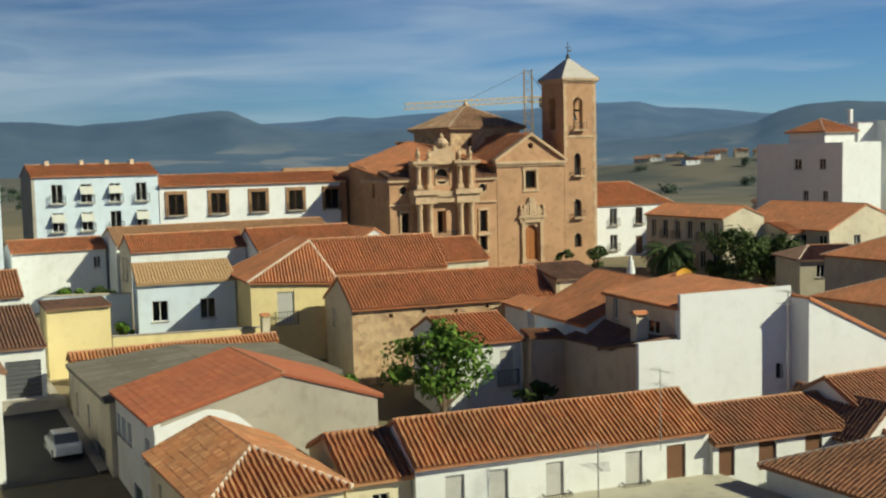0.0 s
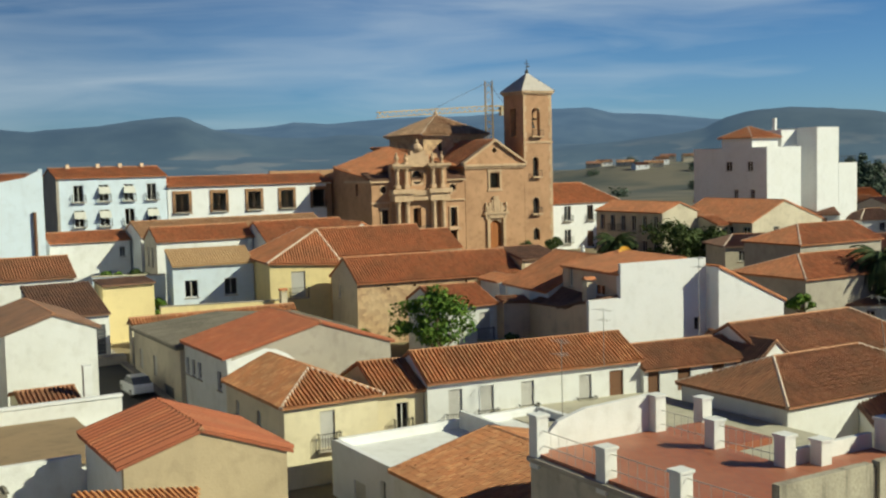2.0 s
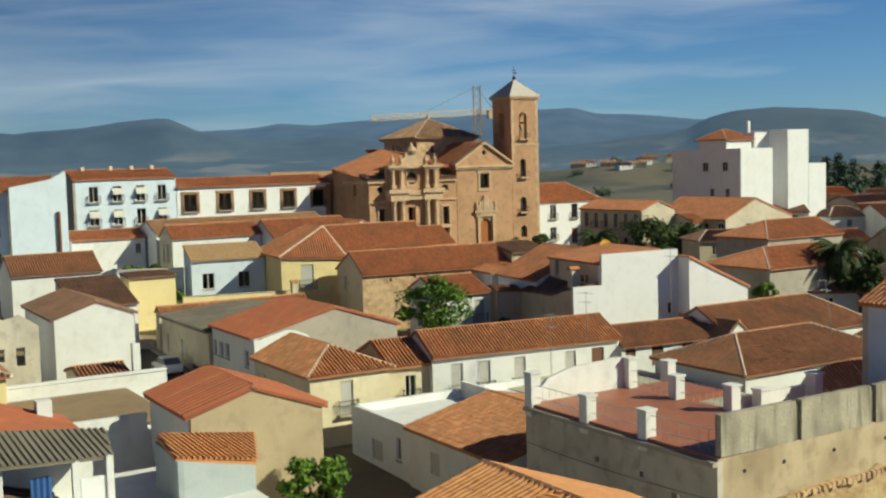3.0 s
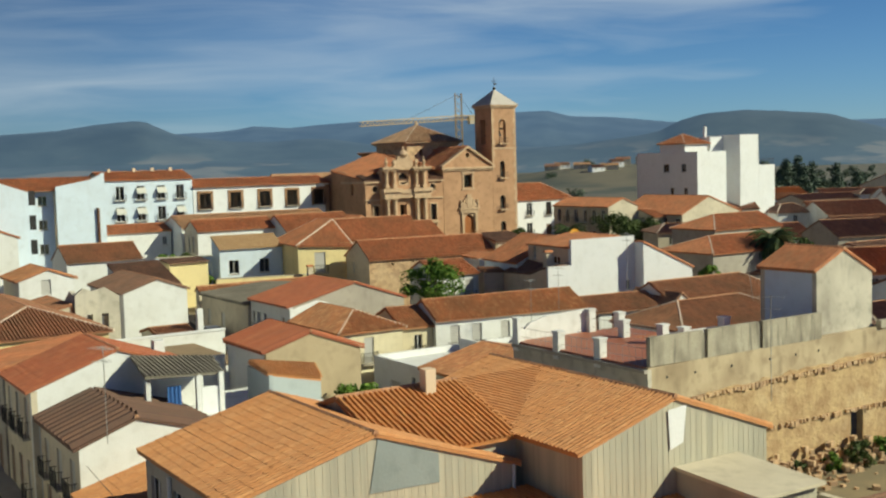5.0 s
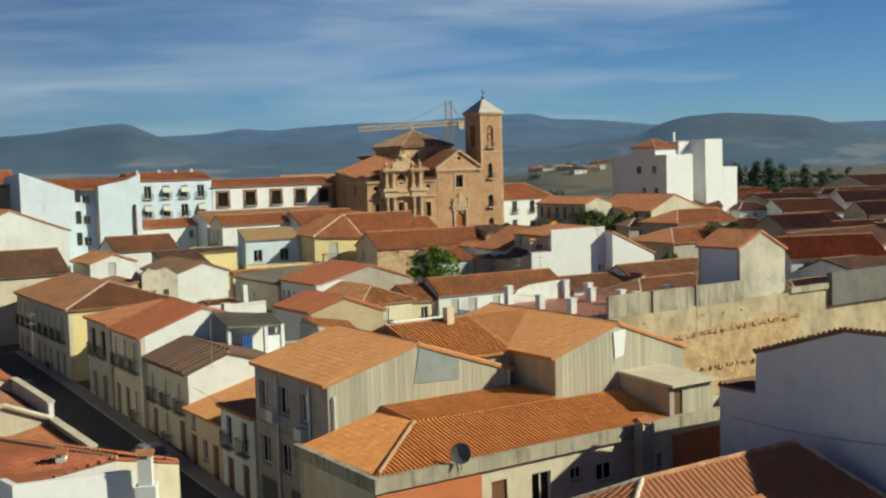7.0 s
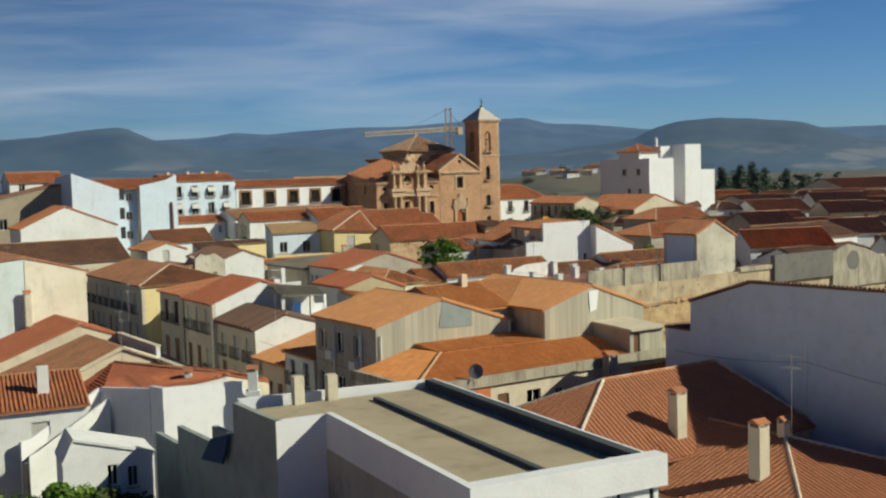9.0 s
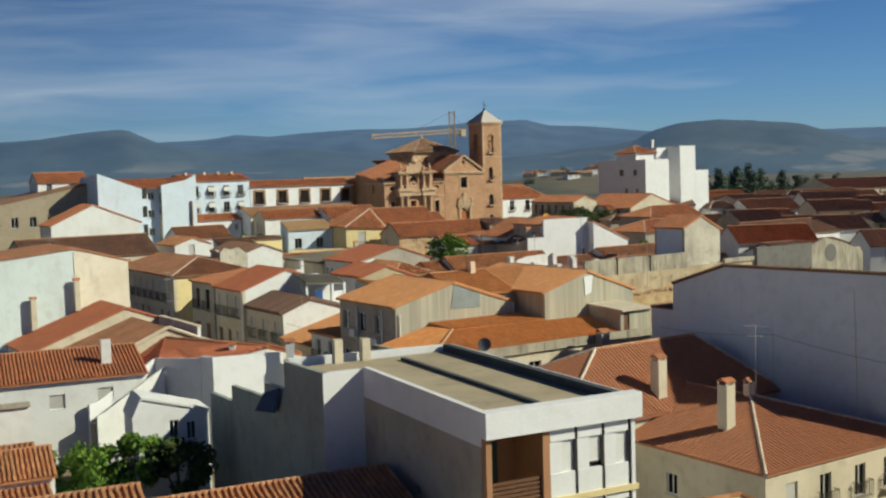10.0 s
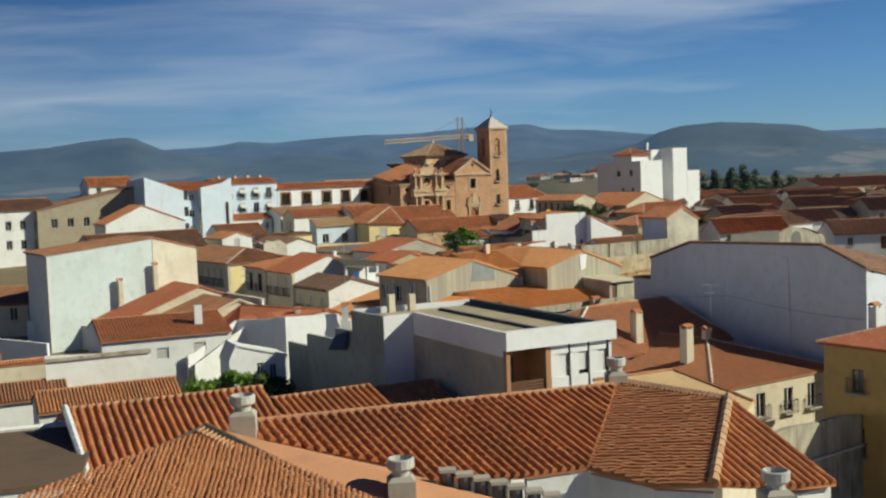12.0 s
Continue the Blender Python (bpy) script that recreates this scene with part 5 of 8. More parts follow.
gh = house("house", "white garage house with a dark sloped roof", 28, 5.2, 11.0, 80, 87.5, 8.7, 10.7, "u", 87.5, wall=WHITE, zb=4.9, roof=TILE_DARK, op={"S": [(4.35, 0.2, 2.5, 2.6, "g")]})
Mesh().box(gc, 4.0, 12.0, 78.6, 79.95, 3.0, 5.05).done("forecourt", CONCRETE, gh)
Mesh().box(gc, 5.25, 10.95, 80.1, 87.4, 3.0, 4.88).done("plinth", CREAM, gh)
house("house", "white house with red roof and small window", 28, 13.2, 22.3, 115.8, 122, 12.7, 13.6, "u", wall=WHITE, zb=6, roof=TILE, op={"S": [(8.2, 4.6, 0.7, 1.2, "w")]})
house("house", "long house with a pale tan roof", 28, 22.6, 46, 112, 120, 13.2, 14.6, "u", wall=WHITE, zb=6, roof=TILE_PALE)
house("house", "white house with red roof and beige side", 28, 22.7, 34, 106, 111, 12.9, 14.2, "u", wall=[WHITE, WHITE, CREAM, CREAM], zb=5.6, roof=TILE, op={"W": [(1.5, 4.2, 0.7, 2.2, "w"), (3.2, 4.2, 0.7, 2.2, "w")]})
house("house", "white house with a broad red roof", 28, 34.1, 45, 102, 110, 12.3, 14.4, "u", wall=WHITE, zb=5.4, roof=TILE)
house("house", "small white gabled house with tiled verge", 28, 46.2, 52, 108, 116, 11.8, 13.6, "v", wall=WHITE, zb=5.6, roof=TILE, op={"S": [(2.9, 4.6, 1.0, 1.0, "w")]})
house("house", "house with red roof before the church", 28, 46, 58, 99, 106, 10.6, 12.6, "u", wall=CREAM, zb=5.2, roof=TILE)

# white building with slanted parapets
lw = thing("white_building", "white three-storey building with slanted parapet walls", "building", gc.p(3, 116, 6))
me = Mesh()
wall_solid(me, gc.p(-5.6, 111.5), gc.p(1.9, 111.5), 6, [(0, 21.7), (7.5, 18.9)], [], 0.35)
wall_solid(me, gc.p(5.6, 111.5), gc.p(12.0, 111.5), 6, [(0, 19.4), (4.5, 20.2), (6.4, 21.1)], [], 0.35)
wall_solid(me, gc.p(12.0, 111.85), gc.p(12.0, 122), 6, [(0, 21.1), (10, 19)], [], 0.35)
wall_solid(me, gc.p(-5.6, 122), gc.p(-5.6, 111.85), 6, [(0, 21), (10, 21.7)], [], 0.35)
me.done("wall", BLUE_WHITE, lw)
me = Mesh()
ops = [(1.9, z - 6, 1.2, 1.35, "w") for z in (16.9, 13.7, 10.5)]
d_, n_ = wall_solid(me, gc.p(2.25, 113.0), gc.p(5.6, 113.0), 6, [(0, 19.2), (3.35, 19.2)], [o[:4] for o in ops], 0.35)
wall_solid(me, gc.p(2.25, 111.85), gc.p(2.25, 113.3), 6, [(0, 18.9), (1.4, 18.9)], [], 0.3)
me.done("wall", BLUE_WHITE, lw)
for o in ops:
    fill_opening(lw, gc.p(2.25, 113.0), d_, n_, 6, *o)
roof_plane(lw, [gc.p(-5.2, 112.0, 19.0), gc.p(11.6, 112.0, 19.0), gc.p(11.6, 117, 20.6), gc.p(-5.2, 117, 20.6)], TILE, 0.3, 0.6)
Mesh().tube(gc.p(10.95, 111.3, 11.2), gc.p(10.95, 111.3, 16.4), 0.2, 8).done("flue_pipe", FRAME_BROWN, lw)
me = Mesh()
for z in (17.4, 14.2, 11.0):
    me.box(gc, 2.2, 3.0, 111.8, 111.95, z - 0.3, z + 1.6)
me.done("louvre", IRON, lw)
# beige darkened so the building's shade sits in the wall colour
SHADE_TAN = plaster("shade_tan_render", (0.36, 0.305, 0.22), (0.26, 0.22, 0.16), 0.5, 0.4)
house("house", "white gabled house below the white building", 28, -15.6, -1.0, 104, 111, 13.5, 16.6, "v", -8.8, wall=WHITE, zb=5.4, roof=TILE)
house("building", "tan building with shade-dark walls, brown roof and rooftop room", 28, -24, -4.3, 118, 132, 16.2, 20.2, "v", -4.3, wall=SHADE_TAN, zb=6.2, roof=TILE_DARK,
      op={"S": [(3 + 3 * k, 6.6, 1.2, 1.8, "w") for k in range(5)]})
house("house", "white rooftop room with a small red roof", 28, -12, -3, 126, 132, 20.6, 22.2, "u", wall=WHITE, zb=18.2, roof=TILE, op={"S": [(2, 0.6, 1, 1.4, "w"), (6, 0.6, 1, 1.4, "w")]})
house("building", "pale block with balconies and a dark tiled roof", 28, -36, -20, 120, 132, 16.5, 18.5, "u", wall=WHITE, zb=6.2, roof=TILE_DARK, op={"S": [(2 + 2.6 * k, z, 1.1, 1.7, "w") for k in range(5) for z in (3, 6.6)]})
house("house", "house with dark weathered roof and cream gable", 28, -28, -10.4, 68.5, 80, 10.6, 12.9, "u", 73.5, wall=CREAM, zb=2.6, roof=TILE_DARK, op={"E": [(4.2, 8.3, 0.8, 0.9, "w")]})
house("house", "small white gabled house with a pale blue shutter", 28, -8.6, -3.6, 67, 74, 11.4, 12.3, "v", -6.0, wall=WHITE, zb=3.0, roof=TILE_OLD, op={"S": [(2.4, 6.9, 0.9, 1.4, "s")]})
tower = thing("ruined_tower", "crumbling grey plastered stub of an old house", "ruin", gc.p(-4, 58, 2.4))
me = Mesh()
wall_solid(me, gc.p(-6.1, 57.2), gc.p(-2.3, 57.2), 2.4, [(0, 10.6), (0.7, 11.2), (1.5, 10.9), (2.6, 11.15), (3.8, 10.3)], [(1.2, 5.6, 0.5, 0.9), (2.5, 5.2, 0.6, 1.3)], 0.4)
wall_solid(me, gc.p(-2.3, 57.2), gc.p(-2.3, 61.0), 2.4, [(0, 10.3), (1.2, 9.6), (3.8, 9.9)], [], 0.4)
wall_solid(me, gc.p(-6.1, 61.0), gc.p(-6.1, 57.6), 2.4, [(0, 9.8), (2.0, 10.9), (3.4, 10.6)], [], 0.4)
me.done("wall", PALE_CEMENT, tower)
Mesh().box(gc, -5.7, -2.7, 57.6, 60.9, 8.6, 8.8).done("floor_slab", CONCRETE, tower)
house("lean_to", "low rusty lean-to roof beside the old tower", 28, -10.2, -6.3, 57.5, 66, 9.0, 9.9, "v", -6.4, wall=CREAM, zb=2.4, roof=TILE_MID)
house("house", "ochre corner house with long tiled roof", 28, -16.6, -6.5, 45.9, 66, 9.1, 10.6, "v", -11.0, (6.5, 0), wall=[YELLOW, YELLOW, CREAM, CREAM], zb=2.4, roof=TILE_MID,
      op={"W": [(1.5 + 2.35 * k, z, 0.95, h, kd) for k in range(8) for z, h, kd in ((3.5, 2.3, "s"), (0.1, 2.3, "dws"[k % 3]))]})
house("house", "white-gabled street house with red roof", 28, -16.4, -6.2, 26.5, 33.7, 8.8, 10.6, "v", -11.4, wall=[WHITE, WHITE, CREAM, CREAM], zb=1.9, roof=RED_TILE,
      op={"W": [(1.2 + 2.3 * k, z, 0.95, h, kd) for k in range(3) for z, h, kd in ((4.0, 2.2, "s"), (0.1, 2.4, "dds"[k % 3]))]})
house("house", "narrow grey street house with dark balcony", 28, -16.5, -10, 33.9, 40.4, 9.0, 9.8, "v", -10, wall=GREY, zb=2.0, roof=TILE,
      op={"W": [(1.8, 4.0, 1.2, 2.2, "B"), (4.6, 4.0, 1.2, 2.2, "B"), (1.8, 0.1, 1.2, 2.4, "d"), (4.6, 0.1, 1.2, 2.4, "d")]})
house("house", "white street house with brown ribbed roof", 28, -16, -8.4, 17.9, 26.4, 7.2, 8.3, "v", -13, zback=6.9, wall=[WHITE, WHITE, CREAM, CREAM], zb=1.2, roof=BROWN_RIB, pitch=0.75, length=8,
      op={"W": [(1.4 + 2.8 * k, z, 1.0, h, kd) for k in range(3) for z, h, kd in ((3.0, 2.0, "s"), (0.1, 2.3, "dsd"[k]))]})
house("house", "ochre street house with orange lean-to roof", 28, -16.2, -8.5, 11.6, 17.8, 4.9, 6.9, "v", -8.5, wall=[OCHRE, OCHRE, BEIGE, BEIGE], zb=0.8, roof=TILE_NEW,
      op={"W": [(1.2, 0.1, 1.0, 2.3, "d"), (3.2, 1.0, 0.9, 1.4, "w"), (5.0, 0.1, 1.0, 2.3, "d"), (1.2, 2.8, 0.8, 1.0, "w")]})
house("house", "narrow white street house in shade", 28, -16.3, -10, 6.2, 11.4, 6.2, 6.6, "v", -10, wall=WHITE, zb=0.7, roof=TILE_NEW, op={"W": [(1.3, 0.1, 1.0, 2.2, "d"), (3.7, 0.1, 1.0, 2.2, "d"), (1.3, 3.0, 0.9, 1.9, "b"), (3.7, 3.0, 0.9, 1.9, "b")]})
house("house", "red ribbed roof house with tan gable", 28, -0.7, 6.4, 29.5, 36.4, 8.8, 9.8, "v", 2.6, zback=8.4, wall=[TAN, TAN, WHITE, WHITE], zb=1.4, roof=RED_TILE, pitch=0.5, length=3)
yard = thing("courtyard_wall", "white courtyard wall round a low rubble roof", "wall", gc.p(-5, 50, 1.8))
me = Mesh()
wall_solid(me, gc.p(-14, 50), gc.p(4.4, 50), 1.8, [(0, 7.5), (6, 7.4), (18.4, 7.35)], [], 0.4)
me.done("wall", WHITE, yard)
Mesh().box(gc, -14, 4.45, 49.95, 50.45, 7.42, 7.56).done("coping", WHITE_CLEAN, yard)
house("shed", "low shed with broken old tiles in a walled yard", 28, -0.9, 2.4, 51.5, 56, 7.2, 7.7, "u", wall=WHITE, zb=2.2, roof=TILE_MID)
Mesh().box(gc, 2.6, 3.1, 51.5, 52.0, 2.0, 9.2).done("wall_pier", WHITE, yard)

# patio with an open shed, between the street houses and the tan gable
patio = thing("patio", "cluttered patio with grey walls and an orange lean-to strip", "patio", gc.p(-5, 22, 1.2))
Mesh().box(gc, -8.2, 0.0, 16.9, 29.3, 1.0, 6.6).done("patio_wall", WHITE, patio)
BLUEGREY = plaster("blue_grey_render", (0.40, 0.45, 0.46), (0.28, 0.31, 0.32), 0.4, 0.4)
me = Mesh()
wall_solid(me, gc.p(-3.6, 25.8), gc.p(-3.7, 22.2), 6.0, [(0, 8.7), (3.6, 8.6)], [], 0.25)
wall_solid(me, gc.p(-3.7, 22.2), gc.p(0.0, 22.8), 6.0, [(0, 8.6), (3.75, 7.7)], [], 0.25)
me.done("side_wall", BLUEGREY, patio)
roof_plane(patio, [gc.p(-3.75, 22.35, 8.68), gc.p(0.1, 22.95, 7.8), gc.p(1.6, 27.0, 8.05), gc.p(-3.5, 25.8, 8.95)], TILE_NEW, pitch=0.26)
Mesh().box(gc, -8.3, -3.9, 16.9, 17.2, 6.4, 8.0).done("front_wall", CREAM, patio)
shed = thing("open_shed", "open shed under a ribbed grey fibre-cement roof", "shed", gc.p(-8.4, 25, 6.6))
roof_plane(shed, [gc.p(-10.9, 23.0, 9.35), gc.p(-6.0, 23.6, 8.95), gc.p(-5.6, 26.4, 9.5), gc.p(-10.7, 26.4, 10.1)], plaster("bleached_shed_sheet", (0.20, 0.18, 0.14), (0.13, 0.115, 0.09), 0.5, 0.3), pitch=0.28, length=3.0, lift=0.8)
for u in (-10.6, -7.6, -6.2):
    Mesh().box(gc, u - 0.14, u + 0.14, 23.4, 23.7, 6.3, 9.0).done("post", WHITE, shed)
Mesh().box(gc, -7.4, -6.3, 23.5, 23.65, 6.6, 8.2).done("panel", WHITE_CLEAN, shed)
sheet = Mesh()
for k in range(8):
    for e, z in ((0.0, 6.7), (0.04, 6.7), (0.04, 8.4), (0.0, 8.4)):
        sheet.v.append(tuple(gc.p(-9.3 + 0.12 * k, 24.0 + 0.05 * (k % 2) + e, z)))
for k in range(7):
    for q in range(4):
        sheet.f.append((4 * k + q, 4 * k + 4 + q, 4 * k + 4 + (q + 1) % 4, 4 * k + (q + 1) % 4))
sheet.f += [(0, 1, 2, 3), (31, 30, 29, 28)]
tagged(sheet.done("hung_sheet", plaster("blue_cloth", (0.03, 0.10, 0.30), (0.02, 0.06, 0.18), 0.4, 0.1)), "bright blue cloth hung up under the shed roof", "cloth")
chimney(gc, -7.0, 32.6, 8.4, 9.9, 0.7, 0.7, WHITE, False)
flat = thing("flat_roof_house", "low white house with a flat brown roof in the yard", "house", gc.p(-6, 43, 1.6))
Mesh().box(gc, -14, 1.6, 40.0, 49.9, 6.35, 6.6).done("roof_slab", plaster("brown_roofing", (0.30, 0.21, 0.12), (0.20, 0.15, 0.09), 0.6, 0.2), flat)
Mesh().box(gc, -13.8, 1.4, 40.2, 49.7, 1.6, 6.35).done("wall", WHITE, flat)
Mesh().box(gc, -6.0, -0.9, 36.4, 36.7, 1.8, 7.7).done("yard_wall", WHITE, flat)
# houses beyond the palm, their shade put into grey wall colour
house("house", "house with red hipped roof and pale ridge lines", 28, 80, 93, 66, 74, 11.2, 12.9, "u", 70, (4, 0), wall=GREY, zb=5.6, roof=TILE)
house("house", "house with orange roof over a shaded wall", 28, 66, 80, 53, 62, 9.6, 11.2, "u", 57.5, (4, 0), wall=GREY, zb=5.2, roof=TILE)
house("house", "brown-roofed house behind the long wall", 28, 72, 90, 33.5, 44, 9.2, 11.0, "u", 39, wall=WHITE, zb=3.5, roof=TILE_DARK)
house("house", "white house with a low brown roof behind the long wall", 28, 66, 82, 24, 32, 7.4, 8.6, "u", 29, wall=WHITE, zb=2.5, roof=TILE_DARK)
house("house", "low house with weathered brown roof in a yard", 28, -54, -38, 48, 74, 4.6, 6.2, "v", -46, wall=WHITE, zb=1.8, roof=TILE_DARK)
# ---- warehouses and the long ruined wall ----
TILE_WING = tile_mat("amber_tile", (0.58, 0.245, 0.072), (0.53, 0.215, 0.062), (0.62, 0.285, 0.095), (0.36, 0.18, 0.075), 0.3)
# grey on the west side carries its shade in the colour
wa = house("warehouse", "cement-grey warehouse with orange tile roof and ribbed gable", 28, -16.3, -4.5, -3.5, 5.8, 9.7, 11.2, "v", -10.7, zback=9.1, roof=TILE_NEW, wall=[SHEET, SHEET, GREY, GREY], zb=0.4, pitch=0.24, length=0.42,
           op={"W": [(s, z, 1.2, 1.6, "w") for s in (1.2, 3.9, 6.6) for z in (3.4, 6.7)] + [(1.5, 0, 2.2, 2.6, "g"), (5.5, 0, 2.2, 2.6, "g")]})
wb = house("warehouse", "warehouse clad in weathered ribbed sheets with orange tile roof", 28, -3.8, 6.2, -6.9, 5.5, 10.1, 11.5, "v", 0.9, zback=9.6, roof=TILE_NEW, wall=SHEET, zb=0.4, pitch=0.24, length=0.42)
wc = house("warehouse", "linking wing with ribbed orange tile roof", 28, -9.6, -3.7, -2.7, 6.0, 10.05, 11.5, "u", 1.6, roof=TILE_WING, wall=SHEET, zb=0.4, pitch=0.24, length=0.42)
roof_plane(wc, [gc.p(-3.9, -2.95, 9.97), gc.p(0.85, 1.6, 11.52), gc.p(-3.9, 1.6, 11.52)], TILE_NEW, 0.24, 0.42)


def ribs(owner, u0, u1, v, zb, top):
    """Vertical ribs of a sheet cladding on a front wall."""
    me = Mesh()
    n = int((u1 - u0) / 0.3)
    for i in range(n):
        u = u0 + (i + 0.5) * (u1 - u0) / n
        me.box(gc, u - 0.035, u + 0.035, v - 0.01, v + 0.01, zb, top(u) - 0.15)
    tagged(me.done("cladding_rib", SHEET, owner), kind="stuff")


ribs(wa, -16.3, -4.5, -3.5, 6.8, lambda u: float(np.interp(u, [-16.3, -10.7, -4.5], [9.6, 11.1, 9.0])))
ribs(wb, -3.8, 6.2, -6.9, 6.8, lambda u: float(np.interp(u, [-3.8, 0.9, 6.2], [10, 11.4, 9.5])))
mesh_part("vent_sheet", [gc.p(u, v, z) for v in (-3.54, -3.5) for u, z in ((-11.0, 9.0), (-8.0, 8.9), (-8.0, 10.0), (-10.6, 10.95))], [(0, 1, 2, 3), (4, 7, 6, 5), (0, 4, 5, 1), (1, 5, 6, 2), (2, 6, 7, 3), (3, 7, 4, 0)], plaster("blue_grey_sheet", (0.27, 0.31, 0.31), (0.20, 0.23, 0.22), 0.5, 0.4), wa)
mesh_part("missing_panel", [gc.p(0.5, -6.97, 11.0), gc.p(1.5, -6.97, 11.1), gc.p(1.3, -6.97, 9.6), gc.p(0.6, -6.97, 9.4)], [(0, 1, 2, 3)], WHITE_CLEAN, wb)
for u in (-16.0, -4.6):
    Mesh().tube(gc.p(u, -3.62, 0), gc.p(u, -3.62, 9.0), 0.07, 6).done("downpipe", FRAME_WHITE, wa)
for v in (-1.5, 2.6):
    Mesh().tube(gc.p(-16.42, v, 0), gc.p(-16.42, v, 9.2), 0.09, 6).done("downpipe", FRAME_WHITE, wa)
for v, z in ((-0.6, 6.2), (3.0, 6.6)):
    Mesh().box(gc, -16.75, -16.35, v - 0.45, v + 0.45, z, z + 0.65).done("air_conditioner", FRAME_WHITE, wa)
chimney(gc, -5.6, 1.0, 10.4, 12.3, 0.5, 0.5, BEIGE, False)
# west side greyer than the sheeted front: shade put into colour
house("rooftop_shed", "small block with a pale slab roof", 28, 0.9, 4.3, -11.0, -6.95, 8.5, 8.7, "u", -6.95, wall=[SHEET, SHEET, GREY, GREY], roof=CREAM, zb=6.6, over=0.35, pitch=0, caps=False, op={"S": [(0.6, 0.1, 0.8, 1.4, "d")]})
TILE_ORANGE = tile_mat("bright_orange_tile", (0.66, 0.27, 0.075), (0.60, 0.235, 0.065), (0.70, 0.31, 0.095), (0.34, 0.15, 0.06), 0.3)
orr = thing("orange_roof_house", "low cream house with bright orange tile roof and grey parapet", "house", gc.p(-7, -9, 0))
roof_plane(orr, [gc.p(-17.9, -11.3, 6.8), gc.p(4.6, -11.3, 6.45), gc.p(4.6, -6.97, 7.5), gc.p(-13.2, -6.97, 7.8)], TILE_ORANGE, 0.24, 0.42)
roof_plane(orr, [gc.p(-17.9, -3.55, 6.7), gc.p(-17.9, -11.3, 6.8), gc.p(-13.2, -6.97, 7.8), gc.p(-13.2, -3.55, 7.8)], TILE_ORANGE, 0.24, 0.42)
roof_plane(orr, [gc.p(-13.2, -6.97, 7.8), gc.p(-3.85, -6.97, 7.72), gc.p(-3.85, -3.55, 8.0), gc.p(-13.2, -3.55, 8.0)], TILE_ORANGE, 0.24, 0.42)
ridge_line(orr, gc.p(-17.8, -11.2, 6.9), gc.p(-13.2, -6.97, 7.88), TILE_PALE, 0.12)
me = Mesh()
me.box(gc, -18.3, 9.5, -11.75, -11.4, 6.15, 6.82)
me.box(gc, -18.3, -17.95, -11.4, -3.3, 6.15, 6.82)
me.done("parapet", STAINED, orr)
walls(orr, [gc.p(-18.1, -11.5), gc.p(9.3, -11.5), gc.p(9.3, -7), gc.p(-18.1, -3.6)], [[(0, 6.15), (40, 6.15)]] * 4, -0.8,
      {"S": [(6.9, 4.2, 0.95, 2.05, "d"), (9.5, 3.9, 1.2, 2.3, "w"), (11.8, 5.4, 0.75, 0.65, "w"), (13.7, 5.0, 1.1, 0.95, "w"), (17.7, 4.9, 0.45, 0.9, "w")]}, CREAM)
Mesh().box(gc, -18.15, -12.3, -11.58, -11.45, -0.8, 6.0).done("painted_panel", ORANGE_WALL, orr)
Mesh().box(gc, 0.6, 8.8, -11.58, -11.45, 1, 5.8).done("painted_panel", ORANGE_WALL, orr)
chimney(gc, -2.2, -12.2, 1.0, 6.95, 0.85, 0.7, GREY)

# west side blue-white: shade painted in, other sides cement and cream
house("house", "cream house with blind weathered gable and shade-blue side", 28, 29, 34.7, 8.75, 13.4, 13.4, 14.6, "v", 31.7, zback=13.0, wall=[PALE_CEMENT, CREAM, CREAM, BLUE_WHITE], zb=8.0, roof=TILE)
ter = thing("roof_terrace", "roof terrace with red tile floor and white pillars", "terrace", gc.p(17, 14, 0.5))
TFLOOR, n, l, b = node_mat("red_floor_tile", 0.55)
bt = n.new("ShaderNodeTexBrick")
bt.inputs["Scale"].default_value = 1.0
for k, val in (("Brick Width", 0.33), ("Row Height", 0.33), ("Mortar Size", 0.012)):
    bt.inputs[k].default_value = val
bt.offset = 0.0
bt.inputs["Color1"].default_value, bt.inputs["Color2"].default_value, bt.inputs["Mortar"].default_value = (0.36, 0.115, 0.055, 1), (0.30, 0.095, 0.05, 1), (0.25, 0.13, 0.09, 1)
l.new(n.new("ShaderNodeNewGeometry").outputs["Position"], bt.inputs["Vector"])
l.new(blend(n, l, scaled(n, l, noise_fac(n, l, 0.5), 0.4), bt.outputs["Color"], (0.42, 0.20, 0.12)), b.inputs["Base Color"])
Mesh().box(gc, 13.72, 20.45, 8.62, 21.0, 8.6, 8.9).done("floor", TFLOOR, ter, "red tile floor")
Mesh().box(gc, 20.46, 28.9, 8.62, 13.7, 8.6, 8.9).done("floor", TFLOOR, ter, "red tile floor")
Mesh().box(gc, 20.46, 23.2, 17.2, 21.0, 8.6, 8.9).done("floor", TFLOOR, ter, "red tile floor")
Mesh().box(gc, 20.5, 25.1, 13.72, 13.95, 6.0, 9.5).done("low_wall", WHITE, ter)
Mesh().box(gc, 20.46, 23.2, 20.8, 21.02, 0.5, 8.6).done("back_wall", CREAM, ter)
me = Mesh()
wall_solid(me, gc.p(13.7, 21.3), gc.p(13.7, 8.3), 0.5, [(0, 8.75), (13, 8.75)], [(3, 3.2, 0.5, 0.6), (5.5, 6.6, 0.25, 0.25), (8.5, 6.6, 0.25, 0.25), (10.6, 5.6, 0.5, 0.8)], 0.3)
me.done("wall", PALE_CEMENT, ter)
me = Mesh()
me.box(gc, 13.45, 13.69, 8.3, 21.2, 8.55, 8.75)
me.done("coping", CONCRETE, ter)
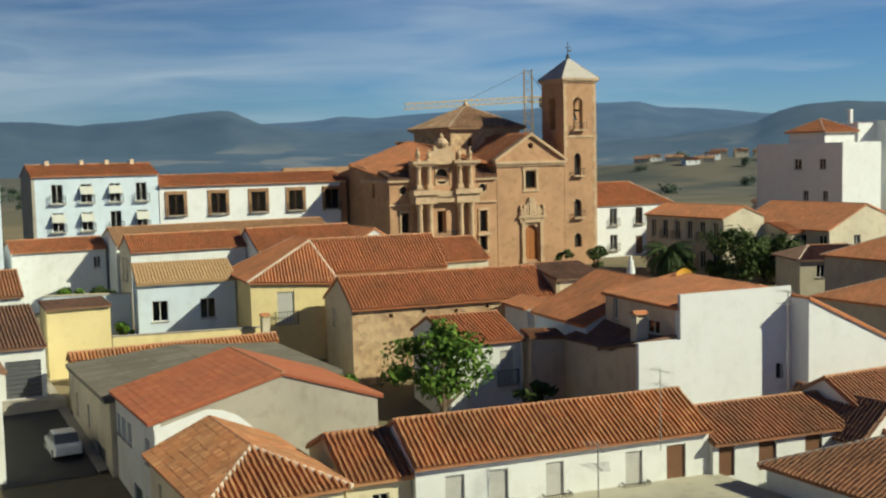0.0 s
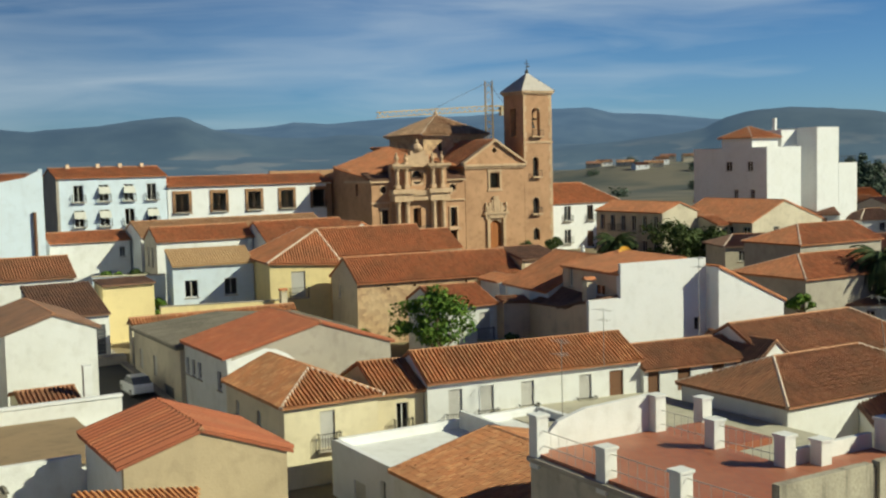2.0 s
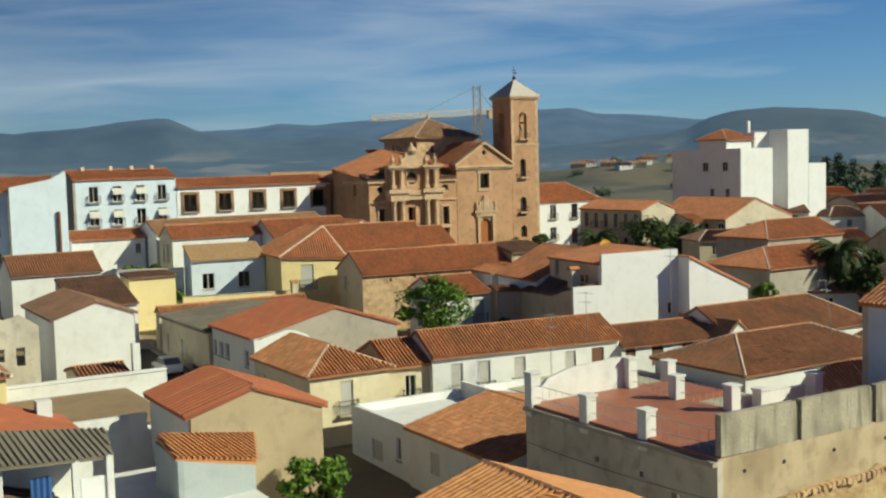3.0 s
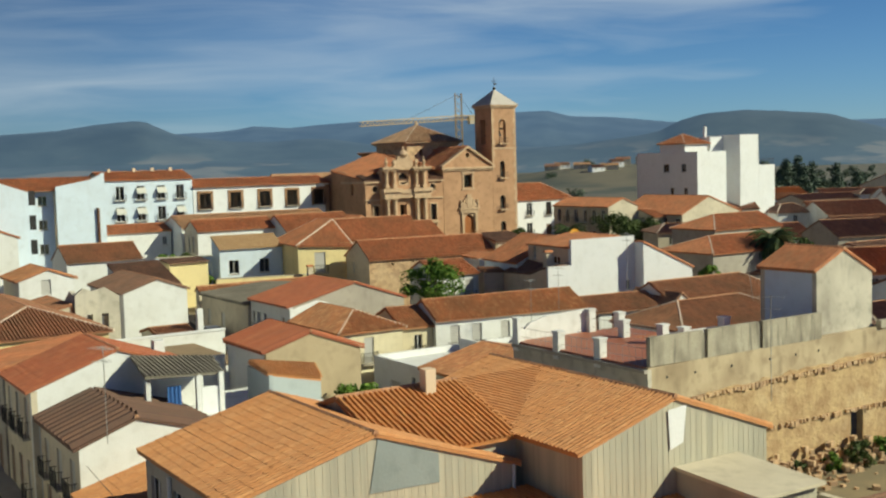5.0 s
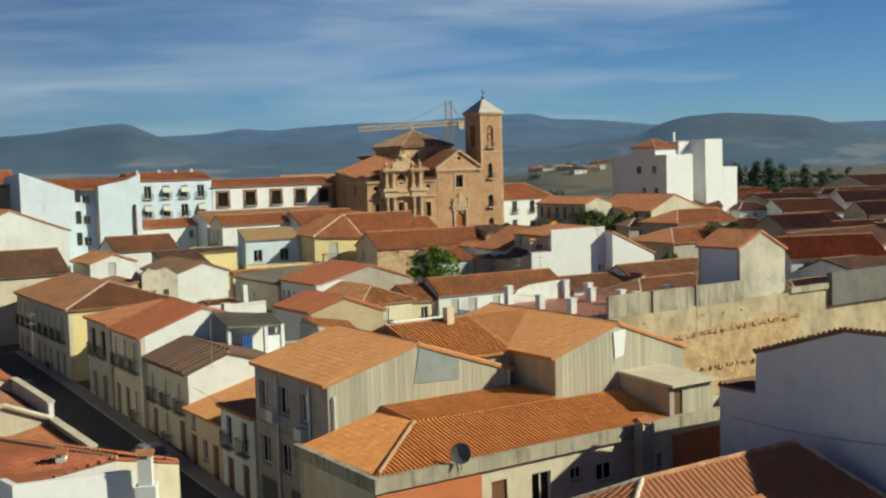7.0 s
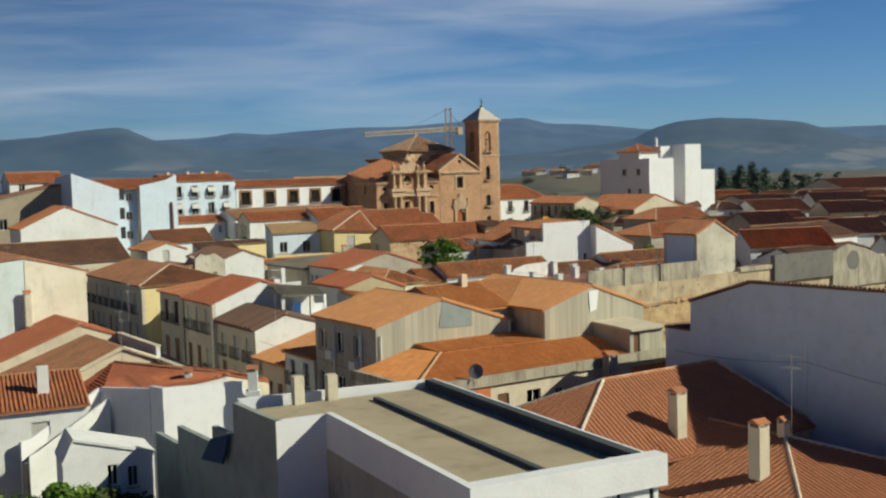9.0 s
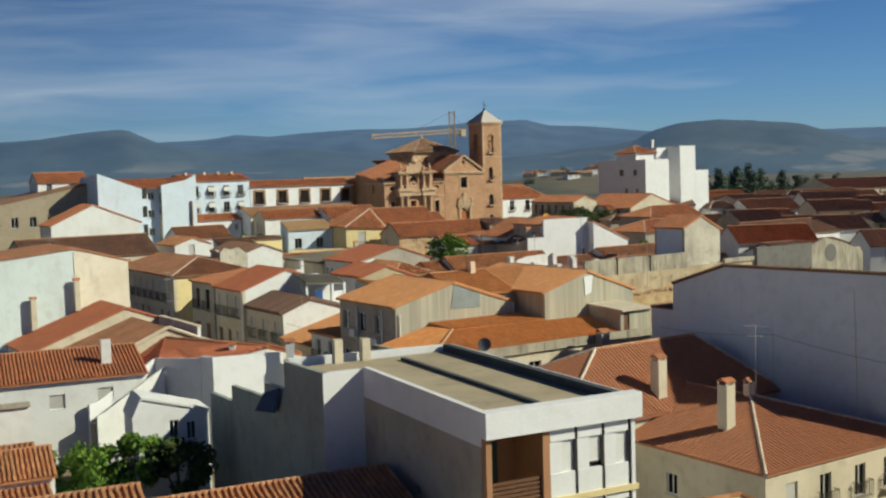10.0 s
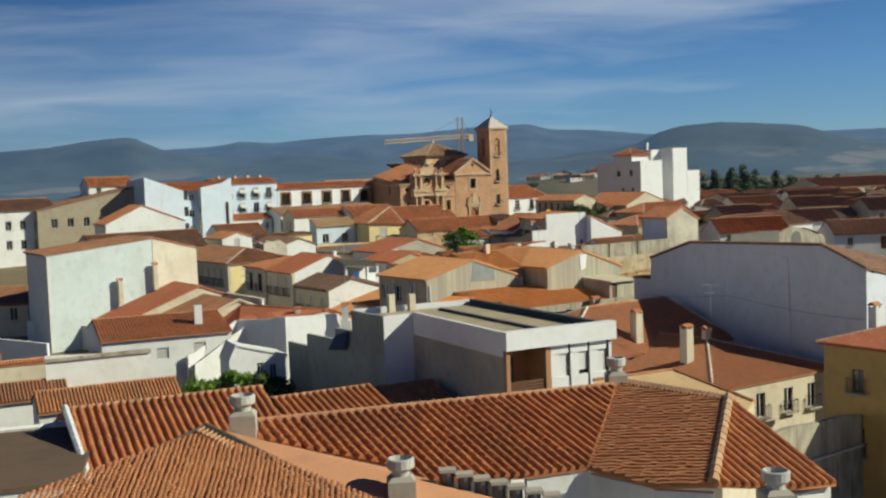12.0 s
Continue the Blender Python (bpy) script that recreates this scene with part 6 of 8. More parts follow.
for u, v, hgt in ((13.85, 20.9, 1.5), (13.85, 16.6, 1.1), (13.95, 12.7, 1.1), (20.1, 20.9, 1.5), (20.1, 17.4, 1.1), (20.3, 13.9, 1.15), (21.6, 13.3, 0.9), (25.3, 13.3, 1.2), (22.9, 21, 1.0)):
    me = Mesh()
    me.box(gc, u - 0.28, u + 0.28, v - 0.28, v + 0.28, 8.3, 8.9 + hgt)
    me.box(gc, u - 0.34, u + 0.34, v - 0.34, v + 0.34, 8.9 + hgt, 9.0 + hgt)
    me.done("pillar", WHITE, ter)
me = Mesh()
for (u0, v0), (u1, v1) in (((13.85, 20.6), (13.85, 16.9)), ((13.85, 16.3), (13.95, 13.0)), ((13.95, 12.4), (14.2, 8.7)), ((20.1, 20.6), (20.1, 17.7)), ((20.1, 17.1), (20.3, 14.2))):
    for z in (9.25, 9.85):
        me.tube(gc.p(u0, v0, z), gc.p(u1, v1, z), 0.02, 4)
    for k in range(1, 7):
        t = k / 7
        p = gc.p(u0 + (u1 - u0) * t, v0 + (v1 - v0) * t)
        me.tube((p.x, p.y, 8.9), (p.x, p.y, 9.85), 0.012, 4)
me.done("railing", SHUTTER, ter)
me = Mesh()
wall_solid(me, gc.p(14.15, 21.05), gc.p(19.8, 21.05), 8.2, [(0, 9.3), (0.8, 10.0), (2.2, 10.35), (5.6, 10.5)], [], 0.22)
me.done("white_wall", WHITE, ter)
for u0, u1 in ((13.9, 18.2), (18.55, 23.0), (23.35, 28.9)):
    Mesh().box(gc, u0, u1, 8.28, 8.6, 8.9, 10.6).done("parapet_panel", STAINED, ter)
for u in (18.2, 23.0):
    Mesh().box(gc, u + 0.005, u + 0.345, 8.4, 8.6, 8.9, 10.4).done("parapet_post", GREY_TILE, ter)
slab = thing("flat_roof_house", "low building with a bare concrete slab roof", "house", gc.p(31, 30, 1))
walls(slab, [gc.p(26.0, 23.5), gc.p(37.3, 23.5), gc.p(37.3, 44.0), gc.p(26.0, 44.0)], [[(0, 4.65), (40, 4.65)]] * 4, 1.0, {}, CREAM)
Mesh().box(gc, 25.8, 37.4, 23.3, 44.4, 4.65, 4.9).done("roof_slab", plaster("bare_concrete", (0.46, 0.43, 0.33), (0.32, 0.30, 0.24), 0.6, 0.1), slab)

ruin = thing("ruined_wall", "long cream wall with bare ochre clay and broken ledges", "wall", gc.p(28, 9, 0.4))
me = Mesh()
wall_solid(me, gc.p(13.75, 8.3), gc.p(60, 8.3), -1.0, [(0, 8.85), (46, 9.3)], [(18.6, 1.9, 1.3, 2.8), (1, 0, 40, 8.0)][:1], 0.4)
me.done("wall", AGED_OCHRE, ruin)
rr = random.Random(3)
me = Mesh()
wall_solid(me, gc.p(17.0, 8.18), gc.p(36, 8.18), -1.0, [(0, 6.5)] + [(k * 0.8, 6.75 + 0.03 * k + rr.uniform(-0.18, 0.18)) for k in range(1, 23)] + [(18.9, 7.3)], [(15.35, 1.9, 1.3, 2.8)], 0.12)
me.done("clay_patch", CLAY, ruin)
me = Mesh()
for k in range(60):
    u = 17 + k * 0.32
    me.box(gc, u, u + rr.uniform(0.12, 0.3), 8.06 - rr.uniform(0, 0.1), 8.2, 6.5 + 0.025 * (u - 17) + rr.uniform(-0.1, 0.08), 6.75 + 0.025 * (u - 17))
    if rr.random() < 0.85:
        me.box(gc, u, u + rr.uniform(0.12, 0.3), 8.05 - rr.uniform(0, 0.1), 8.2, 3.7 + rr.uniform(-0.1, 0.1), 3.95)
    if k > 18 and rr.random() < 0.8:
        me.box(gc, u, u + rr.uniform(0.15, 0.5), 7.9 - rr.uniform(0, 0.3), 8.2, -1.0, 0.5 + rr.uniform(-0.5, 0.8))
tagged(me.done("broken_brick", RUBBLE, ruin), kind="stuff")
# black discs on the face imitate the shade inside drain holes
for u in (15.2, 17.5, 20.6, 24.0, 26.4, 28.6):
    Mesh().tube(gc.p(u, 8.27, 8.15), gc.p(u, 8.34, 8.15), 0.085, 8).done("drain_hole_disc", IRON, ruin)
Mesh().box(gc, 14.2, 17.0, 8.2, 8.29, 4, 6.6).done("painted_panel", ORANGE_WALL, ruin)
Mesh().box(gc, 34.8, 39.9, 8.1, 8.5, 9.0, 9.5).done("parapet", STAINED, ruin)
# dark grey: shade painted over the upper wall, and the damp stain
SHADE_STAIN = plaster("shade_and_stain_grey", (0.16, 0.15, 0.14), (0.09, 0.085, 0.08), 0.6, 0.6)
Mesh().box(gc, 40.0, 49.9, 7.9, 8.5, 7.5, 10.4).done("upper_wall", SHADE_STAIN, ruin, "upper wall painted dark as shade")
me = Mesh()
wall_solid(me, gc.p(50.0, 8.0), gc.p(60, 8.0), 7.5, [(0, 10.1), (2.6, 10.9), (6.0, 10.2), (9.9, 8.8)], [], 0.35)
me.done("gable_wall", STAINED, ruin)
Mesh().tube(gc.p(53.6, 7.97, 9.0), gc.p(53.6, 8.0, 9.0), 1.1, 22).done("damp_patch", SHADE_STAIN, ruin, "round patch of dark damp")

house("house", "low white house with weathered tile roof", 28, 13.5, 25, 23.2, 33, 5.5, 6.8, "v", 19.2, wall=[WHITE, WHITE, WHITE, WHITE], zb=0.6, roof=TILE_OLD, op={"W": [(3.0, 2.6, 1.0, 1.3, "s"), (6.8, 2.6, 0.9, 1.3, "w")]})
w2 = thing("flat_roof_house", "white flat-roofed house with low parapets", "house", gc.p(20, 37, 0.8))
walls(w2, [gc.p(13.7, 33.2), gc.p(28, 33.2), gc.p(28, 40.9), gc.p(13.7, 40.9)], [[(0, 5.35), (40, 5.35)]] * 4, 0.8, {"W": [(3.5, 1.6, 1.4, 1.3, "s"), (6.3, 2.2, 0.6, 1.4, "w")]}, WHITE_CLEAN)
Mesh().box(gc, 14.05, 27.65, 33.55, 40.55, 4.6, 4.85).done("roof_slab", WHITE, w2)
Mesh().box(gc, 21.9, 22.15, 33.6, 40.5, 4.85, 5.9).done("dividing_wall", WHITE, w2)

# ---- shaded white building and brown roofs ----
# white render with the blind wall's blue shade put into its colour
SHADE_WHITE = plaster("blue_shade_white_render", (0.68, 0.73, 0.80), (0.52, 0.55, 0.59), 0.35, 0.25)
qb = thing("white_building", "large white building with a blind wall in shade", "building", gc.p(7, -28, -1.5))
prof = [(0, 9.1), (2.35, 9.1), (2.4, 11.1), (7.6, 12.7), (22.0, 12.9), (26.1, 11.2)]
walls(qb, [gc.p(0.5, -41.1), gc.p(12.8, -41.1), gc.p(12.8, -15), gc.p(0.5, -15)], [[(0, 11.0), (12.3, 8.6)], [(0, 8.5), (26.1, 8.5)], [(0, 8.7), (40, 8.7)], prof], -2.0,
      {"S": [(3, 8.6, 1.0, 1.6, "w"), (7, 8.6, 1.0, 1.6, "w"), (3, 5.2, 1.0, 1.8, "b"), (7, 5.2, 1.0, 1.8, "b")]}, SHADE_WHITE)
for (v0, z0), (v1, z1) in (((-15, 9.1), (-17.35, 9.1)), ((-17.4, 11.1), (-22.6, 12.75)), ((-22.6, 12.75), (-37, 12.95)), ((-37, 12.95), (-41.2, 11.2))):
    low = 2.4 if z0 > 10 else 0.2
    roof_plane(qb, [gc.p(13, v0, z0 - low), gc.p(13, v1, z1 - low), gc.p(0.35, v1, z1 + 0.12), gc.p(0.35, v0, z0 + 0.12)], TILE_DARK, 0.3, 0.6)
me = Mesh()
me.tube(gc.p(0.4, -33.9, 3.0), gc.p(0.4, -33.6, 11.9), 0.05, 5)
me.tube(gc.p(0.4, -27, 5.0), gc.p(0.4, -27, 9.6), 0.03, 5)
me.done("cable_pipe", FRAME_WHITE, qb)
sb = house("house", "low cream house with brown tiled hip roof", 28, -13.9, 0.4, -38.3, -25.0, 3.2, 5.5, "v", -6.7, (7.2, 0), zb=-2.2, wall=CREAM, roof=BROWN_TILE, over=0.15, pitch=0.3, length=0.36, lift=0.45,
           op={"W": [(6.2, 2.6, 0.9, 1.3, "w")], "S": [(2.2, 2.6, 1.0, 1.9, "s"), (5.2, 2.6, 1.0, 1.9, "b"), (8.4, 2.6, 1.0, 1.9, "b"), (11.2, 2.6, 1.0, 1.9, "b")]})
house("house", "brown hip-roofed house beside the white wall", 28, -19.5, 0.4, -27.2, -15.2, 4.6, 7.9, "u", -21.8, (8.0, 2.4), zb=-1.8, wall=CREAM, roof=BROWN_TILE, over=0.4, pitch=0.3, length=0.36, lift=0.45)
chimney(gc, -9.9, -26.2, 4.3, 7.5, 0.75, 0.75, CREAM)
chimney(gc, -10.6, -32.6, 4.0, 6.9, 0.75, 0.75, CREAM)
chimney(gc, -6.7, -31.0, 5.3, 6.2, 0.5, 0.5, BEIGE)
house("house", "ochre house with a low red hipped roof", 28, -12.9, 1.5, -60, -47.3, 7.75, 9.7, "v", -5.5, (0, 6.0), wall=OCHRE, zb=-2.4, roof=RED_TILE, over=0.35,
      op={"W": [(2.6, 7.0, 0.9, 1.5, "B"), (2.6, 2.8, 0.9, 1.9, "B"), (7.0, 7.0, 0.9, 1.5, "B")]})
chimney(gc, -9.6, -48.9, 8.2, 9.75, 0.6, 0.6, WHITE)

# ---- flat-roofed block with loggia ----
gr = Grid(21)
rb = thing("flat_roof_block", "white flat-roofed block with loggia and grey side walls", "apartment block", gr.p(-25, -36, -1.8))
U0, U1, F0 = -29.2, -21.4, -44.4
me = Mesh()
wall_solid(me, gr.p(U0, -31.1), gr.p(U0, F0 + 0.3), -1.8, [(0, 8.7), (13, 8.7)], [(3.5, 5.0, 0.3, 0.45), (6.5, 6.5, 0.3, 0.45)], 0.3)
me.done("wall", GREY, rb)
me = Mesh()
wall_solid(me, gr.p(U0 - 0.004, -31.1), gr.p(U0 - 0.004, F0 + 0.3), 9.9, [(0, 10.0), (13, 9.95)], [], 0.3)
me.done("wall", WHITE_CLEAN, rb)
me = Mesh()
wall_solid(me, gr.p(-32.0, -26.2), gr.p(-31.5, -31.1), -1.8, [(0, 9.9), (5.8, 9.9)], [], 0.3)
wall_solid(me, gr.p(-33.3, -14.9), gr.p(-32.0, -26.2), -1.8, [(0, 6.4), (3.6, 6.4), (3.61, 7.4), (8.6, 7.45), (8.61, 8.3), (11.4, 8.3)], [], 0.3)
# teal-grey of this west-facing wall has its shade mixed into the colour
me.done("side_wall", plaster("shade_green_grey_render", (0.31, 0.345, 0.315), (0.20, 0.22, 0.20), 0.5, 0.5), rb)
me = Mesh()
wall_solid(me, gr.p(-31.5, -31.1), gr.p(U0, -31.1), -1.8, [(0, 9.9), (2.3, 9.9)], [], 0.3)
me.done("wall", WHITE_CLEAN, rb)
me = Mesh()
wall_solid(me, gr.p(U1, F0 + 0.3), gr.p(U1, -26.5), -1.8, [(0, 9.9), (18, 9.9)], [], 0.3)
wall_solid(me, gr.p(U1, -26.2), gr.p(-31.5, -25.3), -1.8, [(0, 9.9), (10.2, 9.9)], [], 0.3)
me.done("wall", WHITE_CLEAN, rb)
ROOFING = plaster("gravel_roofing", (0.42, 0.35, 0.23), (0.27, 0.23, 0.16), 0.6, 0.1)
Mesh().box(gr, -31.2, U1 - 0.3, -31.0, -26.6, 9.3, 9.55).done("roof_slab", ROOFING, rb)
Mesh().box(gr, U0 + 0.3, U1 - 0.3, F0 + 0.4, -31.0, 9.3, 9.55).done("roof_slab", ROOFING, rb)
me = Mesh()
me.box(gr, -25.6, -25.35, F0 + 0.5, -28, 9.55, 9.72)
me.box(gr, U1 - 0.75, U1 - 0.31, F0 + 0.5, -26.6, 9.55, 9.98)
me.done("roof_curb", plaster("bitumen", (0.06, 0.07, 0.075), (0.04, 0.045, 0.05), 0.5, 0.2), rb)
me = Mesh()
me.box(gr, U0 - 0.1, U1 + 0.25, F0 - 0.35, F0 + 0.35, 8.85, 10.0)
me.done("fascia", WHITE_CLEAN, rb)
me = Mesh()
for z in (5.5, 2.4):
    me.box(gr, U0 - 0.1, U1 + 0.1, F0 - 0.2, F0 + 0.3, z, z + 0.26)
me.done("floor_band", YELLOW, rb)
for zf in (5.76, 2.66):
    top = zf + 3.09 if zf > 5 else 5.5
    me = Mesh()
    me.box(gr, U0, U0 + 0.28, F0 - 0.1, F0 + 0.25, zf, top)
    me.box(gr, -26.35, -26.0, F0 - 0.1, F0 + 0.25, zf, top)
    me.box(gr, U0 + 0.3, -26.0, F0 + 2.6, F0 + 2.8, zf, top)
    me.box(gr, -26.2, -26.0, F0 + 0.25, F0 + 2.6, zf, top)
    me.done("loggia_wall", plaster("terracotta_render", (0.42, 0.22, 0.11), (0.3, 0.16, 0.09), 0.4, 0.3), rb)
    Mesh().box(gr, -28.5, -27.2, F0 + 2.5, F0 + 2.59, zf, zf + 2.2).done("door", GREEN_DOOR, rb)
    me = Mesh()
    for k in range(5):
        me.box(gr, -28.9, -26.4, F0 + 0.02, F0 + 0.07, zf + 0.12 + 0.2 * k, zf + 0.26 + 0.2 * k)
    for u in (-28.9, -27.6, -26.45):
        me.box(gr, u, u + 0.07, F0 + 0.07, F0 + 0.14, zf, zf + 1.1)
    me.done("wooden_railing", FRAME_BROWN, rb)
    for k in range(3):
        u0 = -25.95 + k * 1.45
        me = Mesh()
        me.box(gr, u0, u0 + 1.28, F0 - 0.06, F0 + 0.2, zf, zf + 1.05)
        me.box(gr, u0, u0 + 1.28, F0 - 0.06, F0 + 0.2, zf + 2.5, top)
        me.box(gr, u0, u0 + 0.62, F0 - 0.02, F0 + 0.16, zf + 1.05, zf + 2.5)
        me.done("panel", WHITE_CLEAN, rb)
        Mesh().box(gr, u0 + 0.62, u0 + 1.28, F0 + 0.12, F0 + 0.16, zf + 1.05, zf + 2.5).done("pane", GLASS, rb)
        Mesh().box(gr, u0 + 0.62, u0 + 1.28, F0 + 0.08, F0 + 0.11, zf + 1.05 + (0.25 * (k % 2) if zf > 5 else 0), zf + 2.5).done("roller_shutter", FRAME_WHITE, rb, "white roller shutter, drawn down")
        Mesh().box(gr, u0 + 1.28, u0 + 1.45, F0 - 0.02, F0 + 0.2, zf, top).done("mullion", IRON, rb)
    Mesh().box(gr, -21.6, U1, F0 - 0.1, F0 + 0.3, zf, top).done("corner_post", WHITE_CLEAN, rb)
Mesh().box(gr, U0 + 0.2, U1 - 0.2, F0 + 2.9, F0 + 3.1, -2, 9.2).done("inner_wall", WHITE, rb)
Mesh().box(gr, U0 + 0.2, U1 - 0.2, F0 + 0.2, F0 + 0.35, -2.2, 2.4).done("lower_wall", WHITE_CLEAN, rb)
TARP = plaster("blue_tarpaulin", (0.02, 0.05, 0.13), (0.015, 0.03, 0.07), 0.4, 0.2)
tq = [gr.p(-32.2, -26.1, 8.4), gr.p(-32.6, -24.4, 7.9), gr.p(-32.75, -23.0, 6.6), gr.p(-32.4, -25.6, 6.9)]
Mesh().prism([p + gr.p(-0.06, 0) for p in tq], tq).done("tarpaulin", TARP, rb, "dark blue sagging tarpaulin")
chimney(gr, -28.9, -26.6, 9.4, 10.9, 0.5, 0.5, CREAM, False)
chimney(gr, -27.2, -26.6, 9.4, 10.8, 0.5, 0.5, CREAM, False)

# ---- houses beside the street, near side ----
bw = house("house", "big white blind-walled building with a cream end", 28, -43.9, -26.6, 31.1, 40.5, 12.7, 13.9, "v", -31.9, zback=12.4, zb=2.2, roof=TILE_MID, wall=[plaster("bluish_white_render", (0.64, 0.72, 0.72), (0.45, 0.47, 0.42), 0.35, 0.4), WHITE, WHITE, WHITE])
Mesh().prism([gc.p(-31.9, 31.04, 2), gc.p(-26.57, 31.04, 2), gc.p(-26.57, 31.095, 2), gc.p(-31.9, 31.095, 2)],
             [gc.p(-31.9, 31.04, 13.6), gc.p(-26.57, 31.04, 12.5), gc.p(-26.57, 31.095, 12.5), gc.p(-31.9, 31.095, 13.6)]).done("cream_wall_end", plaster("pale_cream_render", (0.78, 0.72, 0.58), (0.55, 0.46, 0.33), 0.4, 0.5), bw)
chimney(gc, -31.9, 30.55, 8.4, 10.6, 0.5, 0.5, CREAM)
chimney(gc, -36.05, 30.55, 7.0, 9.1, 0.5, 0.5, CREAM)
house("house", "street house with red roof and a plain cream end wall", 28, -38.5, -26.4, 23.2, 31.0, 5.2, 8.5, "v", -29.5, zback=7.35, wall=[CREAM, CREAM, WHITE, WHITE], zb=1.6, roof=RED_TILE, over=0.15)
sh = house("house", "street house with dark red roof and sloped white coping", 28, -38, -26.45, 13.4, 23.0, 4.4, 7.5, "v", -29.0, zback=6.4, wall=[CREAM, CREAM, WHITE, WHITE], zb=1.2, roof=TILE_MID, over=0.1)
for a_, b_ in ((gc.p(-29.0, 13.3, 7.62), gc.p(-26.4, 13.3, 6.5)), (gc.p(-34.5, 13.3, 5.35), gc.p(-29.0, 13.3, 7.62))):
    Mesh().tube(a_, b_, 0.17, 6).done("wall_coping", CREAM, sh)
front = thing("street_wall", "long plastered wall along the street with a pale coping", "wall", gc.p(-26.4, 14, 1.0))
me = Mesh()
wall_solid(me, gc.p(-26.1, 4.6), gc.p(-26.1, 13.2), 1.0, [(0, 6.4), (8.6, 6.4)], [], 0.3)
me.done("wall", CREAM, front)
me = Mesh()
wall_solid(me, gc.p(-26.1, 13.25), gc.p(-26.1, 23.1), 1.0, [(0, 7.35), (9.9, 7.4)], [], 0.3)
me.done("upper_wall", WHITE, front)
for v0, v1, z in ((4.6, 13.2, 6.4), (13.25, 23.1, 7.38)):
    Mesh().box(gc, -26.5, -26.0, v0, v1, z, z + 0.12).done("coping", CREAM, front)
house("house", "low street house with a salmon roof behind its parapet", 28, -32.5, -26.45, 4.7, 13.1, 5.0, 6.1, "v", -26.5, wall=CREAM, zb=1.0, roof=TILE, over=0.05, caps=False)
house("house", "white house with a long red tiled roof", 18, -46.4, -35.0, -6.5, 4.6, 6.5, 7.7, "u", -0.5, wall=WHITE, zb=0.6, roof=TILE, op={"S": [(5.2, 3.8, 1.1, 1.0, "s"), (8.5, 4.1, 1.1, 0.9, "s")]})
g18 = Grid(18)
chimney(g18, -37.5, -4.2, 6.8, 8.7, 0.7, 0.6, WHITE, False)
Q3 = lambda x, y, z=0: Vector((x, y, z))
wing = thing("house", "white wing with a long red roof along the street", "house", (-28, -17, 0))
W0, W1, WE0, WM, WE1, WB0, WB1 = Q3(-30.7, -11.1, 8.05), Q3(-22.6, -15.8, 7.7), Q3(-32.7, -16.2, 6.1), Q3(-30.7, -14.9, 6.95), Q3(-27.2, -17.6, 7.05), Q3(-28.4, -8.0, 6.6), Q3(-20.2, -12.8, 6.6)
roof_plane(wing, [WE0, WM, W0], RED_TILE)
roof_plane(wing, [WM, WE1, W1, W0], RED_TILE)
roof_plane(wing, [WB1, WB0, W0, W1], RED_TILE)
roof_plane(wing, [Q3(-33.6, -12.8, 6.2), WE0, W0], RED_TILE)
ridge_line(wing, W0, W1)
down = Q3(0, 0, -0.2)
Mesh().prism([Q3(p.x, p.y, -0.6) for p in (WE0, WM, WE1, W1, W0)], [p + down for p in (WE0, WM, WE1, W1, W0)]).done("wall", WHITE, wing)
Mesh().prism([Q3(p.x, p.y, -0.6) for p in (W0, W1, WB1, WB0)], [p + down for p in (W0, W1, WB1, WB0)]).done("street_wall", CREAM, wing)
chimney(Grid(0), -25.2, -15.4, 7.2, 7.75, 0.45, 0.45, WHITE)
g20 = Grid(20)
vw = thing("terrace_wall", "white terrace wall with a shaded return", "wall", (-23, -27, 0))
me = Mesh()
wall_solid(me, Q3(-26.2, -19.8), Q3(-21.4, -17.5), 1.0, [(0, 7.7), (5.3, 7.5)], [], 0.3)
wall_solid(me, Q3(-27.3, -18.0), Q3(-26.2, -19.8), 1.0, [(0, 7.55), (2.1, 7.7)], [], 0.3)
me.done("wall", WHITE_CLEAN, vw)
Mesh().prism([Q3(-27.0, -18.1, 1.0), Q3(-26.2, -19.4, 1.0), Q3(-21.5, -17.1, 1.0), Q3(-24.0, -16.0, 1.0)], [Q3(-27.0, -18.1, 6.9), Q3(-26.2, -19.4, 6.9), Q3(-21.5, -17.1, 6.9), Q3(-24.0, -16.0, 6.9)]).done("terrace_floor", TFLOOR, vw)
chimney(Grid(0), -20.85, -18.2, 7.0, 8.2, 0.6, 0.6, WHITE)
Mesh().box(Grid(0), -21.3, -20.4, -18.6, -17.7, 1.0, 7.0).done("pier", WHITE, vw)
stair = thing("outside_stair", "white outside stair with sloping parapets", "stair", (-32, -20, 0))
me = Mesh()
wall_solid(me, Q3(-35.0, -18.9), Q3(-30.9, -15.4), 1.0, [(0, 4.6), (0.7, 4.7), (5.39, 7.1)], [], 0.22)
wall_solid(me, Q3(-30.9, -15.3), Q3(-27.3, -18.1), 1.0, [(0, 7.1), (4.6, 7.4)], [], 0.25)
me.done("parapet_wall", WHITE_CLEAN, stair)
me = Mesh()
wall_solid(me, Q3(-34.3, -19.8), Q3(-30.1, -16.3), 1.0, [(0, 3.9), (0.6, 4.1), (5.47, 6.6)], [], 0.16)
me.done("handrail_wall", WHITE, stair)
g30 = Grid(40.4)
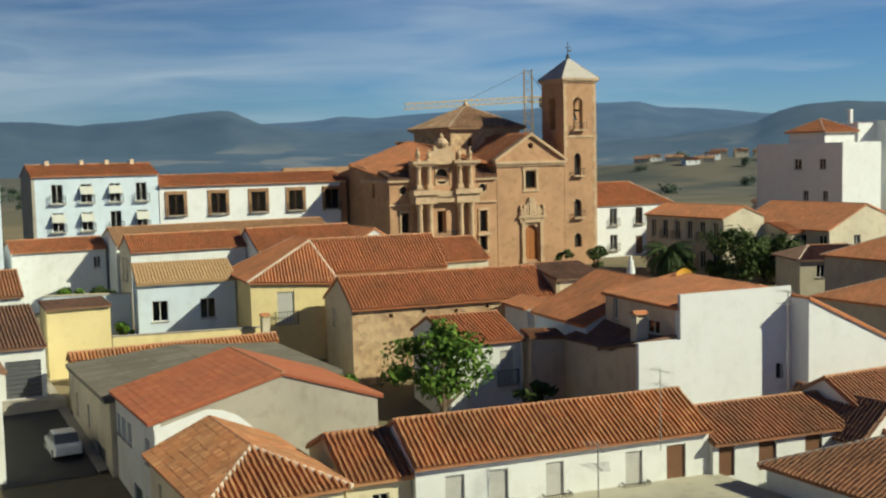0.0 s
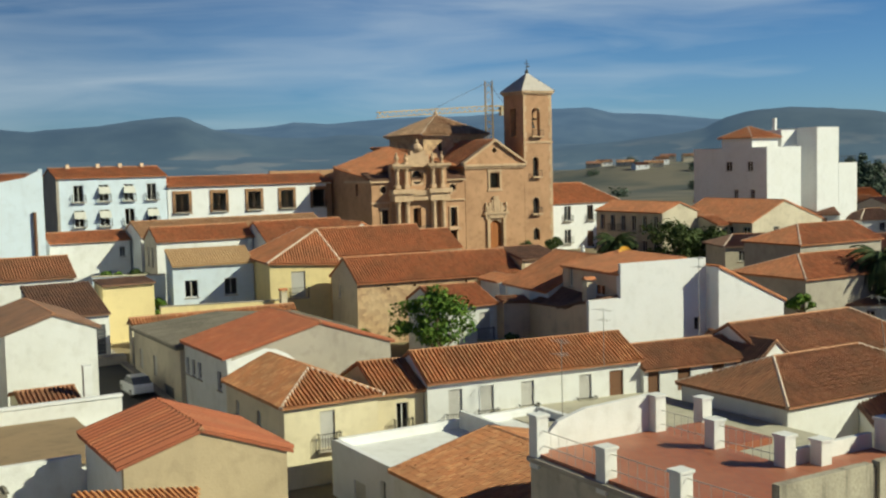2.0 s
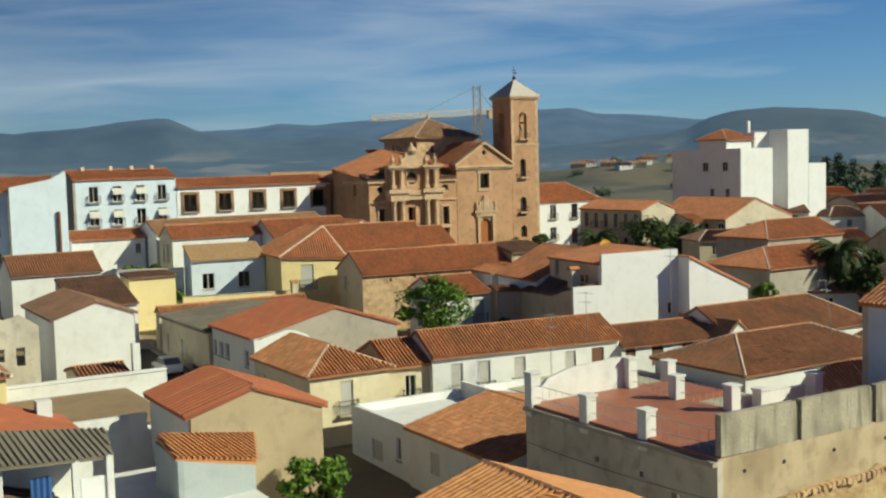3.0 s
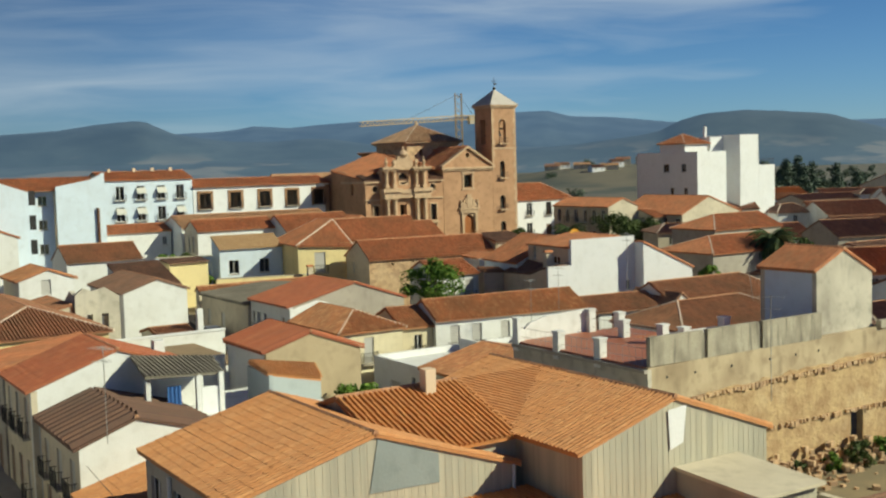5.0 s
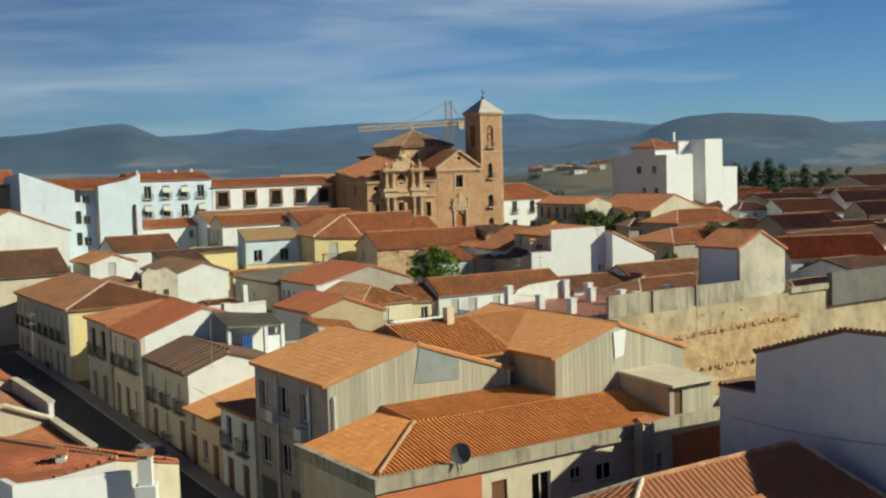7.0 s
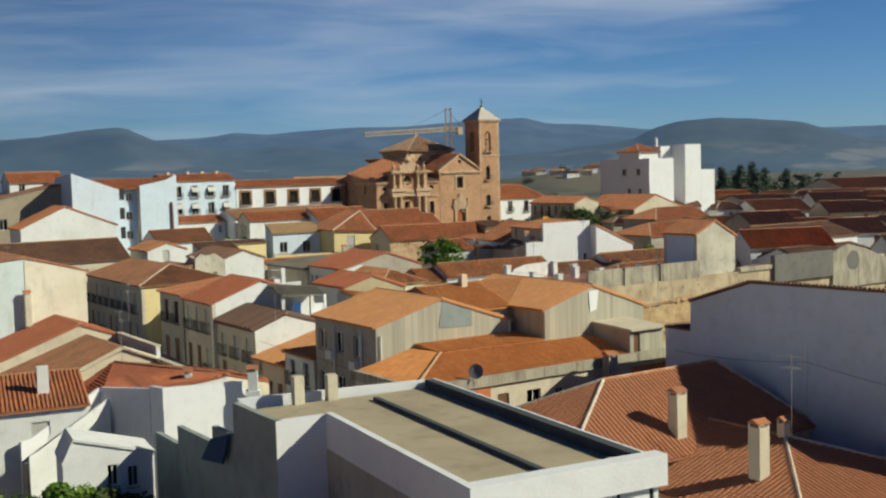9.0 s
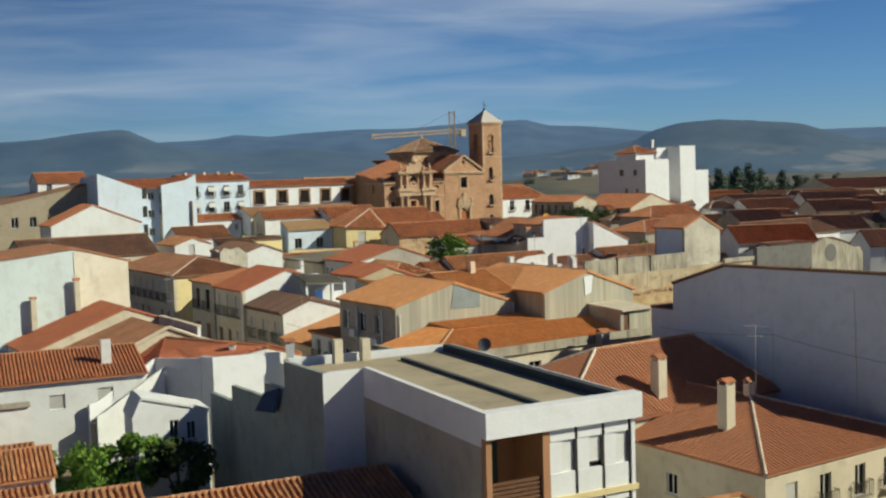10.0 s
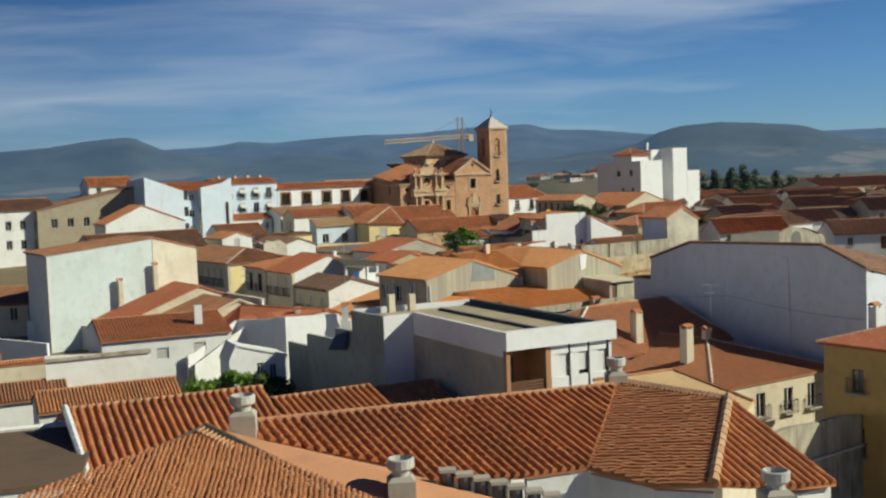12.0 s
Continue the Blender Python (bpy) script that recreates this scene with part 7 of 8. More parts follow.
for k in range(15):
    p = Q3(-34.7, -19.35).lerp(Q3(-30.5, -15.85), (k + 0.5) / 15)
    u_, v_ = p.x * g30.c + p.y * g30.s, -p.x * g30.s + p.y * g30.c
    Mesh().box(g30, u_ - 0.18, u_ + 0.182, v_ - 0.32, v_ + 0.3, 1.0, 3.35 + 0.18 * k).done("step", CONCRETE, stair)
house("shed", "white gabled outhouse with a whitewashed flat-pitched roof", 20, -38.0, -33.1, -15.1, -12.0, 5.3, 6.5, "v", -37.4, wall=WHITE_CLEAN, zb=-0.6, roof=WHITE, pitch=0, caps=False, over=0.05, op={"S": [(2.6, 4.2, 0.6, 1.2, "w"), (3.7, 4.0, 0.6, 1.2, "w")]})
house("shed", "low shed with an old ribbed tile roof", 20, -50.5, -43.9, -24.0, -12.8, 3.4, 4.1, "u", -13.6, wall=WHITE, zb=-0.6, roof=TILE_OLD, pitch=0.3)
me = Mesh()
wall_solid(me, g20.p(-52, -12.3), g20.p(-43.8, -12.3), -0.3, [(0, 6.7), (8.2, 6.2)], [], 0.3)
yw = thing("yard_wall", "white yard wall with a brown stained coping", "wall", g20.p(-48, -12.2, -0.3))
me.done("wall", WHITE, yw)
Mesh().box(g20, -52, -43.8, -12.5, -11.9, 6.2, 6.45).done("coping", STAINED, yw)
cw = house("garden_wall", "long pale garden wall with tile coping", 20, -58, -41.2, -1.5, -1.0, 4.8, 5.0, "u", wall=CREAM, zb=0, over=0.1)
cw["category"] = "wall"
house("house", "small house with brown roof at the edge of the yard", 20, -62, -54.5, 1.5, 8, 5.0, 6.4, "u", wall=WHITE, zb=0.4, roof=TILE)
house("house", "cream house with a dark brown roof beyond the yards", 0, -76, -58.6, 19, 28, 6.3, 8.0, "u", wall=CREAM, zb=0.6, roof=TILE_MID, op={"S": [(12.5, 3.6, 1.3, 1.4, "w"), (15.3, 3.6, 1.0, 1.6, "w")]})
for a_, b_, z_, mt in ((Q3(-58, 14.6), Q3(-43.6, 3.0), 4.6, WHITE), (Q3(-60, 0.2), Q3(-50.4, -6.4), 4.9, WHITE_CLEAN), (Q3(-53.6, 15.5), Q3(-47.5, 11.2), 5.5, GREY)):
    yw2 = thing("yard_wall", "plain whitewashed yard wall with a worn top", "wall", (a_.x, a_.y, 0.4))
    me = Mesh()
    wall_solid(me, a_, b_, 0.4, [(0, z_), ((b_ - a_).length * 0.6, z_ - 0.15), ((b_ - a_).length, z_ - 0.3)], [], 0.3)
    me.done("wall", mt, yw2)
house("shed", "low brown-roofed shed by a white yard wall", 20, -60, -50.6, -14.5, -9.5, 3.9, 4.8, "u", wall=WHITE, zb=-0.4, roof=TILE_MID)
house("shed", "low tiled shed in the yard", 20, -53.5, -43.5, -22, -17.5, 4.2, 5.2, "u", wall=WHITE, zb=-0.6, roof=TILE_OLD)
house("house", "house with long ribbed tile roof", 20, -53.3, -41.5, -43.0, -30.5, 5.0, 6.8, "u", -36.6, wall=WHITE, zb=-2.0, roof=TILE_OLD, pitch=0.3)
house("house", "house with lower ribbed tile roof", 20, -41.2, -29.4, -42.0, -31, 4.2, 5.8, "u", -36.0, wall=WHITE, zb=-2.0, roof=TILE_OLD, pitch=0.3)
house("house", "low house under a flat brown sheet roof", 20, -66, -53.8, -48, -36.5, 5.2, 6.0, "u", -36.5, wall=WHITE, zb=-2.0, roof=BROWN_RIB, pitch=0.4, length=6)
tan = thing("house", "house with a smooth tan roof slope and tile verge", "house", (-4, -62, -3))
q = [Vector(p) for p in ((-1.2, -66.2, 8.0), (-4.11, -62.5, 9.11), (-8.6, -63.6, 9.0), (-9.6, -69.0, 8.2), (-4.6, -71.0, 7.4))]
roof_plane(tan, [q[4], q[0], q[1], q[2], q[3]], plaster("tan_roof_coating", (0.60, 0.42, 0.22), (0.45, 0.30, 0.16), 0.5, 0.2), pitch=0)
ridge_line(tan, q[0], q[1], TILE_OLD, 0.12, "verge_tile")
ridge_line(tan, q[1], q[2], TILE_OLD, 0.12)
Mesh().prism([p + Vector((0, 0, -13)) for p in (q[4], q[0], q[1], q[2], q[3])], [p + Vector((0, 0, -0.16)) for p in (q[4], q[0], q[1], q[2], q[3])]).done("wall", CREAM, tan)

# ---- nearest roofs ----
# lighter copy of the near tile; brightens one slope through its colour
TILE_BRIGHT = tile_mat("brightened_slope_tile", (0.58, 0.25, 0.10), (0.50, 0.20, 0.078), (0.66, 0.33, 0.15), (0.24, 0.12, 0.06), 0.35)
near = thing("near_house", "house with steep old barrel-tile roofs, seen from above", "house", (-16, -82, -3))
P3 = lambda x, y, z: Vector((x, y, z))
kw = dict(pitch=0.3, length=0.42, sides=5, thick=0.1)
A0, A1 = P3(-24.37, -81.13, 11.62), P3(-11.32, -78.36, 11.62)
Vt, Vb = P3(-11.33, -78.73, 11.52), P3(-13.63, -84.11, 10.18)
Rt, Rb = P3(-8.02, -81.47, 11.6), P3(-10.53, -86.92, 10.21)
FALL = (math.cos(radians(24)), math.sin(radians(24)), 0)
SPINE = (Rb - Rt).normalized()
roof_plane(near, [A0, A1, Vt, Vb, P3(-15.66, -84.56, 10.17), P3(-19.06, -84.85, 10.29), P3(-19.95, -83.85, 10.62), P3(-24.27, -82.15, 11.33)], TILE_NEAR, along=FALL, singles=300, **kw)
roof_plane(near, [P3(-10.91, -78.05, 11.71), P3(-8.1, -81.45, 11.58), Rb, P3(-12.08, -86.24, 10.07), Vb, Vt], TILE_BRIGHT, along=SPINE, loose=3.0, pitch=0.21, length=0.22, sides=4, thick=0.1)
roof_plane(near, [Rt, P3(-6.2, -85.78, 9.66), P3(-7.52, -86.29, 9.77), Rb], TILE_NEAR, along=(0.92, 0.39, 0), **kw)
roof_plane(near, [A1, A0, P3(-26.0, -75.8, 9.9), P3(-12.6, -72.9, 9.9)], TILE_NEAR, along=FALL, **kw)
ridge_line(near, A0 + P3(0, 0, 0.03), A1 + P3(0, 0, 0.03), RIDGE, 0.13)
ridge_line(near, Rb + P3(0, 0, 0.04), Rt + P3(0, 0, 0.04), TILE_PALE, 0.19)
ridge_line(near, Vb, Vt, MORTAR, 0.06)
verge = Mesh()
for k in range(26):
    q = P3(-10.91, -78.05, 11.75).lerp(P3(-8.1, -81.4, 11.62), (k + 0.5) / 26)
    verge.tube(q + P3(0.12, 0.10, 0), q + P3(-0.25, -0.21, -0.06), 0.075, 6)
tagged(verge.done("verge_tile", TILE_DARK, near), kind="stuff")
me = Mesh()
for a_, b_, z_ in (((-15.7, -84.5), (-13.6, -84.05), 10.05), ((-13.6, -84.05), (-12.1, -86.1), 9.95), ((-12.1, -86.1), (-10.5, -86.8), 9.9), ((-7.6, -86.1), (-6.3, -85.6), 9.5), ((-24.3, -81.2), (-26.0, -76.0), 9.8), ((-12.6, -73.1), (-11.3, -78.3), 9.8)):
    d = Vector((b_[0] - a_[0], b_[1] - a_[1], 0))
    n_ = Vector((d.y, -d.x, 0)).normalized() * 0.25
    q = [Vector((*a_, 0)), Vector((*b_, 0)), Vector((*b_, 0)) - n_, Vector((*a_, 0)) - n_]
    me.prism([p + P3(0, 0, -4) for p in q], [p + P3(0, 0, z_) for p in q])
me.done("wall", WHITE, near)

back = thing("house", "house with old tiled roofs and a white verge", "house", (-28, -75, -3), "roofs below the flight")
G19 = (math.cos(radians(19.3)), math.sin(radians(19.3)), 0)
B0, B1 = P3(-31.92, -74.9, 11.2), P3(-24.68, -72.36, 11.2)
roof_plane(back, [P3(-29.6, -80.9, 9.4), P3(-25.2, -79.4, 9.4), P3(-23.96, -74.88, 10.47), B1, B0], TILE_NEAR, along=G19, **kw)
roof_plane(back, [B1, B0, P3(-33.2, -71.2, 10.1), P3(-26, -68.6, 10.1)], TILE_NEAR, along=G19, **kw)
ridge_line(back, B0, B1, TILE_PALE, 0.12)
ridge_line(back, P3(-29.75, -80.9, 9.5), B0 + P3(-0.1, 0, 0.08), WHITE, 0.16, "white_verge")
roof_plane(back, [P3(-24.33, -72.07, 10.6), P3(-20.14, -70.25, 10.6), P3(-18.6, -74.6, 9.4), P3(-23.2, -76.4, 9.4)], TILE_NEAR, along=(math.cos(radians(23.5)), math.sin(radians(23.5)), 0), **kw)
ridge_line(back, P3(-24.33, -72.07, 10.62), P3(-20.14, -70.25, 10.62), TILE_PALE, 0.11)
me = Mesh()
for a_, b_, z_ in (((-31.9, -74.9), (-29.7, -80.7), 9.3), ((-20.3, -70.5), (-18.8, -74.4), 9.2), ((-33, -71.4), (-26, -69), 9.8)):
    d = Vector((b_[0] - a_[0], b_[1] - a_[1], 0))
    n_ = Vector((d.y, -d.x, 0)).normalized() * 0.25
    q = [Vector((*a_, 0)), Vector((*b_, 0)), Vector((*b_, 0)) - n_, Vector((*a_, 0)) - n_]
    me.prism([p + P3(0, 0, -4) for p in q], [p + P3(0, 0, z_) for p in q])
me.done("wall", WHITE, back)
BROWN_SHEET = plaster("brown_roofing_sheet", (0.135, 0.088, 0.056), (0.085, 0.058, 0.04), 0.6, 0.1)
low = thing("flat_roof_house", "low house with a grey-brown sheet roof and white edge", "house", (-33, -74, -3))
me = Mesh()
q = [P3(-39.0, -75.2, 10.3), P3(-31.1, -73.3, 10.3), P3(-29.9, -82.2, 10.3), P3(-37.0, -83.9, 10.3)]
me.prism([p - P3(0, 0, 0.15) for p in reversed(q)], [p for p in reversed(q)])
me.done("roof_slab", BROWN_SHEET, low)
Mesh().tube(q[0] + P3(0, 0, 0.05), q[1] + P3(0, 0, 0.05), 0.14, 6).done("edge", WHITE, low)
Mesh().prism([P3(p.x * 0.96 - 1.4, p.y * 0.98 - 1.6, -3) for p in reversed(q)], [P3(p.x * 0.96 - 1.4, p.y * 0.98 - 1.6, p.z - 0.16) for p in reversed(q)]).done("wall", WHITE, low)

fore = thing("near_house", "house with a hipped pale tile roof and salmon slab", "house", (-24, -88, -3))
ax = P3(-25.7, -83.1, 12.0)
fl, fr = P3(-30.6, -86.3, 10.4), P3(-20.2, -88.0, 10.2)
roof_plane(fore, [fl + P3(1.2, -5, -0.6), fr + P3(0.6, -3.6, -1.0), fr, ax, fl], TILE_FORE, pitch=0.15, length=0.17, sides=3, thick=0.1, loose=1.5, lift=0.36)
me = Mesh()
q = [ax + P3(0.15, 0.1, -0.05), P3(-24.2, -82.25, 11.32), P3(-20.0, -84.0, 10.55), P3(-16.3, -87.3, 10.05), fr + P3(0.15, 0.1, -0.05)]
me.prism([p - P3(0, 0, 0.12) for p in reversed(q)], list(reversed(q)))
me.done("salmon_slab", plaster("salmon_roof_coating", (0.60, 0.29, 0.15), (0.48, 0.24, 0.13), 0.5, 0.0), fore)
SLATE = plaster("dark_ridge_mortar", (0.10, 0.075, 0.05), (0.06, 0.05, 0.035), 0.5, 0.2)
ridge_line(fore, fl, ax, SLATE, 0.11)
ridge_line(fore, fr, ax, SLATE, 0.15)
verge = Mesh()
for k in range(40):
    q = fr.lerp(ax, (k + 0.5) / 40)
    verge.tube(q + P3(-0.05, -0.05, 0.03), q + P3(-0.28, -0.3, -0.03), 0.05, 5)
tagged(verge.done("verge_tile", TILE_PALE, fore), kind="stuff")
Mesh().prism([fl + P3(0.4, -0.3, -14), fr + P3(-0.2, -3.3, -14), fr + P3(-0.2, -0.4, -14), ax + P3(0, -0.8, -16)], [fl + P3(0.4, -0.3, -0.9), fr + P3(-0.2, -3.3, -1.6), fr + P3(-0.2, -0.4, -0.8), ax + P3(0, -0.8, -1.0)]).done("wall", WHITE, fore)


def pot_chimney(x, y, z0, z1, r=0.34):
    ob = thing("chimney", "grey cement chimney with a round pot", "chimney", (x, y, z0), "chimneys with round pots")
    me = Mesh()
    q = [Vector((x - r, y - r, 0)), Vector((x + r, y - r, 0)), Vector((x + r, y + r, 0)), Vector((x - r, y + r, 0))]
    k = [Vector((x, y, 0)) + (p - Vector((x, y, 0))) * 0.72 for p in q]
    me.prism([p + P3(0, 0, z0 - 0.9) for p in q], [p + P3(0, 0, z1 - 0.12) for p in q])
    me.prism([p + P3(0, 0, z1 - 0.119) for p in q], [p + P3(0, 0, z1) for p in k])
    me.done("shaft", GREY, ob)
    me = Mesh()
    lathe(me, (x, y, z1), [(r * 0.62, 0), (r * 0.66, 0.14), (r * 1.0, 0.24), (r * 1.0, 0.5), (r * 0.85, 0.52), (r * 0.8, 0.3), (r * 0.1, 0.28)], 16)
    me.done("pot", plaster("pale_cement_pot", (0.50, 0.50, 0.47), (0.3, 0.29, 0.26), 0.4, 0.4), ob)
    return ob


pot_chimney(-24.6, -82.1, 11.4, 12.25, 0.42)
pot_chimney(-19.75, -86.6, 10.3, 11.0, 0.4)
pot_chimney(-11.1, -78.0, 11.4, 12.1, 0.36)
pot_chimney(-9.3, -88.6, 9.9, 10.5, 0.4)
vent = thing("vent_row", "row of dark vent pipes under a stepped pale coping", "vent", P3(-17, -86, 9.6))
for k in range(7):
    p = P3(-18.3, -85.6, 10.75).lerp(P3(-15.4, -87.0, 10.2), k / 6)
    Mesh().tube(p + P3(0, 0, -2.5), p, 0.2, 10).done("pipe", GARAGE, vent)
    Mesh().box(Grid(0), p.x - 0.26, p.x + 0.26, p.y - 0.2, p.y + 0.24, p.z, p.z + 0.09).done("coping", GREY, vent)
yard = thing("yard_wall", "pale stained yard wall with a broken plaster top", "wall", P3(7, -54, -3))
me = Mesh()
wall_solid(me, P3(2.6, -57.2, 0), P3(12.2, -50.4, 0), -3, [(0, 3.7), (3.0, 3.9), (6.4, 3.6), (9.0, 3.55), (11.8, 3.2)], [], 0.35)
me.done("wall", STAINED, yard)
Mesh().prism([P3(2.7, -57.4, 1.55), P3(12.3, -50.6, 1.2), P3(12.2, -50.4, 1.2), P3(2.6, -57.2, 1.55)], [P3(2.7, -57.4, 1.67), P3(12.3, -50.6, 1.32), P3(12.2, -50.4, 1.32), P3(2.6, -57.2, 1.67)]).done("ledge", CREAM, yard)

# ---- far part of the town ----
# tiles of the far town, muted so the haze sits in their colour
FAR_TILE = tile_mat("far_hazed_tile", (0.40, 0.205, 0.125), (0.34, 0.17, 0.105), (0.47, 0.26, 0.165), (0.20, 0.14, 0.10), 0.4)
FAR_BROWN = tile_mat("far_hazed_brown_tile", (0.29, 0.165, 0.115), (0.24, 0.135, 0.095), (0.35, 0.205, 0.145), (0.14, 0.10, 0.08), 0.4)


def far_house(label, x, y, zr, length, depth, ang, roof, wall, drop=2.0, hip=(0, 0), doors=True):
    g = Grid(ang)
    u, v = x * g.c + y * g.s, -x * g.s + y * g.c
    zb = ground_z(x, y) - 0.3
    ze = zr - drop
    ops = []
    n = max(1, int(length / 3.6))
    for i in range(n):
        s = (i + 0.5) * length / n
        ops += [(s, ze - zb - 1.95, 0.9, 1.3, "w")] if not i % 2 or not doors else [(s, ze - zb - 2.6, 0.9, 2.0, "d")]
    h = house("house", label, ang, u - length / 2, u + length / 2, v, v + depth, ze, zr, "u", None, hip, zb, wall, roof, op={"S": ops}, pitch=0.3, length=0.9, group="houses of the far town", sides=2)
    return h


far_house("white house with bright orange tile roof", 112, 256, 11.5, 19, 13, 6, TILE_NEW, WHITE, 2.4)
far_house("far house with orange tile roof and cream gable", 124, 232, 11.5, 18, 12, -4, FAR_TILE, CREAM, 2.2)
far_house("house with wide brown tile roof", 84, 146, 12.0, 13, 12, 4, FAR_TILE, WHITE, 2.4)
far_house("grey-walled house with dark brown roof", 60, 94, 11.8, 9, 9, 8, FAR_BROWN, GREY, 1.9)
far_house("cream house with brown tile roof", 85, 116, 12.4, 10, 9, 0, FAR_BROWN, CREAM, 2.0)
far_house("white house with dark roof", 110, 172, 12.5, 14, 11, -6, FAR_BROWN, WHITE, 2.2)
far_house("low white house with long weathered roof", 48.5, 60, 10.9, 12.5, 8, 2, TILE, WHITE, 2.2)
far_house("white house with dark tiled roof", 66, 74, 11.3, 8, 8, 0, FAR_BROWN, WHITE, 2.0)
far_house("white house with brown roof", 60, 44, 10.6, 10, 8, -8, FAR_TILE, WHITE, 1.9)
far_house("brown-roofed house beside the fields", 122, 196, 12.6, 15, 10, 0, FAR_TILE, WHITE, 2.2)
far_house("long hall with rusty orange roof", 168, 250, 14.5, 46, 22, 14, FAR_TILE, CREAM, 3.2, doors=False)
far_house("small yellow house with flat tiled roof", 72, 100, 10.2, 9, 7, 4, FAR_TILE, YELLOW, 1.4)
far_house("white house with hipped orange roof", 96, 196, 10.8, 12, 10, 10, FAR_TILE, WHITE, 2.0, (3, 3))
far_house("cream house with gable and brown roof", 90, 170, 11.0, 10, 9, 0, TILE, CREAM, 2.0)
far_house("white house with weathered roof", 74, 122, 10.6, 10, 8, 6, FAR_TILE, WHITE, 1.8)
far_house("low house with dark roof", 98, 138, 11.2, 12, 8, -4, FAR_BROWN, WHITE, 1.8)
far_house("white house with orange roof", 138, 214, 11.6, 14, 9, 4, FAR_TILE, WHITE, 2.0)
far_house("brown-roofed house on the far slope", 58, 118, 10.0, 11, 9, 10, FAR_TILE, WHITE, 2.0)
far_house("pale house with orange roof", 92, 236, 10.4, 14, 9, 10, TILE_NEW, WHITE, 2.0)
far_house("white house at the edge of town", 66, 30, 9.4, 11, 8, 6, TILE, WHITE, 2.0)
far_house("white house with brown roof by the yard", 76, 52, 10.3, 11, 8, 4, FAR_BROWN, WHITE, 2.0)
# shade of this house is in its grey wall colour
far_house("dark-roofed house in shade", 88, 84, 12.6, 14, 10, -6, FAR_BROWN, GREY, 2.2)
taken = [(112, 256), (124, 232), (84, 146), (60, 94), (85, 116), (110, 172), (48.5, 60), (66, 74), (60, 44), (122, 196), (72, 100), (96, 196), (90, 170), (74, 122), (98, 138), (138, 214), (58, 118), (92, 236), (66, 30), (76, 52), (88, 84)]
rt = random.Random(77)
for ring in (142, 160, 180, 203, 228, 256, 290, 325):
    bearing = 15.5 if ring > 190 else 19.0
    while bearing < 31:
        size = rt.uniform(6.5, 11)
        x, y = -15.5 + math.sin(radians(bearing)) * ring + rt.uniform(-2, 2), -88 + math.cos(radians(bearing)) * ring + rt.uniform(-3, 3)
        bearing += math.degrees(size * 1.25 / ring)
        tone = rt.random()
        if min(math.hypot(x - p, y - q) for p, q in taken) < 9.5:
            continue
        far_house("small house of the far town with a tiled roof", x, y, ground_z(x, y) + rt.uniform(4.2, 6.4), size, rt.uniform(6, 8.5), rt.choice((-6, 4, 12, 28)),
                  FAR_BROWN if tone < 0.3 else FAR_TILE if tone < 0.6 else TILE_PALE if tone < 0.8 else FAR_BROWN, WHITE if rt.random() < 0.6 else CREAM, rt.uniform(1.0, 1.7), (2.2, 2.2) if rt.random() < 0.25 else (0, 0))
for x, y, lab, wl_ in ((-4, 352, "far white farmhouse on the plain", WHITE_CLEAN), (34, 420, "far white block among trees", WHITE_CLEAN), (150, 470, "far white villa on the slope", WHITE_CLEAN), (166, 455, "far white cottage on the slope", WHITE), (20, 390, "far low white house", WHITE)):
    far_house(lab, x, y, 11.5 if x > 100 else 12.5, 9, 7, 0, TILE_PALE, wl_, 1.6)

rv = random.Random(8)
for k in range(16):
    x, y = 150 + 8.5 * k + rv.uniform(-3, 3), 790 + rv.uniform(-30, 25)
    far_house("small white house of a far hamlet on the rise", x, y, ground_z(x, y) + rv.uniform(4.6, 6.5), rv.uniform(8, 14), 8, rv.uniform(-15, 15), TILE_PALE if k % 3 else FAR_TILE, WHITE_CLEAN if k % 2 else CREAM, 1.6, doors=False)

# ---- streets ----
ASPHALT = plaster("worn_asphalt", (0.06, 0.058, 0.055), (0.10, 0.09, 0.075), 0.5, 0.1, 0.95)
PAVING = plaster("pavement_concrete", (0.34, 0.31, 0.27), (0.2, 0.18, 0.15), 0.5, 0.1)


def street(name, label, u0, u1, v0, v1, lift, material):
    n = max(2, int((v1 - v0) / 2))
    vs = np.linspace(v0, v1, n)
    V = []
    for v in vs:
        for u, dz in ((u0, -0.3), (u0, lift), (u1, lift), (u1, -0.3)):
            p = gc.p(u, v)
            V.append((p.x, p.y, ground_z(p.x, p.y) + dz))
    Fc = [(4 * j + i, 4 * j + i + 1, 4 * j + i + 5, 4 * j + i + 4) for j in range(n - 1) for i in range(3)]
    tagged(mesh_part(name, V, [tuple(reversed(f)) for f in Fc], material), label, name, kind="structure")


street("road", "worn dark asphalt street between the houses", -25.2, -16.3 - 1.3, -14, 64, 0.02, ASPHALT)
street("pavement", "narrow concrete pavement along the houses", -17.6, -16.4, -14, 64, 0.16, PAVING)
street("pavement", "concrete pavement on the shaded side of the street", -26.4, -25.2, 17, 64, 0.16, PAVING)
street("road", "side street of dark asphalt", 3.0, 11.4, 64.2, 128, 0.024, ASPHALT)
street("pavement", "pavement beside the side street", 11.4, 12.0, 64.2, 128, 0.17, PAVING)
street("road", "square of worn asphalt before the church", -25, 3.0, 64.1, 78, 0.02, ASPHALT)


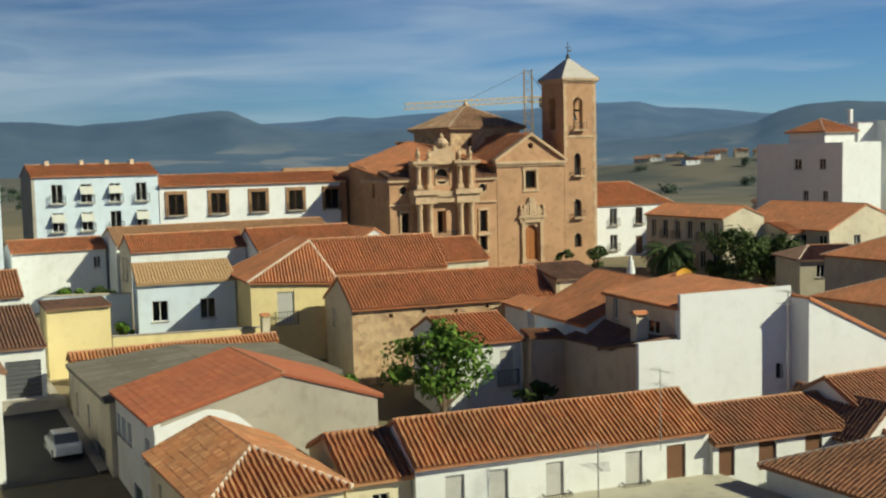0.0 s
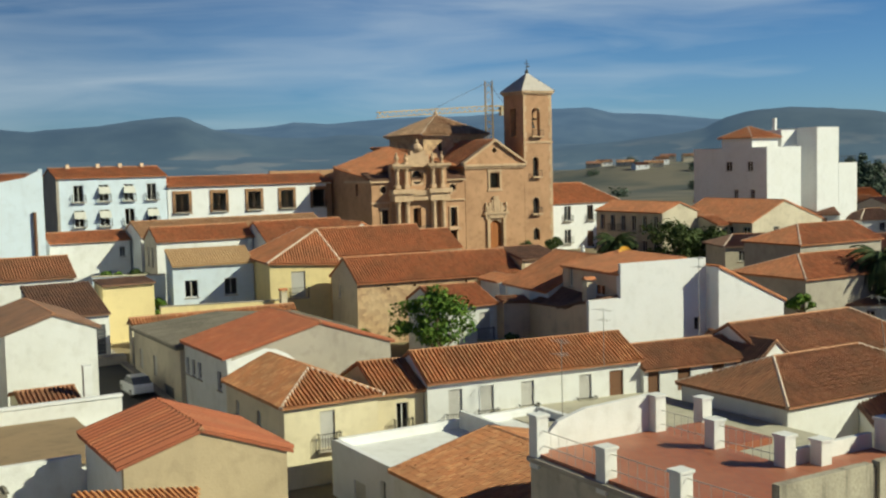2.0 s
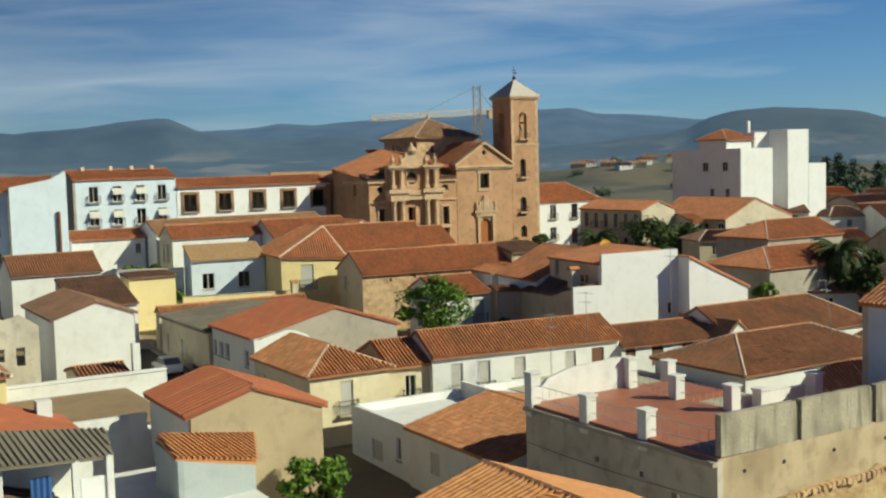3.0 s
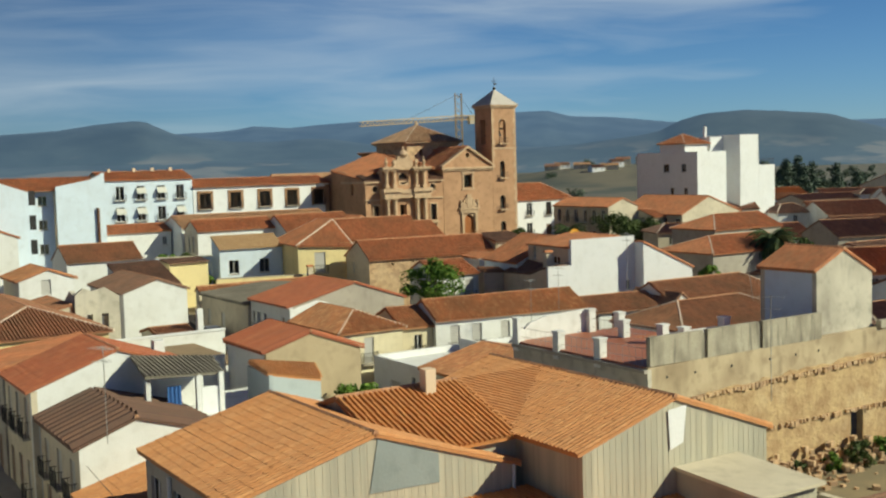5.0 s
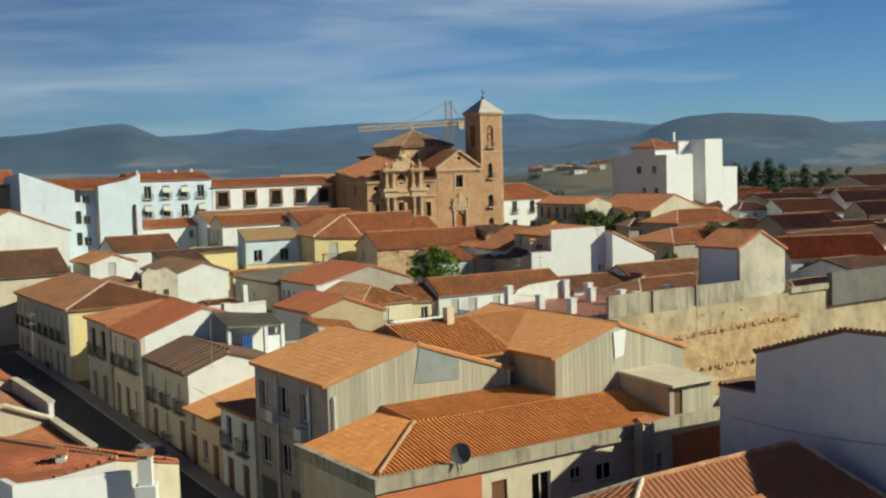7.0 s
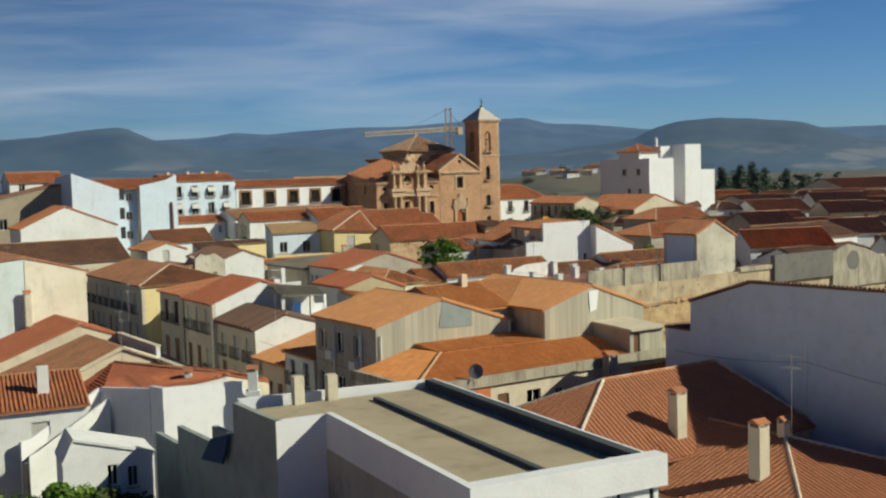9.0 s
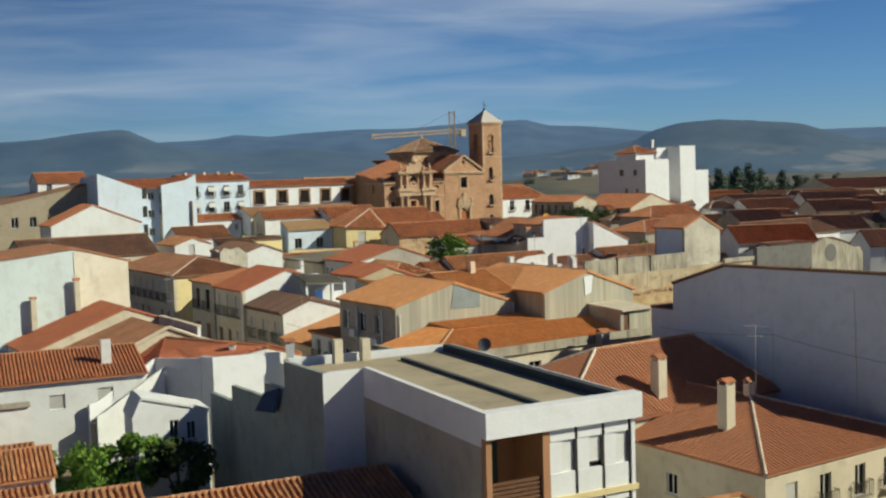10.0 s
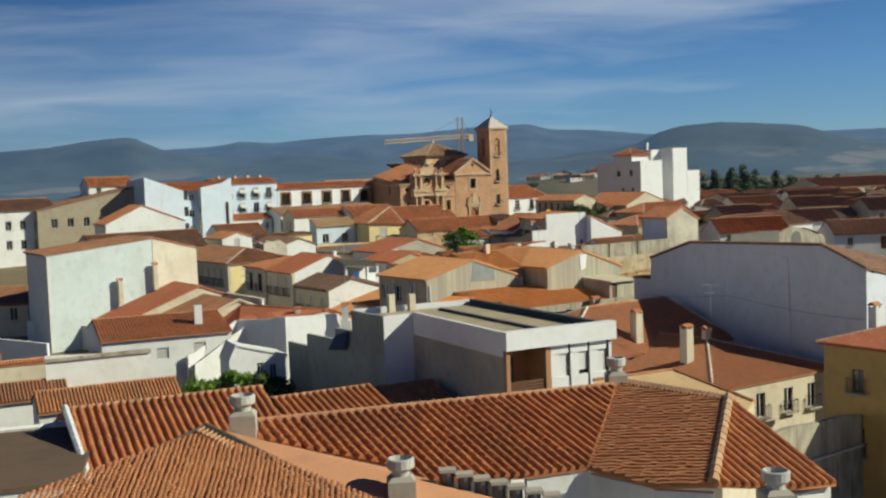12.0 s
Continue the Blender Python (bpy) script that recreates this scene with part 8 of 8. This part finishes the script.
def car(g, u, v, paint, label, along=1):
    p = g.p(u, v)
    z = ground_z(p.x, p.y) + 0.03
    ob = thing("car", label, "car", (p.x, p.y, z), "parked cars")

    def loft(me, rings):
        k = len(me.v)
        for x, w, z0, z1 in rings:
            for a, zz in ((-w, z0), (w, z0), (w * 0.96, z1), (-w * 0.96, z1)):
                me.v.append(tuple(g.p(u + a, v + x * along, z + zz)))
        for i in range(len(rings) - 1):
            for q in range(4):
                me.f.append((k + 4 * i + q, k + 4 * i + (q + 1) % 4, k + 4 * i + 4 + (q + 1) % 4, k + 4 * i + 4 + q))
        me.f.append((k, k + 3, k + 2, k + 1))
        e = k + 4 * (len(rings) - 1)
        me.f.append((e, e + 1, e + 2, e + 3))
        return me
    loft(Mesh(), [(-2.05, 0.6, 0.35, 0.62), (-1.9, 0.82, 0.25, 0.78), (-1.0, 0.86, 0.22, 0.92), (0.9, 0.86, 0.22, 0.95), (1.7, 0.84, 0.25, 0.98), (2.0, 0.74, 0.35, 0.85)]).done("body", paint, ob)
    cab = loft(Mesh(), [(-1.05, 0.76, 0.92, 0.94), (-0.45, 0.7, 0.92, 1.4), (1.0, 0.7, 0.94, 1.42), (1.65, 0.72, 0.96, 1.0)]).done("cabin", GARAGE, ob, "dark tinted glass")
    Mesh().prism([g.p(u + a, v + b * along, z + 1.4) for a, b in ((-0.68, -0.4), (0.68, -0.4), (0.68, 0.98), (-0.68, 0.98))], [g.p(u + a, v + b * along, z + 1.47) for a, b in ((-0.6, -0.3), (0.6, -0.3), (0.6, 0.9), (-0.6, 0.9))]).done("roof_panel", paint, cab)
    for a in (-0.78, 0.78):
        for b in (-1.3, 1.3):
            w = Mesh().tube(g.p(u + a - 0.1, v + b * along, z + 0.3), g.p(u + a + 0.1, v + b * along, z + 0.3), 0.3, 14).done("wheel", IRON, ob)
            Mesh().tube(g.p(u + a - 0.11, v + b * along, z + 0.3), g.p(u + a + 0.11, v + b * along, z + 0.3), 0.18, 10).done("rim", SHUTTER, w)
        Mesh().box(g, u + a * 0.75 - 0.12, u + a * 0.75 + 0.12, v + 1.93 * along - 0.05, v + 1.93 * along + 0.05, z + 0.62, z + 0.8).done("tail_lamp", RED_LAMP, ob)
        Mesh().box(g, u + a * 0.75 - 0.13, u + a * 0.75 + 0.13, v - 1.98 * along - 0.05, v - 1.98 * along + 0.05, z + 0.55, z + 0.7).done("headlight", FRAME_WHITE, ob)
    Mesh().box(g, u - 0.26, u + 0.26, v - 2.08, v - 2.06, z + 0.42, z + 0.53).done("number_plate", FRAME_WHITE, ob)


RED_LAMP = plaster("red_lamp_plastic", (0.35, 0.02, 0.015), (0.2, 0.02, 0.02), 0.2, 0.1, 0.2)
SILVER, n, l, b = node_mat("silver_car_paint", 0.3, 0.6)
l.new(blend(n, l, scaled(n, l, noise_fac(n, l, 3.0), 0.25), (0.42, 0.44, 0.47), (0.3, 0.31, 0.32)), b.inputs["Base Color"])
CARWHITE = plaster("white_car_paint", (0.75, 0.76, 0.78), (0.6, 0.58, 0.55), 0.25, 0.1, 0.3)
car(gc, -18.9, 17.5, SILVER, "silver-blue hatchback parked in the narrow street", 1)
car(gc, 10.2, 68.9, CARWHITE, "white hatchback parked beside a yellow wall", -1)
car(gc, 4.4, 70.4, CARWHITE, "white van-like car at the bend of the street", -1)


# ---- trees and bushes ----
def leaf_mat(name, a, b_, c_):
    m, n, l, b = node_mat(name, 0.7)
    b.inputs["Specular IOR Level"].default_value = 0.2
    ramp = n.new("ShaderNodeValToRGB")
    ramp.color_ramp.elements[0].color, ramp.color_ramp.elements[1].color = (*a, 1), (*c_, 1)
    ramp.color_ramp.elements.new(0.5).color = (*b_, 1)
    l.new(n.new("ShaderNodeNewGeometry").outputs["Random Per Island"], ramp.inputs["Fac"])
    c = blend(n, l, scaled(n, l, noise_fac(n, l, 0.9), 0.5), ramp.outputs["Color"], tuple(x * 0.5 for x in a))
    l.new(c, b.inputs["Base Color"])
    return m


LEAF = leaf_mat("green_leaves", (0.065, 0.135, 0.018), (0.11, 0.21, 0.026), (0.20, 0.30, 0.045))
LEAF_DARK = leaf_mat("dark_leaves", (0.04, 0.065, 0.02), (0.065, 0.10, 0.026), (0.12, 0.145, 0.038))
FROND = leaf_mat("palm_leaves", (0.03, 0.055, 0.02), (0.05, 0.08, 0.025), (0.10, 0.115, 0.035))
BARK = plaster("tree_bark", (0.16, 0.11, 0.07), (0.08, 0.06, 0.04), 0.5, 0.6)


def leaves(me, rng, c, r, count, size, squash=0.8):
    """Leaf blades thickest near the outside of one clump."""
    for _ in range(count):
        d = Vector((rng.gauss(0, 1), rng.gauss(0, 1), rng.gauss(0, 1)))
        d.normalize()
        p = Vector(c) + Vector((d.x, d.y, d.z * squash)) * r * (rng.random() ** 0.45)
        n = (d + Vector((rng.gauss(0, 0.5), rng.gauss(0, 0.5), rng.gauss(0, 0.5) + 0.3))).normalized()
        x = n.orthogonal().normalized()
        x.rotate(Matrix.Rotation(rng.uniform(0, 6.28), 3, n))
        y = n.cross(x)
        s = size * rng.uniform(0.6, 1.3)
        k = len(me.v)
        me.v += [tuple(p - x * s), tuple(p - y * s * 0.5 + n * s * 0.12), tuple(p + x * s), tuple(p + y * s * 0.5 + n * s * 0.12)]
        me.f.append((k, k + 1, k + 2, k + 3))


def tree(label, x, y, zc, r, height, seed, material=None, count=90, clumps=26, size=0.22, name="tree"):
    """Trunk and limbs under a crown of leaf clumps; zc: the crown's middle."""
    rng = random.Random(seed)
    zb = ground_z(x, y)
    ob = thing(name, label, name, (x, y, zb))
    me = Mesh()
    fork = max(zb + 0.4, zc - height * 0.55)
    me.tube((x, y, zb - 0.3), (x + 0.1, y, fork), 0.07 * r + 0.06, 8, 0.05 * r + 0.04)
    crown = Mesh()
    for i in range(clumps):
        a, t = rng.uniform(0, 6.28), rng.uniform(-1, 1)
        rr = r * math.sqrt(max(0.05, 1 - t * t)) * rng.uniform(0.35, 0.95)
        c = Vector((x + math.cos(a) * rr, y + math.sin(a) * rr, zc + t * height * 0.5 * rng.uniform(0.7, 1.0)))
        if i < 9:
            me.tube((x + 0.1, y, fork - 0.2), c, 0.035 * r + 0.02, 5, 0.012)
        leaves(crown, rng, c, r * rng.uniform(0.22, 0.42), count, size)
    me.done("trunk", BARK, ob)
    tagged(crown.done("crown", material or LEAF, ob), kind="stuff")


def palm(label, x, y, zh, span, seed, fronds=52):
    rng = random.Random(seed)
    zb = ground_z(x, y)
    ob = thing("palm", label, "palm tree", (x, y, zb))
    me = Mesh()
    steps = 14
    for i in range(steps):
        z0, z1 = zb + (zh - zb) * i / steps, zb + (zh - zb) * (i + 1) / steps
        me.tube((x, y, z0), (x, y, z1), 0.26, 9, 0.31)
    me.done("trunk", BARK, ob)
    for i in range(fronds):
        a, lift = i * 2.39996 + rng.uniform(-0.2, 0.2), 1.15 - 1.75 * (i / fronds)
        d = Vector((math.cos(a), math.sin(a), 0))
        side = Vector((-d.y, d.x, 0))
        pts, p, e = [], Vector((x, y, zh)), lift
        for k in range(11):
            pts.append(p.copy())
            p += (d * math.cos(e) + Vector((0, 0, math.sin(e)))) * span / 10
            e -= 0.17
        me = Mesh()
        for k in range(10):
            me.tube(pts[k], pts[k + 1], 0.03, 3)
            for h in (0.0, 0.33, 0.66):
                q, t = pts[k].lerp(pts[k + 1], h), (k + h) / 10
                w = span * 0.23 * math.sin(math.pi * (0.12 + 0.83 * t))
                ax_ = (pts[k + 1] - pts[k]).normalized()
                for sg in (-1, 1):
                    tip = q + side * sg * w * 0.85 + ax_ * w * 0.6 - Vector((0, 0, w * (0.35 + rng.uniform(0, 0.2))))
                    b = len(me.v)
                    me.v += [tuple(q), tuple(q + ax_ * 0.12), tuple(tip)]
                    me.f.append((b, b + 1, b + 2))
        me.done("frond", FROND, ob)


tree("round green citrus-like tree in the courtyard", -0.3, 65.5, 8.5, 3.2, 4.4, 1, LEAF, 110, 34, 0.2)
tree("dense dark tree in the plaza", 32.3, 122, 9.6, 3.8, 5.6, 2, LEAF_DARK, 110, 34, 0.26)
tree("dense dark tree with a wide crown in the plaza", 38.2, 124, 9.0, 3.6, 4.8, 3, LEAF_DARK, 110, 32, 0.26)
tree("low clipped tree in the plaza", 27.6, 128, 8.4, 2.6, 3.4, 4, LEAF_DARK, 90, 22, 0.24)
tree("small dark tree beside the tower", 17.8, 127, 9.2, 1.5, 2.6, 5, LEAF_DARK, 70, 14, 0.2)
tree("small tree by the church steps", 14.5, 130, 8.6, 1.2, 2.0, 6, LEAF_DARK, 70, 12, 0.2)
tree("bushy tree in the yard of the shaded houses", -33.0, -30.2, 2.6, 2.4, 3.4, 7, LEAF, 120, 30, 0.2)
tree("leafy bush against a white wall", -30.2, -29.8, 2.9, 2.2, 3.6, 8, LEAF, 110, 26, 0.2)
tree("dark bush against the grey wall", -27.4, -29.9, 2.8, 2.2, 3.6, 9, LEAF_DARK, 110, 26, 0.2)
tree("low green shrubs beside the stair", -36.0, -27.5, 2.2, 1.8, 2.2, 17, LEAF, 100, 18, 0.2)
_q = gc.p(5.0, 27.6)
tree("bright bush at the foot of a tan gable", _q.x, _q.y, 4.6, 1.7, 3.4, 40, LEAF, 110, 24, 0.18)
tree("bush at the end of a grey wall", -10.6, 38.5, 3.4, 1.2, 2.4, 10, LEAF, 90, 14, 0.16)
tree("dark green climber in a shaded courtyard", 5.6, 66, 6.4, 1.3, 1.6, 11, LEAF_DARK, 80, 12, 0.18)
tree("leafy shrubs behind the whitewashed yard wall", *g21.p(3.6, 99.5).xy, 9.6, 1.5, 2.0, 51, LEAF, 90, 16, 0.2)
tree("leafy shrubs behind the whitewashed yard wall", *g21.p(6.0, 99.8).xy, 9.5, 1.4, 1.8, 52, LEAF_DARK, 90, 14, 0.2)
tree("green bush in a narrow yard beside a yellow wall", *g21.p(7.6, 93.2).xy, 7.0, 1.1, 2.6, 53, LEAF, 90, 14, 0.18)
tree("low green bush behind a yard wall", -6.5, 66, 7.4, 1.1, 1.2, 12, LEAF, 80, 10, 0.18)
tree("green shrubs in a walled yard", -47, 136, 6.4, 1.8, 1.6, 13, LEAF, 70, 14, 0.2)
tree("green climber on a blue-shaded wall", -34.2, 114, 4.2, 1.1, 2.2, 14, LEAF, 70, 10, 0.18)
tree("shrubs below the palm", 37.5, 84, 8.2, 1.6, 2.0, 15, LEAF_DARK, 80, 14, 0.2)
tree("hedge-like shrubs beside a wall", 33, 78, 7.4, 1.4, 1.6, 16, LEAF, 80, 12, 0.2)
palm("broad date palm in the plaza", 25.5, 124, 9.6, 3.6, 21)
palm("date palm with a dense crown beside tiled roofs", 42.2, 82.1, 10.6, 3.6, 22)
tree("dark shrubs under the palm", 43.5, 80.0, 8.0, 2.4, 3.0, 23, LEAF_DARK, 100, 20, 0.24)
tree("dark tree beside the palm", 46.5, 84.0, 8.6, 2.2, 3.6, 24, LEAF_DARK, 100, 20, 0.24)


def far_trees():
    rng = random.Random(31)
    ob = thing("far_trees", "dark clumps of far trees on the plain and slopes", "trees", (100, 450, 4), kind="stuff")
    me = Mesh()
    spots = [(207, 488, 4.5, 12), (234, 585, 5, 16), (222, 540, 4, 9), (188, 411, 6, 5), (176, 405, 5, 4), (200, 430, 5, 4), (60, 520, 6, 11), (66, 516, 4, 10), (240, 420, 7, 5), (260, 380, 8, 6), (150, 330, 4, 4), (230, 300, 8, 7), (248, 330, 8, 7), (210, 310, 6, 5)]
    for _ in range(70):
        r, a = rng.uniform(430, 640), rng.uniform(17.5, 27.0)
        spots.append((-21 + math.sin(radians(a)) * r, -118 + math.cos(radians(a)) * r, rng.uniform(3, 6), rng.uniform(4, 9)))
    for _ in range(150):
        y = rng.uniform(360, 1500)
        spots.append((rng.uniform(-0.45, 0.5) * y, y, rng.uniform(3, 8), rng.uniform(3, 6)))
    for x, y, r, h in spots:
        z = ground_z(x, y)
        for k in range(5):
            c = (x + rng.uniform(-0.6, 0.6) * r, y + rng.uniform(-0.6, 0.6) * r, z + h * rng.uniform(0.25, 0.8))
            leaves(me, rng, c, r * 0.55 if h < 9 else 2.0, 55, 0.75, 0.9 if h < 9 else 1.7)
    for _ in range(17):
        r, a = rng.uniform(430, 520), rng.uniform(19.2, 24.0)
        x, y = -15 + math.sin(radians(a)) * r, -88 + math.cos(radians(a)) * r
        h, z = rng.uniform(7, 17), ground_z(x, y)
        for k in range(9):
            t = k / 8
            leaves(me, rng, (x + rng.uniform(-1.6, 1.6) * (1.3 - t), y, z + h * (0.2 + 0.75 * t)), (4.2 - 2.2 * t) * rng.uniform(0.7, 1.1), 70, 0.6, 0.9)
    # leaf colour greyed to carry the haze over far trees
    tagged(me.done("crowns", leaf_mat("hazed_grey_green_leaves", (0.055, 0.085, 0.06), (0.085, 0.12, 0.085), (0.13, 0.165, 0.115)), ob), kind="stuff")


far_trees()

# weeds and rubble at the foot of the ruined wall
for k, (u, v, r) in enumerate(((27.5, 6.6, 0.9), (30.2, 6.2, 1.2), (33.0, 6.4, 1.0), (36.0, 5.8, 1.5), (39.0, 6.2, 1.3), (24.5, 6.8, 0.7))):
    q = gc.p(u, v)
    tree("straggling green bush at the foot of the ruined wall", q.x, q.y, ground_z(q.x, q.y) + 0.7 * r, r, 1.3 * r, 60 + k, LEAF_DARK if k % 2 else LEAF, 60, 12, 0.14, "bush")


def rubble():
    rng = random.Random(12)
    me = Mesh()
    for _ in range(420):
        u, v = rng.uniform(18, 46), 7.9 - abs(rng.gauss(0, 1.6))
        p = gc.p(u, v)
        z = ground_z(p.x, p.y) + max(0.0, 1.3 - (7.9 - v) * 0.45) * rng.random()
        s = rng.uniform(0.07, 0.26)
        g = Grid(rng.uniform(0, 90))
        uu, vv = p.x * g.c + p.y * g.s, -p.x * g.s + p.y * g.c
        me.box(g, uu - s, uu + s, vv - s * 0.7, vv + s * 0.7, z - 0.15, z + s * 0.9)
    ob = me.done("rubble", RUBBLE)
    tagged(ob, "heap of broken stones and bricks below the wall", "rubble", kind="stuff")


rubble()


# ---- aerials, dishes, wires and small things ----
ALLOY, n, l, b = node_mat("dull_aluminium", 0.5, 0.7)
l.new(blend(n, l, noise_fac(n, l, 4.0), (0.42, 0.42, 0.41), (0.28, 0.27, 0.25)), b.inputs["Base Color"])
DISH_YELLOW = plaster("yellow_dish_paint", (0.78, 0.42, 0.04), (0.6, 0.3, 0.05), 0.3, 0.2, 0.5)


def aerial(x, y, z0, h, turn=20, lean=0.0):
    ob = thing("tv_aerial", "thin metal television aerial on a mast", "aerial", (x, y, z0), "television aerials")
    top = Vector((x + lean, y, z0 + h))
    Mesh().tube((x, y, z0 - 0.5), top, 0.022, 5).done("mast", ALLOY, ob)
    g = Grid(turn)
    for k, (dz, ln) in enumerate(((-0.12, 1.3), (-0.75, 0.9))):
        me = Mesh()
        a, bq = top + Vector((-g.s, g.c, 0)) * -ln / 2 + Vector((0, 0, dz)), top + Vector((-g.s, g.c, 0)) * ln / 2 + Vector((0, 0, dz))
        me.tube(a, bq, 0.013, 4)
        for i in range(7):
            c = a.lerp(bq, i / 6)
            w = Vector((g.c, g.s, 0)) * (0.24 + 0.04 * i)
            me.tube(c - w, c + w, 0.007, 4)
        me.done("array", ALLOY, ob)


def dish(x, y, z, r, material, label, face=(0.3, -1.0, 0.45)):
    ob = thing("satellite_dish", label, "satellite dish", (x, y, z - r), "satellite dishes")
    f = Vector(face).normalized()
    a = f.orthogonal().normalized()
    c = f.cross(a)
    me, rings, sides = Mesh(), 5, 18
    for off in (0.0, -0.03):
        for j in range(rings + 1):
            t = j / rings
            for i in range(sides):
                th = 2 * math.pi * i / sides
                me.v.append(tuple(Vector((x, y, z)) + (a * math.cos(th) + c * math.sin(th)) * r * max(t, 0.02) + f * (0.22 * r * t * t + off)))
    for s in range(2):
        o = s * (rings + 1) * sides
        for j in range(rings):
            for i in range(sides):
                q = (o + j * sides + i, o + j * sides + (i + 1) % sides, o + (j + 1) * sides + (i + 1) % sides, o + (j + 1) * sides + i)
                me.f.append(q if s == 0 else tuple(reversed(q)))
    o2, e = (rings + 1) * sides, rings * sides
    for i in range(sides):
        me.f.append((e + i, e + (i + 1) % sides, o2 + e + (i + 1) % sides, o2 + e + i))
    me.done("reflector", material, ob, smooth=False)
    Mesh().tube((x, y, z - 0.05), (x - f.x * 0.1, y - f.y * 0.15, z - r - 0.35), 0.03, 5).done("bracket", ALLOY, ob)
    Mesh().tube(Vector((x, y, z)) - c * r * 0.9, Vector((x, y, z)) + f * r * 0.9 - c * 0.1, 0.015, 4).done("feed_arm", ALLOY, ob)


dish(15.9, 72.2, 12.75, 0.62, DISH_YELLOW, "bright yellow satellite dish on a roof edge", (0.25, -1, 0.3))
dish(-6.5, -17.0, 7.3, 0.5, GARAGE, "dark grey satellite dish on a parapet", (-0.3, -1, 0.35))
aerial(9.4, 47.6, 8.4, 3.2, 30)
aerial(26.6, 46.6, 8.6, 3.4, 30, -0.5)
aerial(17.8, 56.5, 8.8, 5.0, 10)
aerial(13.5, 8.6, 8.3, 5.2, 60)
aerial(-20.6, 6.2, 8.3, 4.3, 40)
aerial(-30.2, -11.0, 6.0, 5.6, 10)
aerial(8.86, -31.1, 5.4, 4.7, 40)
aerial(-34.0, 13.0, 8.2, 3.0, 20)
aerial(-50, 33, 8.2, 6.2, 20)
aerial(4.6, 33.0, 8.3, 3.9, 10)


def wire(points, sag=0.5, r=0.016):
    me = Mesh()
    for a, b_ in zip(points, points[1:]):
        a, b_ = Vector(a), Vector(b_)
        prev = a
        for k in range(1, 9):
            t = k / 8
            p = a.lerp(b_, t) - Vector((0, 0, sag * 4 * t * (1 - t)))
            me.tube(prev, p, r, 4)
            prev = p
    tagged(me.done("wire", IRON), "thin black cable slung between the houses", "cable")


wire([gc.p(-16.4, -3.0, 6.2), gc.p(-16.45, 5.6, 6.4), gc.p(-15.5, 20, 6.2)], 0.15)
wire([gc.p(0.38, -41, 7.2), gc.p(0.38, -27, 8.2), gc.p(0.38, -16, 7.6)], 0.25)
wire([gc.p(-26.5, 31, 6.0), gc.p(-26.5, 45, 7.4)], 0.2)
wire([gc.p(13.6, 8.4, 7.2), gc.p(13.5, 21, 7.0)], 0.15)

# monument before the tower
mon = Mesh()
mx, my = 20.9, 122.0
for r, z0, z1 in ((1.2, 5.6, 6.2), (0.8, 6.2, 6.8), (0.5, 6.8, 7.7)):
    mon.tube((mx, my, z0), (mx, my, z1), r, 8, r * 0.9)
lathe(mon, (mx, my, 7.7), [(0.5, 0), (0.42, 0.5), (0.34, 1.0), (0.3, 1.35), (0.16, 1.5), (0.2, 1.7), (0.12, 1.92), (0.02, 1.98)], 10)
tagged(mon.done("monument", WHITE_CLEAN), "white stepped stone monument standing in the plaza", "monument")
